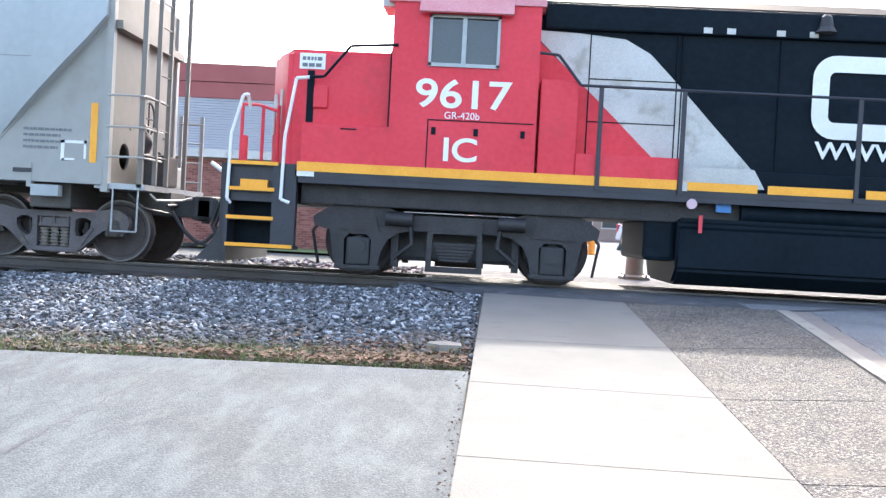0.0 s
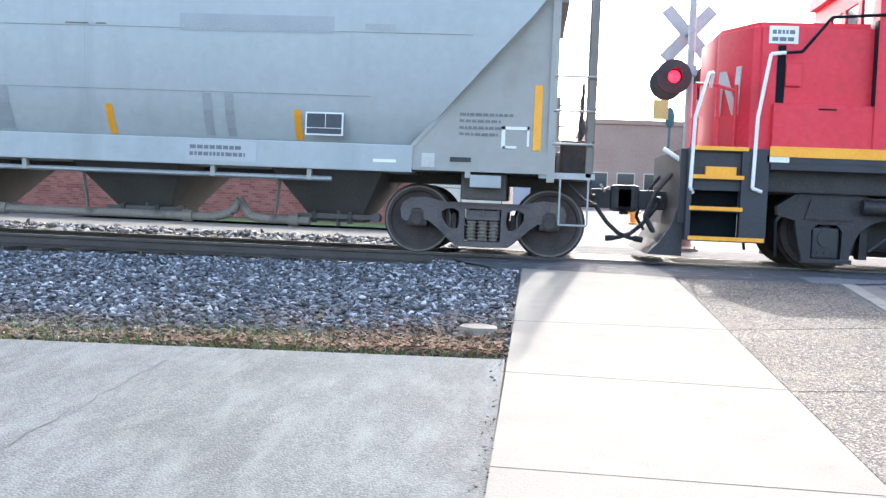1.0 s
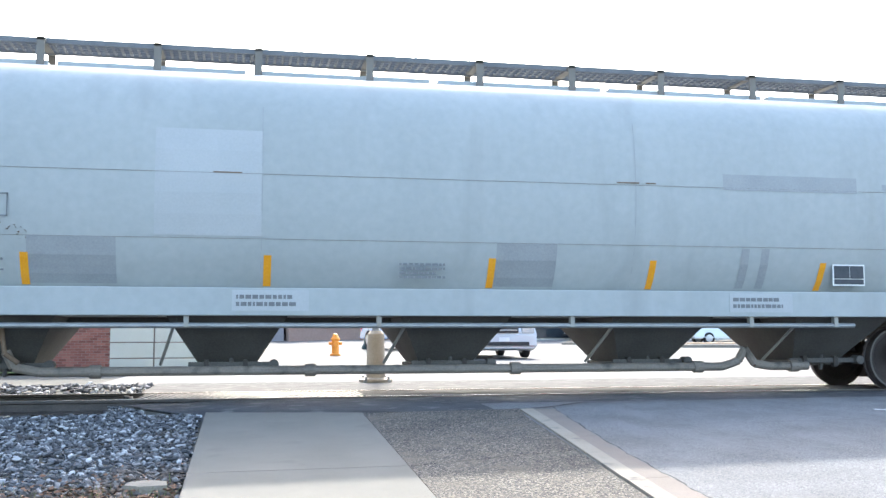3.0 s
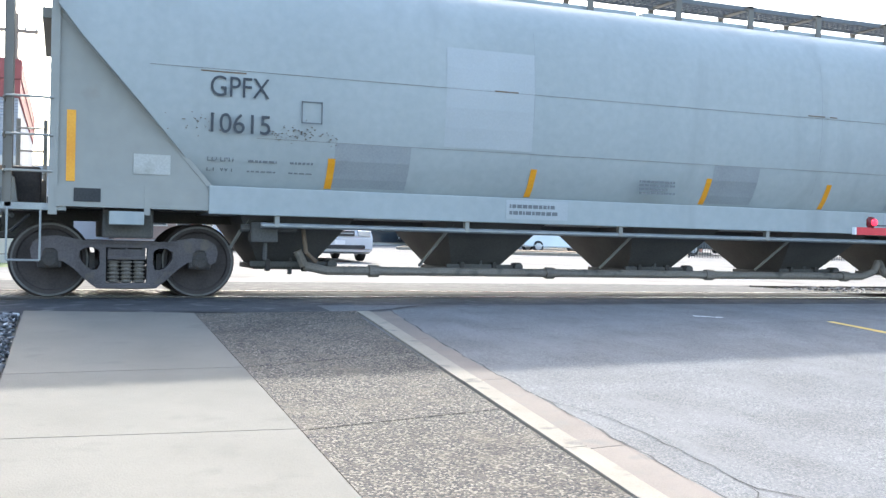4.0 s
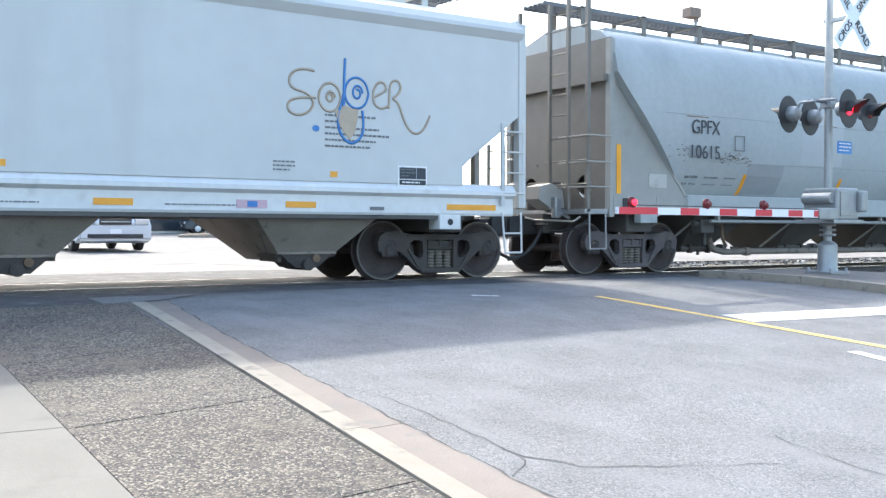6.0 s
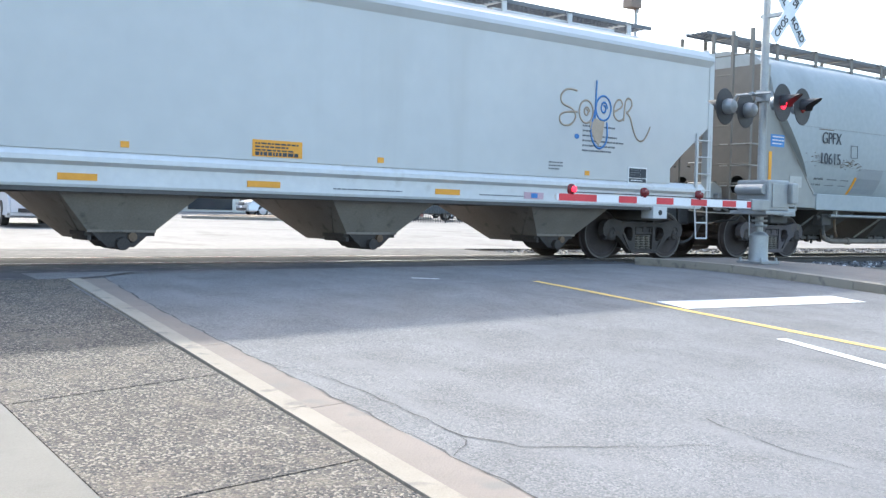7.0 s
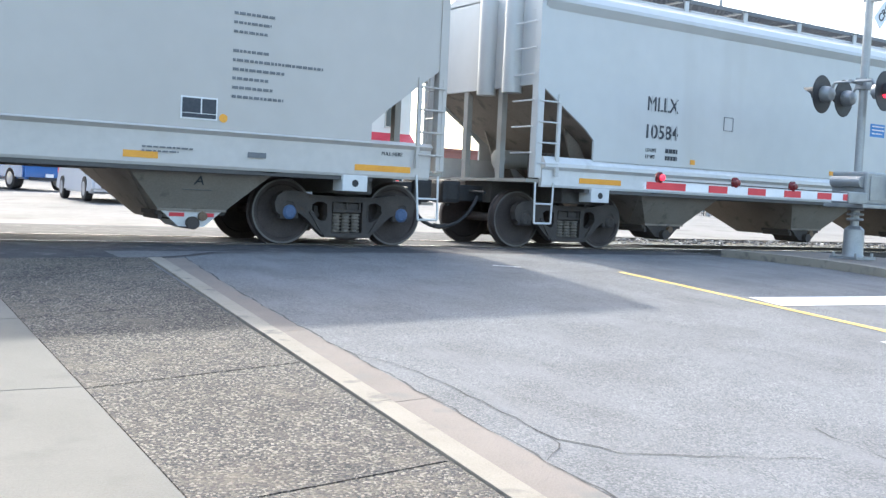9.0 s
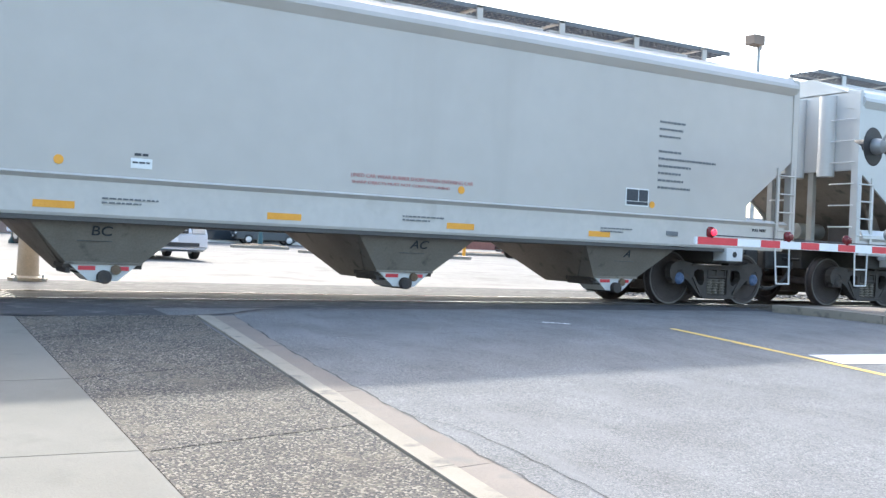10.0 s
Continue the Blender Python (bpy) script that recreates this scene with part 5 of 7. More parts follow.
    hatches(car, -8.0, 8.0, 5, 4.35, material)
    return car


M_BAYT = mat("dusty_tan_bay_panel", (0.235, 0.205, 0.175), (0.31, 0.275, 0.235), rough=0.7, big=2, bump=0.08, dirt=(0.13, 0.12, 0.105), dirt_at=0.66)
BAY2 = bay_mesh(1.98, 0.72, 0.99, 0.32, 1.40, 0.42, "hopper_bay", M_BAY)


def glyph_curve(car, pts, r, material, y, name="graffiti_stroke"):
    cu = bpy.data.curves.new(name, "CURVE")
    cu.dimensions, cu.bevel_depth, cu.resolution_u, cu.bevel_resolution = "3D", r, 8, 0
    sp = cu.splines.new("NURBS")
    sp.points.add(len(pts) - 1)
    for p, (x, z) in zip(sp.points, pts):
        p.co = (x, y, z, 1)
    sp.use_endpoint_u, sp.order_u = True, 3
    tmp = bpy.data.objects.new(name, cu)
    scene.collection.objects.link(tmp)
    me = bpy.data.meshes.new_from_object(tmp.evaluated_get(bpy.context.evaluated_depsgraph_get()))
    bpy.data.objects.remove(tmp)
    me.materials.clear()
    me.materials.append(material)
    for v in me.vertices:
        v.co.y = y + (v.co.y - y) * 0.15
    ob = new(name, me)
    ob.parent = car
    return ob


def common_tape(car, xs, mat_, z0=1.07, z1=1.155, w=0.46, y=-1.586):
    for x, ww in xs:
        plate(car, x, x + ww, z0, z1, y, mat_, "reflector")


def mllx_hopper():
    car = pale_hopper(M_CAR2, "pale grey flat-sided covered hopper with spray-painted graffiti", 2)
    y = -1.625
    letters("reporting_mark", "MLLX", 0.32, -7.0, y, 2.335, M_INK, car, fit=(0.70, 0.23))
    letters("car_number", "10584", 0.32, -7.0, y, 1.88, M_INK, car, fit=(0.72, 0.23), bold=0.004)
    for x in (-6.915, -6.74, -6.575, -6.36):
        plate(car, x, x + 0.016, 2.32, 2.58, y - 0.004, M_CAR2, "stencil_break")
    for x in (-6.86, -6.73, -6.58, -6.43, -6.33):
        plate(car, x, x + 0.014, 1.87, 2.12, y - 0.004, M_CAR2, "stencil_break")
    for z, a in ((1.66, "LD LMT"), (1.55, "LT WT")):
        letters("stencil_text", a, 0.085, -7.0, y, z, M_INK, car, squeeze=0.85)
    bars(car, -6.55, 1.73, (0.28, 0.28), 0.07, 0.12, y, M_INK)
    fr = bmesh.new()
    for a in ((-5.18, -4.94, 2.36, 2.372), (-5.18, -4.94, 2.13, 2.142), (-5.18, -5.168, 2.13, 2.372), (-4.952, -4.94, 2.13, 2.372)):
        box(fr, a[0], a[1], y - 0.003, y + 0.003, a[2], a[3])
    part("stencil_frame", fr, M_INKF, car)
    common_tape(car, ((-8.35, 0.88), (-5.75, 0.48), (-2.95, 0.48), (-0.45, 0.5), (2.72, 0.48), (5.25, 0.45), (7.86, 0.90)), M_YELLOW)
    plate(car, -0.40, 0.36, 1.41 + 0.08, 1.66 + 0.06, y, M_YELLOW, "notice_decal", "yellow notice decal with dark print")
    bars(car, -0.36, 1.68, (0.68, 0.5, 0.6), 0.022, 0.045, y - 0.005, M_INK)
    bars(car, -0.36, 1.555, (0.68,), 0.05, 0.1, y - 0.005, M_INK)
    for x in (-5.95, -2.2, 1.62, 5.9):
        plate(car, x, x + 0.11, 1.50, 1.58, y, M_YELLOW, "small_decal")
    plate(car, -4.1, -3.75, 1.055, 1.165, -1.586, M_PINK, "flag_sticker", "small pink and blue sticker")
    plate(car, -3.98, -3.86, 1.07, 1.15, -1.592, M_GRAFB, "sticker_field")
    plate(car, 4.55, 4.98, 1.055, 1.165, -1.586, M_PINK, "flag_sticker")
    plate(car, 4.70, 4.84, 1.07, 1.15, -1.592, M_GRAFB, "sticker_field")
    plate(car, 6.98, 7.48, 1.40, 1.70, y, M_WHITE, "data_panel_edge")
    for a in ((7.01, 7.29, 1.51, 1.675), (7.30, 7.455, 1.51, 1.675), (7.01, 7.455, 1.425, 1.495)):
        plate(car, *a, y - 0.006, M_INK, "data_panel", "dark data panel with white frame")
    bars(car, 7.04, 1.655, (0.2, 0.22, 0.12), 0.018, 0.045, y - 0.012, M_INKF)
    bars(car, 7.05, 1.47, (0.3,), 0.02, 0.05, y - 0.012, M_WHITE)
    bars(car, 5.05, 1.70, (0.34, 0.32, 0.24), 0.022, 0.055, y, M_INKF)
    bars(car, 5.82, 2.37, (0.82, 0.30, 0.85, 1.04, 0.80, 0.72), 0.028, 0.085, y, M_INKF)
    for x in (-6.6, 0.9, 3.6):
        bars(car, x, 1.10, (1.2,), 0.018, 0.05, -1.586, M_INKF)
    plate(car, 6.55, 6.78, 1.05, 1.10, -1.586, M_INKF, "stencil_line")
    # hand-sprayed tag: loops in tan and blue
    G = lambda pts, m, r=0.017: glyph_curve(car, pts, r, m, y - 0.004)
    def spiral(cx, cz, rx, rz, turns, m):
        n = int(12 * turns)
        G([(cx + rx * (1 - 0.62 * i / n) * math.cos(0.52 * i), cz + rz * (1 - 0.62 * i / n) * math.sin(0.52 * i)) for i in range(n + 1)], m)
    G([(5.66, 2.94), (5.45, 2.98), (5.27, 2.85), (5.30, 2.68), (5.56, 2.64), (5.67, 2.49), (5.52, 2.33), (5.31, 2.33), (5.24, 2.46), (5.36, 2.57), (5.68, 2.58)], M_GRAFT)
    loop = lambda cx, cz, rx, rz, m: G([(cx + rx * math.cos(0.45 * i), cz + rz * math.sin(0.45 * i)) for i in range(15)], m)
    loop(5.89, 2.60, 0.17, 0.20, M_GRAFT)
    spiral(5.90, 2.60, 0.075, 0.09, 1.4, M_GRAFT)
    G([(6.13, 3.16), (6.11, 2.81), (6.11, 2.49)], M_GRAFB, 0.02)
    loop(6.31, 2.69, 0.19, 0.22, M_GRAFB)
    spiral(6.32, 2.69, 0.09, 0.12, 1.4, M_GRAFB)
    G([(6.12, 2.69), (6.01, 2.38), (6.03, 2.12), (6.21, 1.95), (6.39, 2.06), (6.43, 2.26), (6.40, 2.45)], M_GRAFB, 0.02)
    G([(6.57, 2.64), (6.68, 2.70), (6.80, 2.77), (6.76, 2.87), (6.66, 2.88), (6.57, 2.75), (6.58, 2.55), (6.73, 2.48), (6.83, 2.55)], M_GRAFT)
    G([(6.83, 2.50), (6.84, 2.77), (6.87, 2.90), (6.99, 2.93), (7.05, 2.80), (6.94, 2.68), (6.88, 2.66), (7.00, 2.60), (7.08, 2.35), (7.22, 2.16), (7.42, 2.20), (7.53, 2.45)], M_GRAFT)
    part("paint_blot", prism(bmesh.new(), [(5.96, 2.44), (6.06, 2.43), (6.11, 2.51), (6.22, 2.47), (6.34, 2.46), (6.32, 2.31), (6.29, 2.15), (6.21, 2.03), (6.11, 2.13), (6.02, 2.27)], y - 0.006, y), M_GRAFT, car)
    part("paint_blot", prism(bmesh.new(), ring_pts(5.68, 2.16, 0.055, 0.045, 9), y - 0.006, y), M_GRAFB, car)
    return car


def third_hopper():
    car = pale_hopper(M_CAR3, "warm pale grey covered hopper with stencilled data lines", 3)
    y = -1.625
    common_tape(car, ((-8.35, 0.88), (-5.9, 0.45), (-3.15, 0.45), (-0.38, 0.46), (2.26, 0.45), (4.78, 0.42), (7.9, 0.88)), M_YELLOW)
    bars(car, 6.1, 2.97, (0.55, 0.5, 0.45), 0.034, 0.115, y, M_INKF)
    bars(car, 6.1, 2.50, (0.5, 1.25, 0.7, 0.5, 0.55, 0.7), 0.036, 0.115, y, M_INKF)
    letters("stencil_text", "LINED CAR WEAR RUBBER SHOES WHEN ENTERING CAR", 0.07, 0.74, y, 1.69, M_INKR, car, fit=(1.9, 0.052))
    letters("stencil_text", "SHARP OBJECTS MUST NOT CONTACT LINING", 0.07, 0.76, y, 1.595, M_INKR, car, fit=(1.5, 0.052))
    for x in (-2.9, 2.45, 6.0):
        part("small_decal", lathe(bmesh.new(), [(0.055, -0.003), (0.055, 0.003)], centre=(x, y, 1.62), axis="y", seg=14), M_YELLOW, car)
    plate(car, 5.45, 5.92, 1.58, 1.86, y, M_WHITE, "data_panel_edge")
    for a in ((5.47, 5.70, 1.66, 1.84), (5.72, 5.90, 1.66, 1.84), (5.47, 5.90, 1.60, 1.65)):
        plate(car, *a, y - 0.006, M_INK, "data_panel", "dark data panel with white frame")
    plate(car, -2.1, -1.85, 1.58, 1.70, y, M_WHITE, "label_plate")
    bars(car, -2.06, 1.76, (0.16,), 0.03, 0.1, y, M_INK)
    bars(car, -2.08, 1.66, (0.2,), 0.02, 0.1, y - 0.006, M_INK)
    for x in (-2.4, 1.55, 5.0):
        bars(car, x, 1.22, (0.65, 0.45), 0.02, 0.05, -1.602, M_INKF)
    for x in (6.35,):
        plate(car, x, x + 0.25, 1.15, 1.22, -1.602, M_INKF, "label_plate")
    letters("stencil_text", "PULL HERE", 0.07, 8.3, -1.602, 1.30, M_INK, car)
    for x, a in ((-2.47, "BC"), (1.85, "AC"), (5.75, "A")):
        letters("bay_letters", a, 0.2, x + 0.02, -1.255, 0.775, M_INK, car, rot=(127, 0, 0))
        letters("bay_stencil", "________", 0.10, x - 0.12, -1.215, 0.715, M_INKF, car, rot=(127, 0, 0))
    return car


def locomotive():
    car = tagged(new("diesel_locomotive"), "red, white and black diesel road-switcher locomotive", "locomotive", group="cars of the train")
    # deck and frame
    part("deck", B(-2.25, 13.2, -1.50, 1.50, 1.36, 1.44), M_NAVY, car)
    part("side_frame_beam", B(-2.2, 13.2, -1.24, 1.24, 0.99, 1.37, bevel=0.02), M_LTRUCK, car)
    part("deck_lip", B(-2.2, 13.2, -1.49, -1.44, 1.27, 1.37), M_NAVY, car)
    part("deck_stripe", B(-2.22, 2.98, -1.515, -1.495, 1.43, 1.56), M_ORANGE, car, "orange reflective deck edge stripe")
    for x in (2.98, 4.15, 5.45, 7.0, 8.6):
        part("deck_stripe", B(x + 0.05, x + (1.08 if x < 4 else 1.22), -1.515, -1.495, 1.43, 1.545), M_ORANGE, car)
    plate(car, -2.22, -1.98, 1.36, 1.43, -1.50, M_WHITE, "end_marker")
    plate(car, -1.45, -1.25, 1.34, 1.42, -1.47, M_PINK, "end_marker")
    # short nose, cab and long hood
    plan = [(-0.95, -1.36), (-2.42, -1.36), (-2.80, -0.62), (-2.80, 0.62), (-2.42, 1.36), (-0.95, 1.36)]
    bm = prism(bmesh.new(), plan, 1.44, 3.14, axis="z")
    bmesh.ops.bevel(bm, geom=[e for e in bm.edges if all(v.co.z > 3.1 for v in e.verts) or (abs(e.verts[0].co.z - e.verts[1].co.z) > 1 and e.verts[0].co.x < -2)], offset=0.07, segments=3, affect="EDGES")
    part("nose", bm, M_RED, car, "red low short hood with chamfered corners", smooth=30)
    part("nose_skirt", B(-2.2, -0.96, -1.47, 1.47, 1.44, 2.10, bevel=0.02), M_RED, car)
    # Black slit painted on for the shade in the red nose recess.
    part("nose_recess_shade", B(-2.16, -2.06, -1.372, -1.352, 2.12, 2.84), M_LBLACK, car)
    part("nose_equipment", B(-2.06, -1.86, -1.42, -1.36, 2.32, 2.62, bevel=0.02), M_RED, car)
    plate(car, -2.28, -1.92, 2.86, 3.08, -1.372, M_WHITE, "warning_plate", "white warning label plate")
    bars(car, -2.24, 3.03, (0.28, 0.28), 0.05, 0.09, -1.378, M_INKF)
    part("headlight_cap", lathe(bmesh.new(), [(0.09, 3.16), (0.11, 3.19), (0.08, 3.23)], centre=(-1.9, -0.7, 0), seg=14), M_BLACK, car)
    # cab walls with a real window opening on the near side
    def wall(*a):
        part("cab_wall", B(*a), M_RED, car, "red cab wall with white road number")
    for a in ((-0.98, 1.04, 1.44, 2.98), (-0.98, -0.47, 2.98, 3.64), (0.48, 1.04, 2.98, 3.64), (-0.98, 1.04, 3.64, 3.88)):
        wall(a[0], a[1], -1.50, -1.44, a[2], a[3])
    wall(-0.98, 1.04, 1.44, 1.50, 1.44, 3.88)
    wall(-0.98, -0.92, -1.44, 1.44, 1.44, 2.95)
    wall(-0.98, -0.92, -1.44, 1.44, 3.55, 3.88)
    for yy in (-1.44, -0.75, -0.06, 0.62, 1.3):
        part("windshield_post", B(-0.98, -0.92, yy, yy + 0.14, 2.95, 3.55), M_RED, car)
    wall(0.98, 1.04, -1.44, 1.44, 1.44, 3.88)
    part("cab_roof", prism(bmesh.new(), [(-1.54, 3.82), (-1.50, 3.92), (-1.2, 4.14), (-0.5, 4.24), (0.5, 4.24), (1.2, 4.14), (1.50, 3.92), (1.54, 3.82)], -1.06, 1.10, axis="x"), M_ROOFP, car, "faded pinkish cab roof")
    part("sunshade", prism(bmesh.new(), [(-1.50, 3.86), (-1.52, 3.88), (-1.68, 3.67), (-1.66, 3.655)], -0.62, 0.66, axis="x"), M_ROOFP, car)
    win = part("cab_window", B(-0.44, 0.45, -1.472, -1.460, 3.01, 3.61), M_GLASSD, car, "dark sliding cab window")
    for a in ((-0.48, -0.44, 2.96, 3.66), (0.45, 0.49, 2.96, 3.66), (-0.48, 0.49, 2.95, 3.0), (-0.48, 0.49, 3.62, 3.66), (-0.03, 0.03, 3.0, 3.62)):
        part("window_frame", B(a[0], a[1], -1.53, -1.45, a[2], a[3]), M_GALV, win)
    # White slab behind the glass, a bright glint built as a part.
    part("painted_seat_glint", B(-0.22, 0.02, -1.45, -1.44, 3.02, 3.10), M_WHITE, car)
    for yy in (-1.30, -0.61, 0.08, 0.76):
        part("windshield", B(-0.96, -0.94, yy, yy + 0.55, 2.95, 3.55), M_GLASSD, car)
    part("number_board", B(-1.16, -0.98, -1.42, -0.80, 3.76, 4.02, bevel=0.02), M_LWHITE, car, "pale number board housing")
    for z in (2.22, 1.52):
        part("panel_seam", B(-0.45, 1.0, -1.506, -1.498, z - 0.008, z + 0.008), M_LBLACK, car)
    part("panel_seam", B(-0.45, -0.435, -1.506, -1.498, 1.52, 2.22), M_LBLACK, car)
    for x in (-0.36, 0.22, 0.86):
        part("latch", B(x - 0.03, x + 0.03, -1.515, -1.50, 2.02, 2.12), M_LBLACK, car)
    part("panel_seam", B(-1.0, -0.985, -1.51, -1.40, 2.1, 3.15), M_LBLACK, car)
    letters("road_number", "9617", 0.56, -0.63, -1.504, 2.385, M_WHITE, car, fit=(1.32, 0.40), bold=0.008)
    letters("model_text", "GR-420b", 0.125, -0.22, -1.504, 2.245, M_WHITE, car, fit=(0.48, 0.095))
    letters("railroad_initials", "IC", 0.46, -0.21, -1.504, 1.66, M_WHITE, car, fit=(0.46, 0.33), bold=0.008)
    for x in (-1.65, -0.80):
        part("grab_slot", B(x, x + 0.22, -1.478, -1.468, 2.03, 2.05), M_LBLACK, car)
    part("cab_door_box", B(1.08, 1.60, -1.44, -1.0, 1.46, 2.86, bevel=0.02), M_RED, car)
    part("lower_skirt", B(1.60, 3.0, -1.47, -0.9, 1.44, 1.86, bevel=0.01), M_RED, car)
    # long hood: red, white and black blocks meet on slanted lines
    yh = -1.04
    hood = prism(bmesh.new(), [(-1.02, 1.44), (-1.02, 4.02), (-0.8, 4.16), (0.8, 4.16), (1.02, 4.02), (1.02, 1.44)], 1.04, 13.0, axis="x")
    part("long_hood", hood, M_LBLACK, car, "black long engine hood")
    part("hood_colour_block", prism(bmesh.new(), [(1.05, 3.44), (2.98, 1.66), (2.98, 1.45), (1.05, 1.45)], yh, yh + 0.03), M_RED, car, "red slanted colour block")
    part("hood_colour_block", prism(bmesh.new(), [(1.05, 3.60), (1.05, 3.46), (3.1, 1.50), (4.35, 1.50), (3.45, 2.45), (2.98, 2.95), (2.6, 3.33), (2.25, 3.52), (1.6, 3.58)], yh - 0.004, yh + 0.02), M_LWHITE, car, "weathered white slanted stripe")
    for x in (1.76, 2.98, 3.05, 4.4, 6.0, 7.6, 9.2):
        part("hood_door_seam", B(x - 0.008, x + 0.008, yh - 0.012, yh + 0.01, 1.8, 3.6), M_LBLACK, car)
    for z in (2.35, 2.95):
        part("hood_door_seam", B(1.76, 2.98, yh - 0.012, yh + 0.01, z - 0.007, z + 0.007), M_LBLACK, car)
    part("lower_duct", B(3.0, 9.5, -1.32, -1.0, 1.44, 1.74, bevel=0.02), M_LBLACK, car)
    part("lower_duct", prism(bmesh.new(), [(2.98, 1.50), (4.20, 1.50), (4.05, 1.76), (2.98, 1.76)], -1.33, -1.30), M_LWHITE, car)
    part("equipment_rack", B(1.1, 9.5, -1.12, 1.12, 3.62, 3.98, bevel=0.03), M_LBLACK, car)
    part("bell", lathe(bmesh.new(), [(0.03, 3.96), (0.07, 3.92), (0.10, 3.78), (0.15, 3.70), (0.02, 3.69)], centre=(4.95, -1.18, 0), seg=18), M_BLACK, car)
    for x in (3.3, 3.62, 4.3, 4.75):
        part("vent_slot", B(x, x + 0.12, -1.128, -1.12, 3.58 + 0.06, 3.66 + 0.06), M_LWHITE, car)
    # stylised mark: open rounded loop, without lettering
    def arc_pts(cx, cz, r, a0, a1, n=6):
        return [(cx + r * math.cos(radians(a0 + (a1 - a0) * i / n)), cz + r * math.sin(radians(a0 + (a1 - a0) * i / n))) for i in range(n + 1)]
    def loop(x0, x1, z0, z1, w):
        bm = bmesh.new()
        o = arc_pts(x0 + 0.32, z1 - 0.32, 0.32, 90, 180) + arc_pts(x0 + 0.32, z0 + 0.32, 0.32, 180, 270)
        i = arc_pts(x0 + 0.32, z1 - 0.32, 0.32 - w, 90, 180) + arc_pts(x0 + 0.32, z0 + 0.32, 0.32 - w, 180, 270)
        o = [(x1, z1)] + o + [(x1, z0)]
        i = [(x1, z1 - w)] + i + [(x1, z0 + w)]
        for y in (yh - 0.02,):
            vo = [bm.verts.new((a, y, b)) for a, b in o]
            vi = [bm.verts.new((a, y, b)) for a, b in i]
            for k in range(len(o) - 1):
                bm.faces.new((vo[k], vo[k + 1], vi[k + 1], vi[k]))
        return bm
    part("emblem", loop(4.85, 7.6, 2.26, 3.42, 0.23), M_WHITE, car, "white rounded loop emblem")
    letters("web_text", "WWW", 0.34, 4.92, yh - 0.012, 1.98, M_WHITE, car, fit=(1.25, 0.24), bold=0.006)
    em = prism(bmesh.new(), [(0.0, 0.0), (0.10, 0.0), (0.14, 0.42), (0.34, 0.0), (0.46, 0.0), (0.50, 0.62), (0.40, 0.62), (0.37, 0.22), (0.19, 0.58), (0.06, 0.58)], -0.008, 0.004)
    q = part("emblem", em, M_LWHITE, car, "white letter-like emblem on the nose", at=(-2.775, -0.685, 1.98))
    q.rotation_euler = (0, 0, math.atan2(-0.74, 0.38))
    # steps at the nose end
    st = part("step_well", B(-3.20, -2.26, -1.42, 1.42, 0.98, 1.50), M_NAVY, car, "dark stepped end platform")
    part("step_side", B(-2.55, -2.22, -1.50, -1.34, 0.34, 1.52), M_NAVY, car)
    part("step_side", B(-3.22, -3.16, -1.50, -1.0, 0.34, 1.50), M_NAVY, car)
    part("step_back", B(-3.2, -2.5, -1.08, -1.02, 0.34, 1.5), M_LBLACK, car)
    for z, c in ((0.36, 0.94), (0.74, 0.66), (1.14, 0.66), (1.50, 0.70)):
        tr = part("step_tread", B(-3.18, -3.18 + c, -1.48, -1.06, z - 0.03, z + 0.02), M_NAVY, car)
        part("step_edge", B(-3.18, -3.18 + c, -1.515, -1.475, z - 0.015, z + 0.035), M_ORANGE, tr, "yellow painted step edge")
    part("step_block", B(-3.0, -2.62, -1.51, -1.3, 1.17, 1.28), M_ORANGE, car)
    part("end_plate", B(-3.30, -3.20, -1.40, 1.40, 0.55, 1.50), M_BLACK, car)
    part("end_board", B(-3.14, -3.06, -1.12, -0.95, 1.5, 1.92), M_RED, car)
    for x in (-3.12, -2.82, -2.60):
        part("railing_post", rod(bmesh.new(), (x, -1.1, 1.5), (x, -1.1, 2.36), 0.025), M_RED, car)
    part("railing", tube(bmesh.new(), [(-3.12, -1.1, 2.36), (-2.9, -1.1, 2.36), (-2.60, -1.1, 2.28)], 0.022), M_RED, car)
    part("handrail", tube(bmesh.new(), [(-3.14, -1.46, 0.94), (-3.18, -1.50, 1.0), (-3.16, -1.50, 1.9), (-3.02, -1.48, 2.44), (-2.96, -1.46, 2.46), (-2.96, -1.3, 2.3)], 0.024, 8), M_WHITE, car, "white grab handrail")
    part("handrail", tube(bmesh.new(), [(-2.30, -1.52, 0.98), (-2.42, -1.54, 1.02), (-2.40, -1.54, 1.9), (-2.28, -1.54, 2.70), (-2.1, -1.54, 2.72)], 0.024, 8), M_WHITE, car, "white grab handrail")
    part("handrail", tube(bmesh.new(), [(-2.1, -1.54, 2.72), (-1.9, -1.53, 2.74), (-1.55, -1.50, 3.18), (-0.9, -1.52, 3.22)], 0.02, 8), M_LBLACK, car)
    part("hand_lever", rod(bmesh.new(), (-3.5, -1.2, 1.50), (-3.22, -1.25, 1.32), 0.03), M_WHITE, car)
    # running-board railing
    part("handrail", tube(bmesh.new(), [(1.04, -1.50, 3.2), (1.3, -1.50, 3.18), (1.62, -1.52, 2.78), (13.0, -1.52, 2.74)], 0.02, 8), M_NAVY, car)
    for x in (1.90, 3.02, 5.36, 7.6, 9.8, 12):
        part("railing_post", B(x - 0.03, x + 0.03, -1.54, -1.50, 1.38, 2.76), M_NAVY, car)
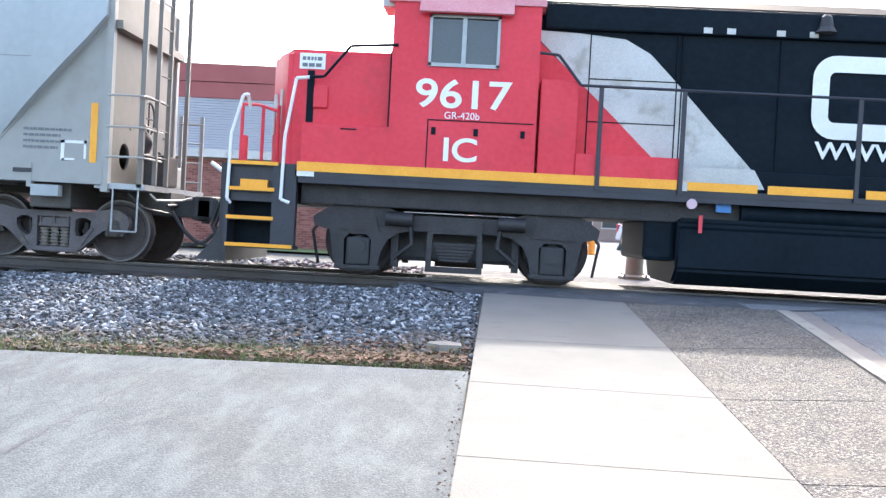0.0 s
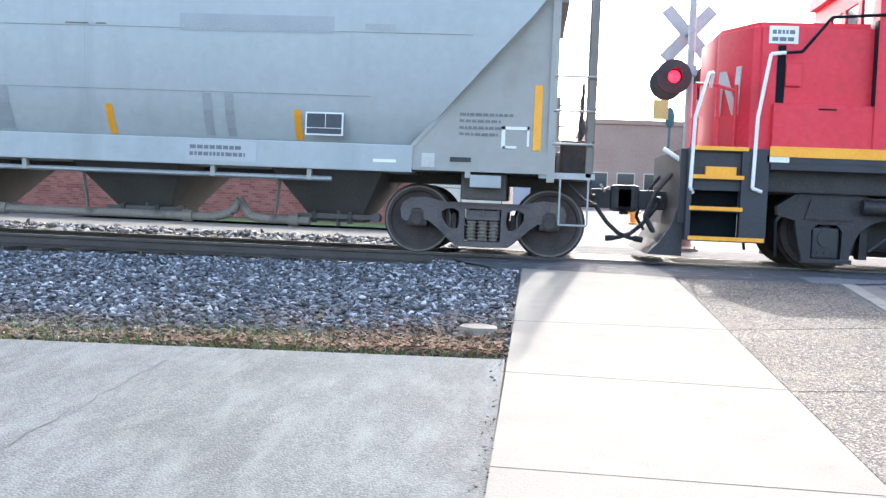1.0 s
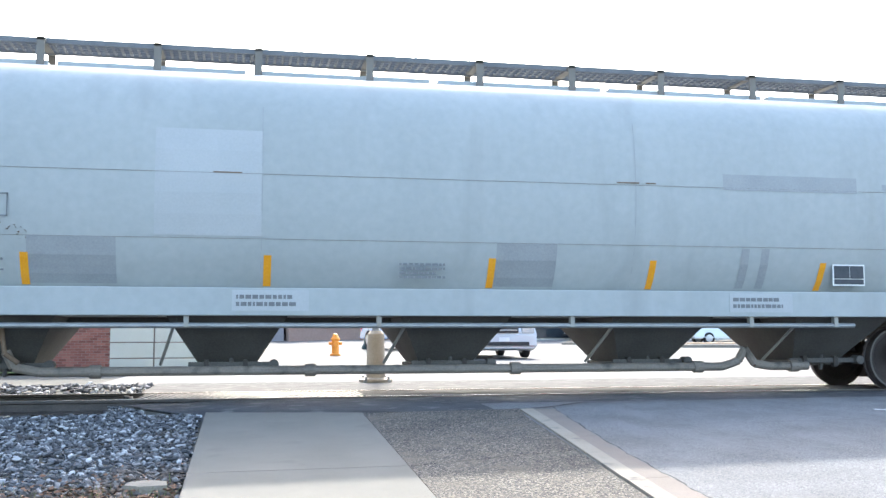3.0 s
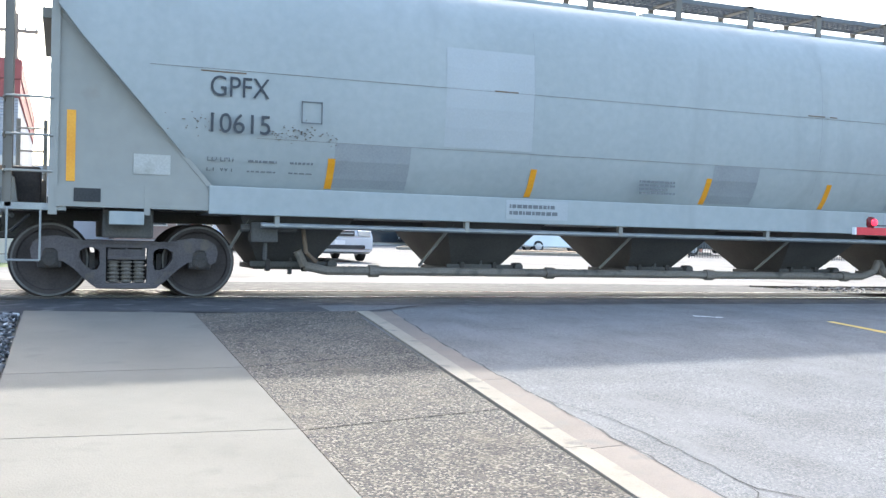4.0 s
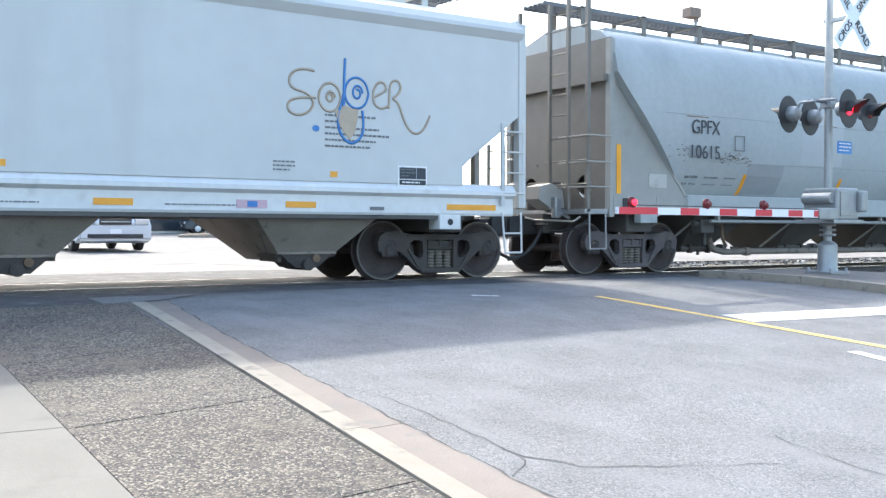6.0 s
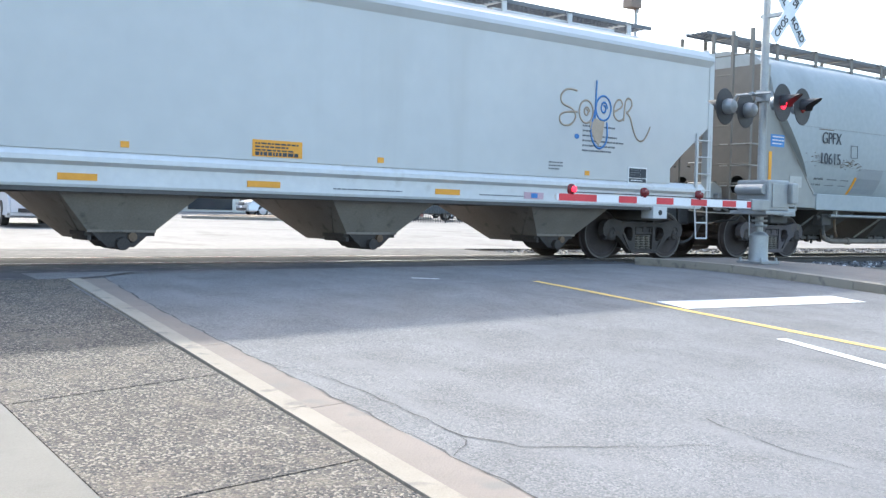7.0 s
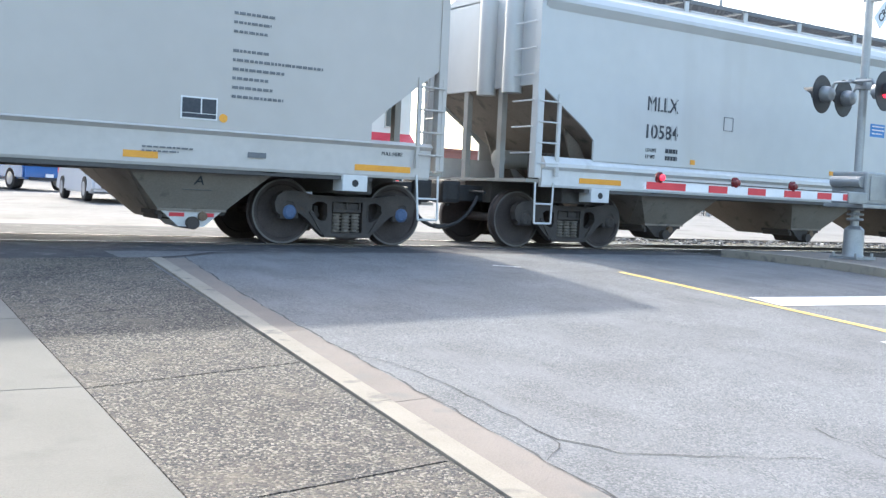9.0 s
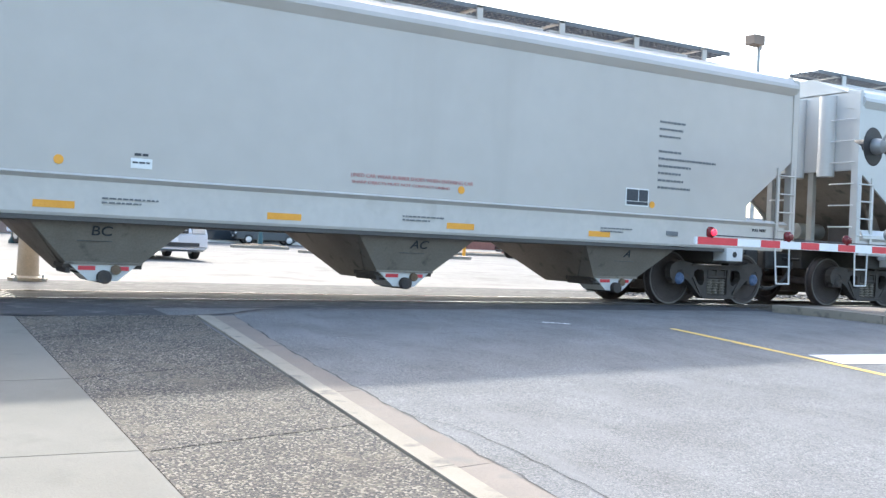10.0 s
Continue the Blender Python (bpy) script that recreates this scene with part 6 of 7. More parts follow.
    # plough, coupler
    part("plough", prism(bmesh.new(), [(-3.22, 0.12), (-3.66, 0.13), (-3.50, 0.30), (-3.36, 0.52), (-3.30, 0.74), (-3.22, 0.74)], -1.3, 1.3), M_BLACK, car, "black snow plough blade")
    coupler(car, -3.45, -1)
    for y in (-0.7, -0.5, 0.6):
        part("jumper_hose", tube(bmesh.new(), [(-3.3, y, 1.2), (-3.5, y, 0.95), (-3.62, y + 0.05, 0.6), (-3.5, y + 0.05, 0.4)], 0.025), M_BLACK, car)
    # trucks
    for xc in (0.0, 10.4):
        for sy in (-1, 1):
            y0, y1 = sorted((sy * 1.16, sy * 1.02))
            half = [(0.0, 0.90), (0.72, 0.90), (0.98, 1.0), (1.22, 1.04), (1.52, 1.04), (1.80, 0.97), (2.02, 0.82), (2.0, 0.70), (1.78, 0.64), (1.73, 0.34), (1.66, 0.10), (1.58, 0.08), (1.17, 0.08), (1.09, 0.12), (1.04, 0.36), (0.95, 0.54), (0.80, 0.64), (0.62, 0.68), (0.0, 0.68)]
            out = half + [(-x, z) for x, z in half[-2:0:-1]]
            gap = [(1.19, 0.14), (1.56, 0.14), (1.57, 0.52), (1.50, 0.60), (1.25, 0.60), (1.18, 0.52)]
            tk = part("truck_frame", pierced(bmesh.new(), out, [gap, [(-x, z) for x, z in gap]], y0, y1), M_LTRUCK, car, "grimy dark locomotive truck frame")
            tk.location = (xc, 0, 0)
            for s in (-1, 1):
                c = s * 1.372
                jb = box(bmesh.new(), c - 0.17, c + 0.17, *sorted((sy * 0.98, sy * 1.12)), 0.16, 0.56, bevel=0.03)
                rod(jb, (c, sy * 1.12, 0.42), (c, sy * 1.15, 0.42), 0.11, 16)
                for k in (-0.09, 0.0, 0.09):
                    rod(jb, (c + k, sy * 1.12, 0.24), (c + k, sy * 1.14, 0.24), 0.02, 8)
                part("journal_box", jb, M_BLACK, tk)
                part("pedestal_tie", B(c - 0.32, c + 0.32, *sorted((sy * 1.04, sy * 1.19)), 0.10, 0.16, bevel=0.01), M_LTRUCK, tk)
                part("pedestal_cap", prism(bmesh.new(), [(c - 0.30, 0.66), (c + 0.30, 0.66), (c + 0.22, 0.92), (c - 0.22, 0.92)], *sorted((sy * 1.16, sy * 1.19))), M_LTRUCK, tk)
                part("brake_cylinder", rod(bmesh.new(), (s * 0.60, sy * 1.24, 0.84), (s * 0.98, sy * 1.24, 0.84), 0.10, 14), M_LTRUCK, tk, smooth=40)
                part("brake_lever", tube(bmesh.new(), [(s * 0.64, sy * 1.22, 0.86), (s * 0.60, sy * 1.22, 0.5), (s * 0.86, sy * 1.2, 0.28)], 0.03), M_LTRUCK, tk)
                part("brake_shoe", B(s * 0.86 - 0.05, s * 0.86 + 0.05, *sorted((sy * 0.80, sy * 1.0)), 0.16, 0.66), M_LTRUCK, tk)
                part("sand_pipe", tube(bmesh.new(), [(s * 1.75, sy * 1.15, 0.95), (s * 2.02, sy * 1.12, 0.62), (s * 1.96, sy * 0.95, 0.16)], 0.022), M_LTRUCK, tk)
            hang = [(-0.40, 0.12), (0.40, 0.12), (0.38, 0.86), (-0.38, 0.86)]
            part("spring_hanger", pierced(bmesh.new(), hang, [[(-0.32, 0.20), (0.32, 0.20), (0.31, 0.66), (-0.31, 0.66)]], *sorted((sy * 1.16, sy * 1.22))), M_LTRUCK, tk)
            for k in range(6):
                w = 0.31 - 0.022 * k
                part("spring_leaf", B(-w, w, *sorted((sy * 1.06, sy * 1.16)), 0.50 - k * 0.045, 0.535 - k * 0.045), M_LTRUCK, tk)
        for s in (-1, 1):
            wheelset(car, xc + s * 1.372, 0.508, ME_LWHEEL, M_BLACK)
        part("traction_motor", B(xc - 1.1, xc + 1.1, -0.65, 0.65, 0.25, 0.95, bevel=0.06), M_BLACK, car)
    # fuel tank and underframe
    tank = [(-1.32, 0.95), (-1.36, 1.02), (-1.36, 1.05), (1.36, 1.05), (1.36, 0.98), (1.32, 0.4), (1.05, 0.13), (-1.05, 0.13), (-1.34, 0.34)]
    bm = prism(bmesh.new(), tank, 3.05, 8.2, axis="x")
    bmesh.ops.bevel(bm, geom=list(bm.edges), offset=0.04, segments=2, affect="EDGES")
    part("fuel_tank", bm, M_LBLACK, car, "black fuel tank under the deck", smooth=30)
    part("air_tank", rod(bmesh.new(), (3.9, -1.25, 1.16), (9.0, -1.25, 1.16), 0.13, 18), M_LBLACK, car, smooth=40)
    part("tank_end", B(2.62, 3.05, -1.2, 1.2, 0.45, 1.05, bevel=0.06), M_LBLACK, car)
    part("fuel_cutoff", lathe(bmesh.new(), [(0.02, 0), (0.07, 0), (0.07, 0.06)], centre=(3.2, -1.50, 1.25), axis="y", seg=14), M_PINK, car)
    part("cutoff_lever", B(3.31, 3.36, -1.48, -1.44, 0.86, 1.1), M_TAPER, car)
    part("fuel_gauge", B(3.05, 3.12, -1.52, -1.49, 1.42, 1.54), M_LWHITE, car)
    part("sight_glass", B(3.55, 3.75, -1.4, -1.36, 1.16, 1.32), M_GRAFB, car)
    return car


loco = locomotive()
hop1 = grey_hopper()
hop2 = mllx_hopper()
hop3 = third_hopper()
CARS = [(loco, -0.72), (hop1, -14.316), (hop2, -34.256), (hop3, -54.50)]


# ---- crossing signals ----
M_SLEEVE = mat("tan_mast_paint", (0.28, 0.23, 0.17), (0.36, 0.30, 0.23), rough=0.6, big=4, bump=0.1)
def signal_lamp(sig, x, y, z, face, lit):
    """face: -1 looks towards the near street, +1 away."""
    bgd = part("lamp_backing", lathe(bmesh.new(), [(0.29, -0.008), (0.30, 0.0), (0.29, 0.008)], centre=(x, y, z), axis="y", seg=28), M_BLACK, sig, "round black lamp backing", smooth=30)
    body = [(0.12, 0.0), (0.13, 0.06), (0.11, 0.16), (0.05, 0.2)]
    part("lamp_housing", lathe(bmesh.new(), [(r, -face * h) for r, h in body], centre=(x, y, z), axis="y", seg=18), M_GALV, bgd, smooth=40)
    part("lens", lathe(bmesh.new(), [(0.105, face * 0.012), (0.09, face * 0.03), (0.02, face * 0.04)], centre=(x, y, z), axis="y", seg=20), M_LAMPR if lit else M_LENS, bgd, "lit red lens" if lit else "dark red lens", smooth=40)
    hood = bmesh.new()
    n, prev = 14, None
    for i in range(n + 1):
        a = radians(-30 + 240 * i / n)
        c, s = math.cos(a) * 0.125, math.sin(a) * 0.125
        p0 = hood.verts.new((x + c, y + face * 0.01, z + s))
        p1 = hood.verts.new((x + c * 0.98, y + face * (0.12 + 0.2 * max(0, math.sin(a))), z + s * 0.98))
        if prev:
            hood.faces.new((prev[0], prev[1], p1, p0))
        prev = (p0, p1)
    part("lamp_hood", hood, M_BLACK, bgd)


def crossbuck(sig, x, y, z, face):
    for k, word in ((1, "RAILROAD"), (-1, "CROSSING")):
        bm = B(-0.61, 0.61, -0.006 - 0.006 * (k < 0), 0.006 - 0.006 * (k < 0), -0.115, 0.115)
        for v in bm.verts:
            a = radians(-48 * k)
            v.co = Vector((v.co.x * math.cos(a) - v.co.z * math.sin(a), v.co.y, v.co.x * math.sin(a) + v.co.z * math.cos(a)))
        bl = part("crossbuck_blade", bm, M_SIGNW if face < 0 else M_GALV, sig, "white reflective blade with black words" if face < 0 else "bare metal back of a sign blade")
        bl.location = (x, y, z)
        if face < 0:
            if word == "RAILROAD":
                pieces = [("RAIL", -0.33), ("ROAD", 0.33)]
            else:
                pieces = [("CROS", -0.33), ("SING", 0.33)]
            for w, o in pieces:
                a = radians(-48 * k)
                t = letters("sign_word", w, 0.165, o * math.cos(a), -0.018, o * math.sin(a), M_BLACK, bl, rot=(90, 48 * k, 0), align="CENTER")
                t.location = (o * math.cos(a) + 0.057 * math.sin(a), -0.018, o * math.sin(a) - 0.057 * math.cos(a))


def crossing_signal(x, y, z0, face, height, lamp_z, buck_z, lit, label, turn=0.0):
    s = tagged(new("crossing_signal"), label, "railway signal", group="crossing signals")
    s.location = (x, y, z0)
    part("mast", rod(bmesh.new(), (0, 0, 0.3), (0, 0, height), 0.065, 16), M_GALV, s, smooth=40)
    part("mast_cap", lathe(bmesh.new(), [(0.07, height), (0.075, height + 0.02), (0.02, height + 0.07)], seg=14), M_GALV, s)
    bm = bmesh.new()
    box(bm, -0.24, 0.24, -0.24, 0.24, 0.0, 0.04)
    lathe(bm, [(0.17, 0.04), (0.155, 0.08), (0.15, 0.46), (0.11, 0.50), (0.08, 0.52)], seg=20)
    for a in (-1, 1):
        for b in (-1, 1):
            rod(bm, (a * 0.2, b * 0.2, 0.04), (a * 0.2, b * 0.2, 0.10), 0.022)
    part("mast_base", bm, M_GALV, s, "bolted galvanised mast base", smooth=35)
    bm = bmesh.new()
    rod(bm, (-0.44, 0, lamp_z + 0.17), (0.44, 0, lamp_z + 0.17), 0.03, 10)
    for fy in (-1, 1):
        for k in (-0.34, 0.34):
            tube(bm, [(k, 0, lamp_z + 0.17), (k, fy * 0.3, lamp_z + 0.17), (k, fy * 0.38, lamp_z)], 0.022, 8)
    box(bm, -0.1, 0.1, -0.09, 0.09, lamp_z + 0.08, lamp_z + 0.26)
    part("lamp_arm", bm, M_GALV, s)
    for fy in (-1, 1):
        for k in (-0.34, 0.34):
            signal_lamp(s, k, fy * 0.50, lamp_z, fy, (k < 0) == lit)
    for q in s.children:
        if q.name.startswith(("lamp_arm", "lamp_backing")):
            q.rotation_euler = (0, 0, radians(turn))
    crossbuck(s, 0, face * 0.42, buck_z, face)
    part("buck_bracket", B(-0.05, 0.05, *sorted((-face * 0.08, face * 0.41)), buck_z - 0.03, buck_z + 0.03), M_GALV, s)
    return s


near_signal = crossing_signal(13.98, 10.02, gz(14, 10) + 0.10, -1, 4.62, 2.56, 4.02, True, "galvanised crossing signal mast with crossbuck and red flashers", turn=8.0)
sg = near_signal
bl_ = part("notice_sign", B(0.10, 0.46, -0.10, -0.09, 1.92, 2.12), M_SIGNB, sg, "small blue notice sign")
bars(bl_, 0.13, 2.09, (0.3, 0.3, 0.26), 0.018, 0.055, -0.106, M_WHITE)
mech = part("gate_mechanism", B(-0.22, 0.34, -0.02 - 0.30, 0.30, 0.86, 1.36, bevel=0.03), M_GALV, sg, "galvanised gate motor box")
part("mechanism_door", B(-0.14, 0.26, -0.335, -0.318, 0.92, 1.30, bevel=0.006), M_GALV, mech)
part("mechanism_shelf", B(-0.34, 0.42, -0.36, 0.34, 0.80, 0.86, bevel=0.01), M_GALV, mech)
part("counterweight", B(0.28, 0.44, -0.42, -0.20, 0.98, 1.32, bevel=0.03), M_GALV, mech)
part("crank", rod(bmesh.new(), (-0.25, -0.26, 1.2), (-0.25, 0.26, 1.2), 0.085, 16), M_GALV, mech)
for z in (0.60, 0.68, 0.76):
    part("clamp_ring", lathe(bmesh.new(), [(0.12, z), (0.13, z + 0.02), (0.12, z + 0.04)], seg=18), M_GALV, sg)
gate = tagged(new("crossing_gate_arm"), "lowered red and white striped gate arm", "barrier", group="gate arms")
gate.location = (0, 9.72, 1.03)
part("arm", prism(bmesh.new(), [(9.15, -0.045), (13.55, -0.06), (13.55, 0.06), (9.15, 0.045)], -0.02, 0.02), M_TAPEW, gate, "white slender gate arm")
for a, b in ((9.18, 9.88), (10.32, 10.68), (11.10, 11.46), (11.86, 12.22), (12.60, 12.92), (13.2, 13.45)):
    part("stripe", B(a, b, -0.026, -0.018, -0.047, 0.047), M_TAPER, gate, "red reflective stripe")
part("lamp_cable", rod(bmesh.new(), (9.4, 0, 0.075), (13.4, 0, 0.07), 0.008, 6), M_BLACK, gate)
for x, on in ((9.42, True), (10.85, False), (12.05, False)):
    lm = part("gate_lamp", lathe(bmesh.new(), [(0.03, 0.04), (0.055, 0.07), (0.055, 0.15), (0.03, 0.18)], centre=(x, 0, 0), seg=14), M_LENS, gate, smooth=40)
    part("lens", lathe(bmesh.new(), [(0.042, -0.05), (0.04, -0.07), (0.01, -0.078)], centre=(x, 0, 0.11), axis="y", seg=14), M_LAMPR if on else M_LENS, lm)
part("arm_bracket", B(13.3, 13.75, -0.05, 0.12, -0.09, 0.09, bevel=0.02), M_GALV, gate)

far_signal = crossing_signal(2.45, 17.6, 0.0, 1, 4.4, 2.98, 3.85, True, "crossing signal mast beyond the tracks with red flashers")
part("mast_sleeve", lathe(bmesh.new(), [(0.30, 0.0), (0.30, 0.05), (0.17, 0.08), (0.15, 0.85), (0.10, 0.9)], seg=20), M_SLEEVE, far_signal, "tan painted mast sleeve", smooth=40)
part("speed_sign", B(-0.62, -0.36, -0.14, -0.12, 2.28, 2.62), M_SIGNG, far_signal, "yellow-green warning sign")


# ---- brick building behind the tracks ----
def brick_building():
    b = tagged(new("brick_building"), "low red brick building with red metal fascia and grey siding", "building")
    x0, x1, y0, y1 = -48.0, -1.15, 31.5, 48.0
    part("wall", B(x0, x1, y0, y1, -0.6, 2.72), M_MORTAR, b)
    # brick courses as raised rows
    bm = bmesh.new()
    r = random.Random(2)
    z = -0.3
    row = 0
    vs, fs = [], []
    def add(a, c, z0, z1, y):
        k = len(vs)
        vs.extend(((a, y, z0), (c, y, z0), (c, y, z1), (a, y, z1), (a, y + 0.03, z0), (c, y + 0.03, z0), (c, y + 0.03, z1), (a, y + 0.03, z1)))
        fs.extend(((k, k + 1, k + 2, k + 3), (k, k + 4, k + 5, k + 1), (k + 3, k + 2, k + 6, k + 7), (k + 1, k + 5, k + 6, k + 2), (k, k + 3, k + 7, k + 4)))
    while z < 2.6:
        x = -26.0 + (0.11 if row % 2 else 0)
        while x < -3.85:
            add(x, x + 0.205, z, z + 0.065, y0 - 0.012 - r.uniform(0, 0.004))
            x += 0.22
        z += 0.078
        row += 1
    me = bpy.data.meshes.new("brickwork")
    me.from_pydata(vs, [], fs)
    me.materials.append(M_BRICKI)
    q = new("brickwork", me)
    q.parent = b
    tagged(q, "red-brown running bond brickwork", kind="stuff")
    for i in range(6):
        for j in range(2):
            xx = -3.75 + j * 1.30
            part("garage_panel", B(xx, xx + 1.26, y0 - 0.05, y0 - 0.005, -0.3 + i * 0.48, 0.15 + i * 0.48, bevel=0.01), M_CREAM, b, "cream sectional garage door panel")
    part("band", B(x0, x1 + 0.1, y0 - 0.35, y0, 2.72, 2.98), M_LWHITE, b, "white painted canopy edge")
    part("siding_back", B(x0, x1, y0 + 0.1, y1, 2.98, 4.70), M_SIDE, b)
    for i in range(20):
        part("siding_board", prism(bmesh.new(), [(y0 + 0.09, 2.98 + i * 0.086), (y0 + 0.05, 2.985 + i * 0.086), (y0 + 0.08, 3.06 + i * 0.086), (y0 + 0.09, 3.06 + i * 0.086)], x0, x1, axis="x"), M_SIDE, b)
    part("fascia", B(x0, x1 + 0.05, y0 + 0.02, y1, 4.70, 5.22), M_DKRED, b, "dull red metal fascia")
    part("fascia", B(x0, x1 + 0.08, y0 - 0.02, y1, 5.24, 5.80), M_DKRED, b)
    part("roof", B(x0, x1, y0 + 0.2, y1, 5.80, 5.86), M_TANB, b)
    return b


M_BRICKI = mat("mixed_red_brown_brick", (0.23, 0.09, 0.07), (0.32, 0.14, 0.11), rough=0.9, big=3, fine=40, bump=0.3)
ti_ = M_BRICKI.node_tree
gi_, ri_ = ti_.nodes.new("ShaderNodeNewGeometry"), ti_.nodes.new("ShaderNodeValToRGB")
ri_.color_ramp.elements[0].color, ri_.color_ramp.elements[1].color = (0.19, 0.07, 0.055, 1), (0.36, 0.15, 0.12, 1)
ti_.links.new(gi_.outputs["Random Per Island"], ri_.inputs["Fac"])
ti_.links.new(ri_.outputs["Color"], ti_.nodes["Principled BSDF"].inputs["Base Color"])
brick_building()


def windowed_block(name, label, x0, x1, y0, y1, zt, wall, storeys, cols, z_first, sill_h, win_h, win_w):
    b = tagged(new(name), label, "building")
    part("wall", B(x0, x1, y0, y1, -0.5, zt), wall, b)
    part("parapet", B(x0 - 0.15, x1 + 0.15, y0 - 0.15, y1, zt, zt + 0.35, bevel=0.03), wall, b)
    for s in range(storeys):
        for c in range(cols):
            xc = x0 + (x1 - x0) * (c + 0.5) / cols
            z = z_first + s * sill_h
            w = part("window", B(xc - win_w / 2, xc + win_w / 2, y0 - 0.04, y0 + 0.02, z, z + win_h), M_GLASSD, b)
            for a in ((xc - win_w / 2 - 0.06, xc - win_w / 2, z, z + win_h), (xc + win_w / 2, xc + win_w / 2 + 0.06, z, z + win_h), (xc - win_w / 2 - 0.06, xc + win_w / 2 + 0.06, z + win_h, z + win_h + 0.08), (xc - win_w / 2 - 0.1, xc + win_w / 2 + 0.1, z - 0.1, z)):
                part("window_frame", B(a[0], a[1], y0 - 0.09, y0 + 0.02, a[2], a[3]), M_CREAM, w)
    return b


windowed_block("office_building", "three-storey tan brick building with dark windows", 13.5, 15.2, 69, 90, 11.2, M_TANB, 3, 2, 1.6, 3.0, 1.9, 0.8)
windowed_block("shop_building", "low red-brown brick shop row across the street", 3.6, 13.4, 74, 92, 6.8, M_SHOP, 1, 5, 1.6, 3, 1.6, 1.2)
windowed_block("pale_office", "low pale blue-grey building across the street", -14, 3.4, 78, 92, 5.4, M_SIDE, 1, 7, 2.2, 3, 1.3, 1.3)
store = windowed_block("corner_store", "cream store with red fascia and red awning", 15.3, 40, 68, 90, 9.8, M_WALLW, 1, 7, 5.9, 3, 1.5, 1.0)
part("fascia", B(15.2, 40.2, 67.7, 90, 9.85, 11.3), M_DKRED, store, "red fascia board")
part("awning", prism(bmesh.new(), [(68, 5.4), (68, 5.0), (66.2, 3.7), (66.2, 3.95)], 15.2, 40, axis="x"), M_TAPER, store, "red sloped awning")
for i in range(6):
    part("shop_window", B(16 + i * 4, 19.4 + i * 4, 67.93, 68.02, 0.7, 3.2), M_GLASSD, store)
windowed_block("long_brick_building", "long low red brick building behind the car park", 44, 120, 96, 112, 5.8, M_BRICK, 1, 16, 2.4, 3, 1.6, 1.4)
windowed_block("shed", "pale corrugated shed beyond the fence", 58, 74, 62, 72, 4.2, M_SIDE, 1, 3, 1.6, 3, 1.0, 1.0)


# ---- vehicles ----
def vehicle(kind, label, paint, x, y, heading, length, width, height, prof, glass, group):
    """prof: side outline (u along, z), front at +u."""
    v = tagged(new(kind), label, "car" if kind != "pickup_truck" else "truck", group=group)
    v.location, v.rotation_euler = (x, y, gz(x, y)), (0, 0, radians(heading))
    bm = prism(bmesh.new(), prof, -width / 2, width / 2)
    for q in bm.verts:
        if q.co.z > height * 0.62:
            q.co.y *= 0.86
    bmesh.ops.bevel(bm, geom=list(bm.edges), offset=0.06, segments=2, affect="EDGES")
    body = part("body", bm, paint, v, smooth=35)
    for poly in glass:
        for s in (-1, 1):
            yy = s * (width / 2 * 0.93)
            g = prism(bmesh.new(), poly, yy - 0.03, yy + 0.03)
            for q in g.verts:
                q.co.y = s * (width / 2 * (0.985 - 0.12 * max(0, (q.co.z - height * 0.55) / (height * 0.45)))) + (0.012 * s)
            part("side_window", g, M_GLASSD, v)
    return v, body


def finish_vehicle(v, length, width, height, zw, hood_z, glass_front, wheel_x, r=0.34):
    for s in (-1, 1):
        for u in wheel_x:
            w = part("wheel", lathe(bmesh.new(), [(0.02, -0.1), (r * 0.6, -0.11), (r * 0.96, -0.10), (r, -0.05), (r, 0.07), (r * 0.9, 0.1), (0.02, 0.08)], centre=(u, s * (width / 2 - 0.1), r), axis="y", seg=24), M_TYRE, v, smooth=40)
            part("rim", lathe(bmesh.new(), [(0.02, -0.125), (r * 0.6, -0.115), (r * 0.62, 0.115), (0.02, 0.125)], centre=(u, s * (width / 2 - 0.1), r), axis="y", seg=16), M_CARS, w)
    f = length / 2
    part("windscreen", prism(bmesh.new(), glass_front, -width / 2 * 0.80, width / 2 * 0.80), M_GLASSD, v)
    part("grille", B(f - 0.02, f + 0.03, -width * 0.22, width * 0.22, hood_z - 0.20, hood_z - 0.04, bevel=0.02), M_BLACK, v)
    part("grille_bar", B(f + 0.02, f + 0.036, -width * 0.20, width * 0.20, hood_z - 0.13, hood_z - 0.105), M_CARS, v)
    part("lower_grille", B(f - 0.02, f + 0.035, -width * 0.38, width * 0.38, 0.36, 0.47, bevel=0.02), M_BLACK, v)
    for s in (-1, 1):
        part("headlight", B(f - 0.14, f + 0.02, *sorted((s * width * 0.27, s * width * 0.46)), hood_z - 0.20, hood_z - 0.04, bevel=0.02), M_CARS, v)
        part("tail_light", B(-f - 0.02, -f + 0.08, *sorted((s * width * 0.36, s * width * 0.47)), 0.75, 1.15, bevel=0.02), M_TAPER, v)
        part("mirror", B(0.55 * f - 0.2, 0.55 * f - 0.05, *sorted((s * width / 2, s * (width / 2 + 0.2))), 1.02, 1.18, bevel=0.02), M_BLACK, v)
    part("licence_plate", B(f + 0.02, f + 0.04, -0.15, 0.15, 0.48, 0.60), M_TAPEW, v)


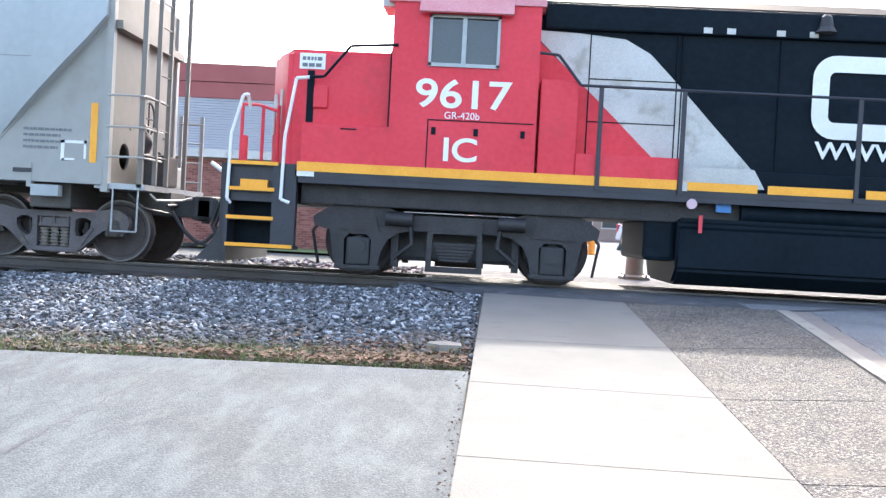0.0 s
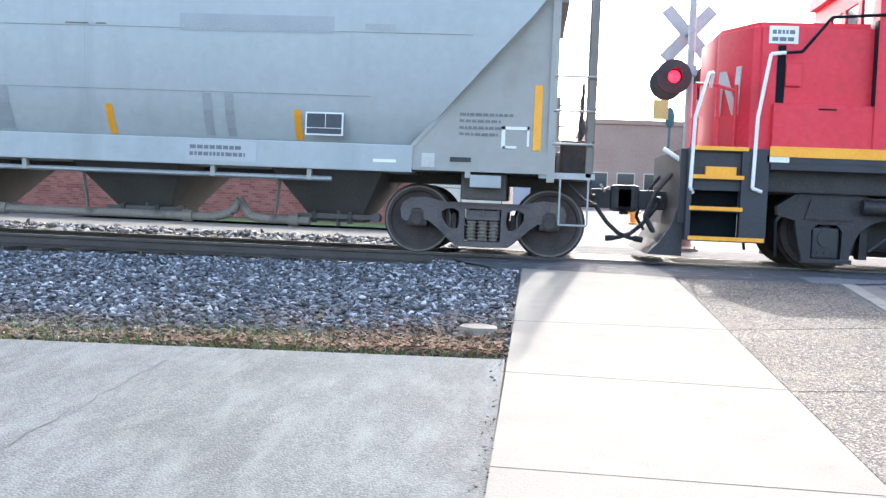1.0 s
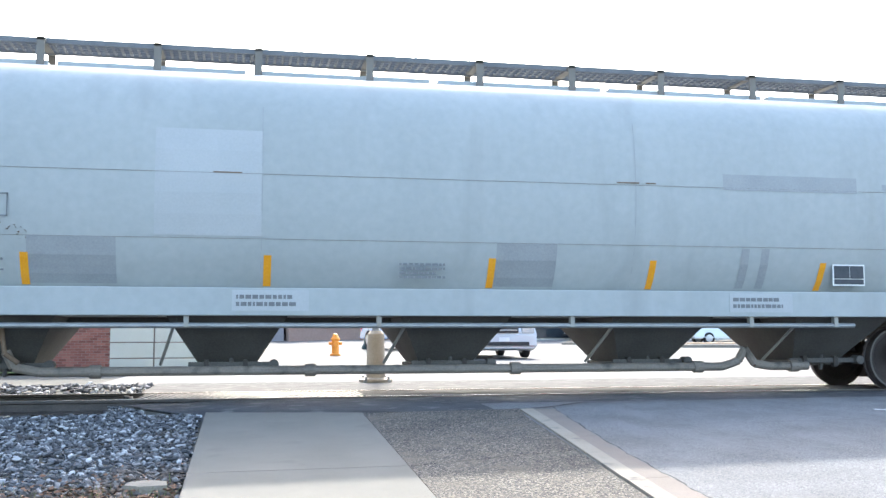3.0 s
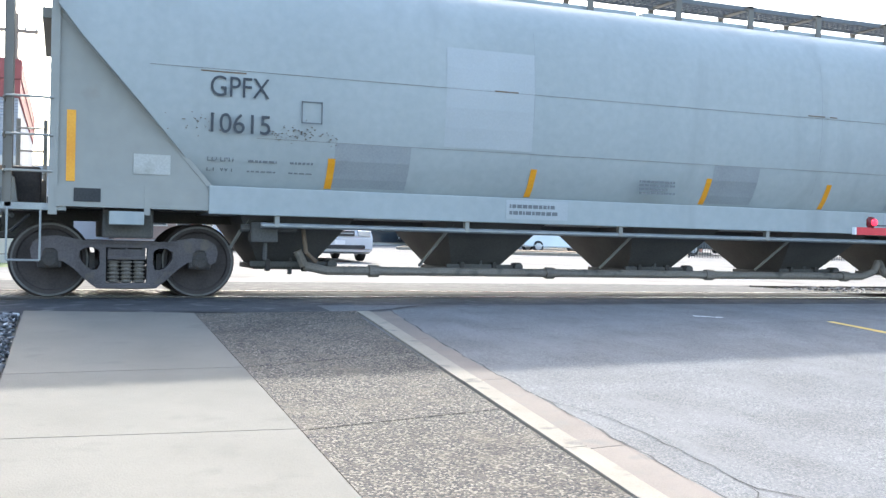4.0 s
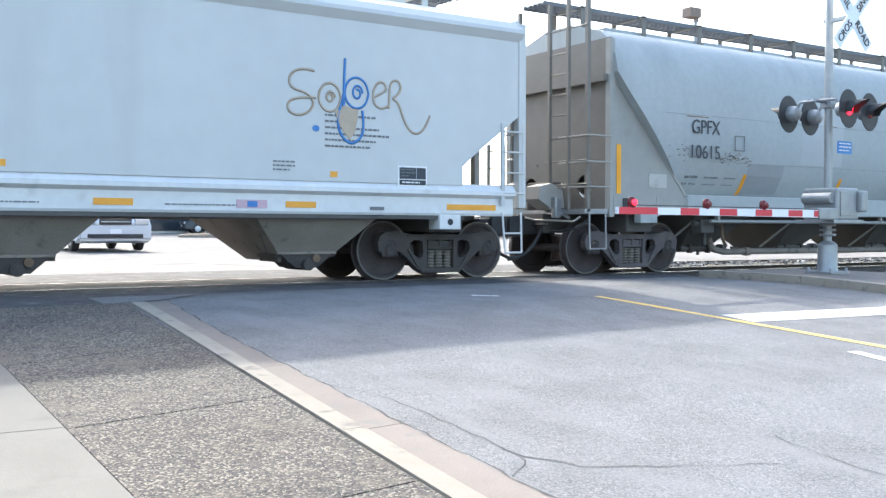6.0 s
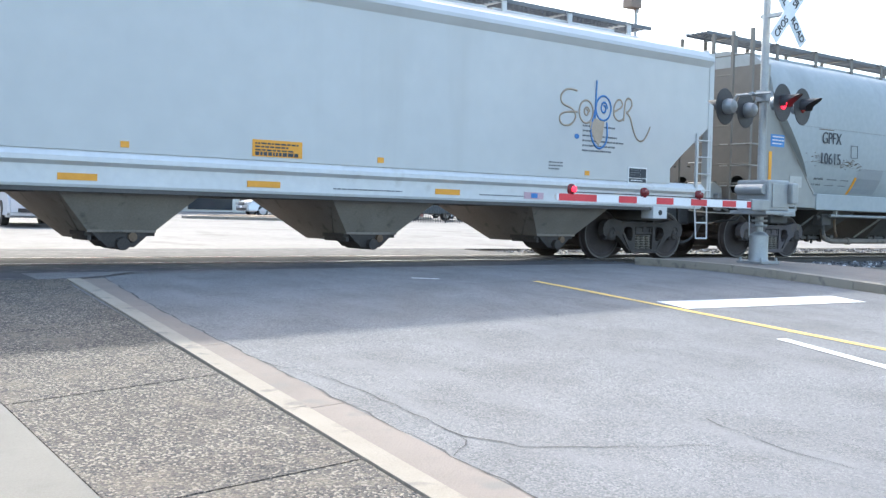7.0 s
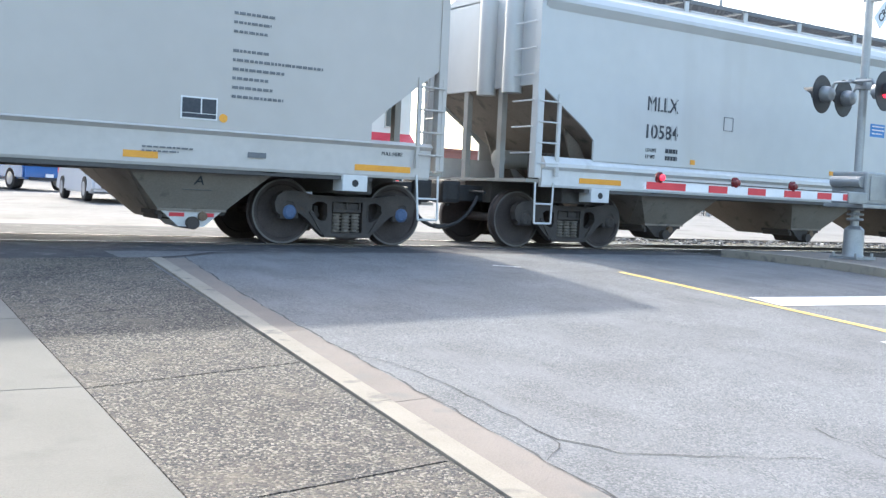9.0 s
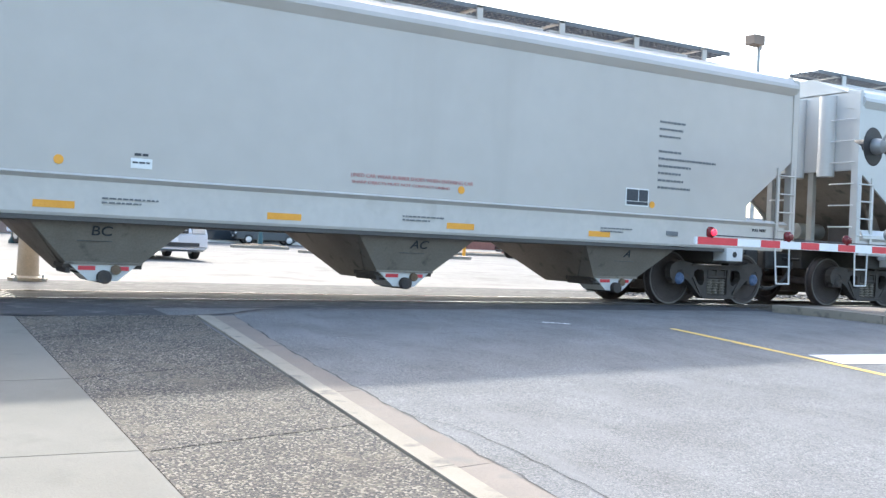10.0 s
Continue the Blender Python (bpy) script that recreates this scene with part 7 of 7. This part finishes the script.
VAN = [(-2.5, 0.35), (-2.5, 1.1), (-2.3, 1.68), (-1.9, 1.76), (0.4, 1.74), (1.35, 1.12), (2.3, 0.95), (2.52, 0.72), (2.52, 0.3), (2.3, 0.22), (-2.3, 0.25)]
VANG = [[(-2.2, 1.12), (-2.05, 1.6), (0.3, 1.62), (0.95, 1.15)]]
SEDAN = [(-2.25, 0.35), (-2.3, 0.85), (-1.7, 1.0), (-0.9, 1.42), (0.35, 1.44), (1.15, 1.0), (2.1, 0.86), (2.3, 0.62), (2.28, 0.3), (-2.1, 0.25)]
SEDANG = [[(-1.5, 1.02), (-0.85, 1.36), (0.3, 1.38), (0.95, 1.02)]]
PICK = [(-2.8, 0.5), (-2.8, 1.12), (-0.7, 1.12), (-0.55, 1.78), (0.6, 1.8), (1.25, 1.2), (2.6, 1.1), (2.75, 0.85), (2.75, 0.4), (-2.7, 0.42)]
PICKG = [[(-0.45, 1.2), (-0.4, 1.68), (0.5, 1.7), (1.0, 1.22)]]
G_ = "vehicles beyond the tracks"


def van(x, y, h, paint, label):
    v, b = vehicle("minivan", label, paint, x, y, h, 5.0, 1.95, 1.76, VAN, VANG, G_)
    finish_vehicle(v, 5.0, 1.95, 1.76, 0.3, 0.92, [(0.52, 1.70), (1.36, 1.14), (1.40, 1.17), (0.54, 1.74)], (-1.55, 1.5))


def sedan(x, y, h, paint, label):
    v, b = vehicle("sedan", label, paint, x, y, h, 4.6, 1.8, 1.44, SEDAN, SEDANG, G_)
    finish_vehicle(v, 4.6, 1.8, 1.44, 0.3, 0.84, [(0.40, 1.42), (1.14, 1.02), (1.18, 1.04), (0.42, 1.45)], (-1.4, 1.4), r=0.32)


def pickup(x, y, h, paint, label):
    v, b = vehicle("pickup_truck", label, paint, x, y, h, 5.5, 1.95, 1.8, PICK, PICKG, G_)
    finish_vehicle(v, 5.5, 1.95, 1.8, 0.4, 1.08, [(0.64, 1.78), (1.24, 1.22), (1.28, 1.24), (0.66, 1.82)], (-1.75, 1.7), r=0.4)


van(7.5, 30.0, -91, M_CARW, "white minivan waiting at the crossing, seen from the front")
pickup(6.9, 41.5, -75, M_CARB, "blue pickup truck waiting behind the white minivan")
sedan(26.3, 50.6, 176, M_CARS, "silver sedan parked across the car park")
pickup(35.2, 48.5, 178, M_CARK, "dark pickup truck parked behind the fence")
van(43.6, 47.5, 178, M_CARS, "silver van parked behind the black fence")
sedan(46.0, 60.0, 10, M_CARK, "black sedan parked in the far car park")
sedan(24.5, 66.0, 172, M_CARK, "dark parked sedan beside the street")


# ---- small far things ----
def fence(x0, y0, x1, y1, n):
    f = tagged(new("iron_fence"), "black iron picket fence along the car park", "fence")
    for i in range(n):
        u = i / (n - 1)
        x, y = x0 + (x1 - x0) * u, y0 + (y1 - y0) * u
        z = gz(x, y)
        big = i % 14 == 0
        part("post" if big else "picket", rod(bmesh.new(), (x, y, z), (x, y, z + (1.32 if big else 1.2)), 0.04 if big else 0.014, 6), M_FENCE, f)
    for h in (0.15, 1.08):
        part("rail", rod(bmesh.new(), (x0, y0, gz(x0, y0) + h), (x1, y1, gz(x1, y1) + h), 0.02, 6), M_FENCE, f)


fence(30.0, 43.0, 62.0, 40.5, 210)


def lamp_post(x, y, label):
    p = tagged(new("street_lamp"), label, "street lamp", group="street lamps")
    p.location = (x, y, gz(x, y))
    part("base", lathe(bmesh.new(), [(0.24, 0), (0.24, 0.1), (0.15, 0.25), (0.12, 0.7), (0.08, 0.9)], seg=16), M_DKGRN, p, smooth=40)
    part("pole", rod(bmesh.new(), (0, 0, 0.8), (0, 0, 4.0), 0.06, 12), M_DKGRN, p)
    part("lantern", lathe(bmesh.new(), [(0.08, 4.0), (0.18, 4.15), (0.22, 4.5), (0.16, 4.75), (0.04, 4.9)], seg=14), M_DKGRN, p, smooth=40)


for x, y in ((5.6, 44.0), (18.2, 50.0), (14.0, 60.0), (27.8, 56.0), (0.6, 58.0)):
    lamp_post(x, y, "dark green street lamp with a lantern head")


def utility_pole(x, y, h):
    p = tagged(new("utility_pole"), "grey timber utility pole with crossarm", "utility pole")
    p.location = (x, y, gz(x, y))
    part("pole", rod(bmesh.new(), (0, 0, -0.3), (0, 0, h), 0.16, 12, 0.11), M_TANB, p)
    part("crossarm", B(-1.0, 1.0, -0.06, 0.06, h - 0.9, h - 0.75), M_TANB, p)
    for k in (-0.9, -0.4, 0.4, 0.9):
        part("insulator", lathe(bmesh.new(), [(0.04, h - 0.75), (0.06, h - 0.68), (0.03, h - 0.6)], centre=(k, 0, 0), seg=8), M_LWHITE, p)


utility_pole(-2.1, 52.0, 11.2)


def hydrant(x, y):
    h = tagged(new("fire_hydrant"), "orange cast iron fire hydrant on the far pavement", "hydrant")
    h.location = (x, y, gz(x, y))
    part("barrel", lathe(bmesh.new(), [(0.19, 0), (0.19, 0.06), (0.13, 0.08), (0.13, 0.55), (0.17, 0.57), (0.17, 0.62), (0.13, 0.66), (0.08, 0.78), (0.03, 0.8)], seg=20), M_HYDR, h, smooth=40)
    for s in (-1, 1):
        part("nozzle", rod(bmesh.new(), (s * 0.1, 0, 0.45), (s * 0.24, 0, 0.45), 0.06, 12), M_HYDR, h)
    part("pumper_nozzle", rod(bmesh.new(), (0, -0.1, 0.42), (0, -0.25, 0.42), 0.08, 12), M_HYDR, h)


hydrant(3.5, 36.5)


def island(x, y, lx, ly, ang, label):
    k = tagged(new("traffic_island"), label, "kerb", kind="structure")
    k.location, k.rotation_euler = (x, y, gz(x, y)), (0, 0, radians(ang))
    bm = bmesh.new()
    lathe(bm, [(1.0, -0.1), (1.0, 0.13), (0.93, 0.16), (0.01, 0.17)], seg=28)
    for v in bm.verts:
        v.co.x *= lx
        v.co.y *= ly
    part("kerb_ring", bm, M_KERB, k, smooth=40)
    mulch = lathe(bmesh.new(), [(0.86, 0.15), (0.84, 0.19), (0.4, 0.23), (0.01, 0.24)], seg=28)
    for v in mulch.verts:
        v.co.x *= lx
        v.co.y *= ly
    part("mulch", mulch, M_MULCH, k, "pale brown straw mulch", smooth=40)


island(21.5, 42.0, 4.2, 0.9, -12, "pale concrete parking island with bare earth")
island(18.2, 50.0, 1.6, 0.7, 0, "small concrete island round a lamp post")
island(33.0, 54.0, 6.0, 1.0, -6, "long pale concrete parking island")


def bollard(x, y, h, material, label):
    p = tagged(new("post"), label, "post")
    p.location = (x, y, gz(x, y))
    part("shaft", rod(bmesh.new(), (0, 0, 0), (0, 0, h), 0.10, 14), material, p)
    part("cap", lathe(bmesh.new(), [(0.10, h), (0.09, h + 0.03), (0.02, h + 0.06)], seg=14), material, p)


bollard(31.3, 51.0, 1.5, M_YELLOW, "yellow steel bollard beside the car park")
bollard(30.4, 60.0, 1.4, M_LWHITE, "pale wooden post on the parking island")
bollard(23.0, 42.0, 1.2, M_TANB, "grey timber sign post on the island")
pil = tagged(new("brick_pillar"), "low red brick pillar with a pale cap", "pillar")
pil.location = (38.0, 55.0, gz(38, 55))
part("shaft", B(-0.8, 0.8, -0.8, 0.8, 0, 0.8), M_BRICK, pil)
part("cap", B(-0.9, 0.9, -0.9, 0.9, 0.8, 0.95, bevel=0.03), M_CREAM, pil)


def floodlight(x, y, top):
    p = tagged(new("floodlight_pole"), "tall grey pole with a square floodlight head", "floodlight")
    p.location = (x, y, gz(x, y))
    part("pole", rod(bmesh.new(), (0, 0, 0), (0, 0, top), 0.14, 12, 0.09), M_GALV, p)
    part("head", B(-0.75, 0.1, -0.35, 0.35, top - 0.1, top + 0.45, bevel=0.04), M_TANB, p, "brown square lamp head")
    part("arm", B(-0.1, 0.2, -0.05, 0.05, top - 0.3, top), M_TANB, p)


floodlight(43.4, 40.0, 12.7)


# ---- motion ----
def motions():
    times = [i / 2 for i in range(21)]
    slack = {0.0: -0.02, 0.5: 0.12, 3.5: -0.02, 4.5: -0.05, 5.0: -0.06, 6.5: 0.06, 7.5: 0.02, 8.0: 0.03, 8.5: -0.06, 10.0: 0.05}
    for car, x in CARS:
        walk(car, [(t, pose(x + run(t) + slack.get(t, 0.0), YT, 0)) for t in times])
    for axle, x, r in TURNING:
        walk(axle, [(i / 10, pose(x, 0, r, 0, math.degrees(run(i / 10) / r), 0)) for i in range(101)])


motions()
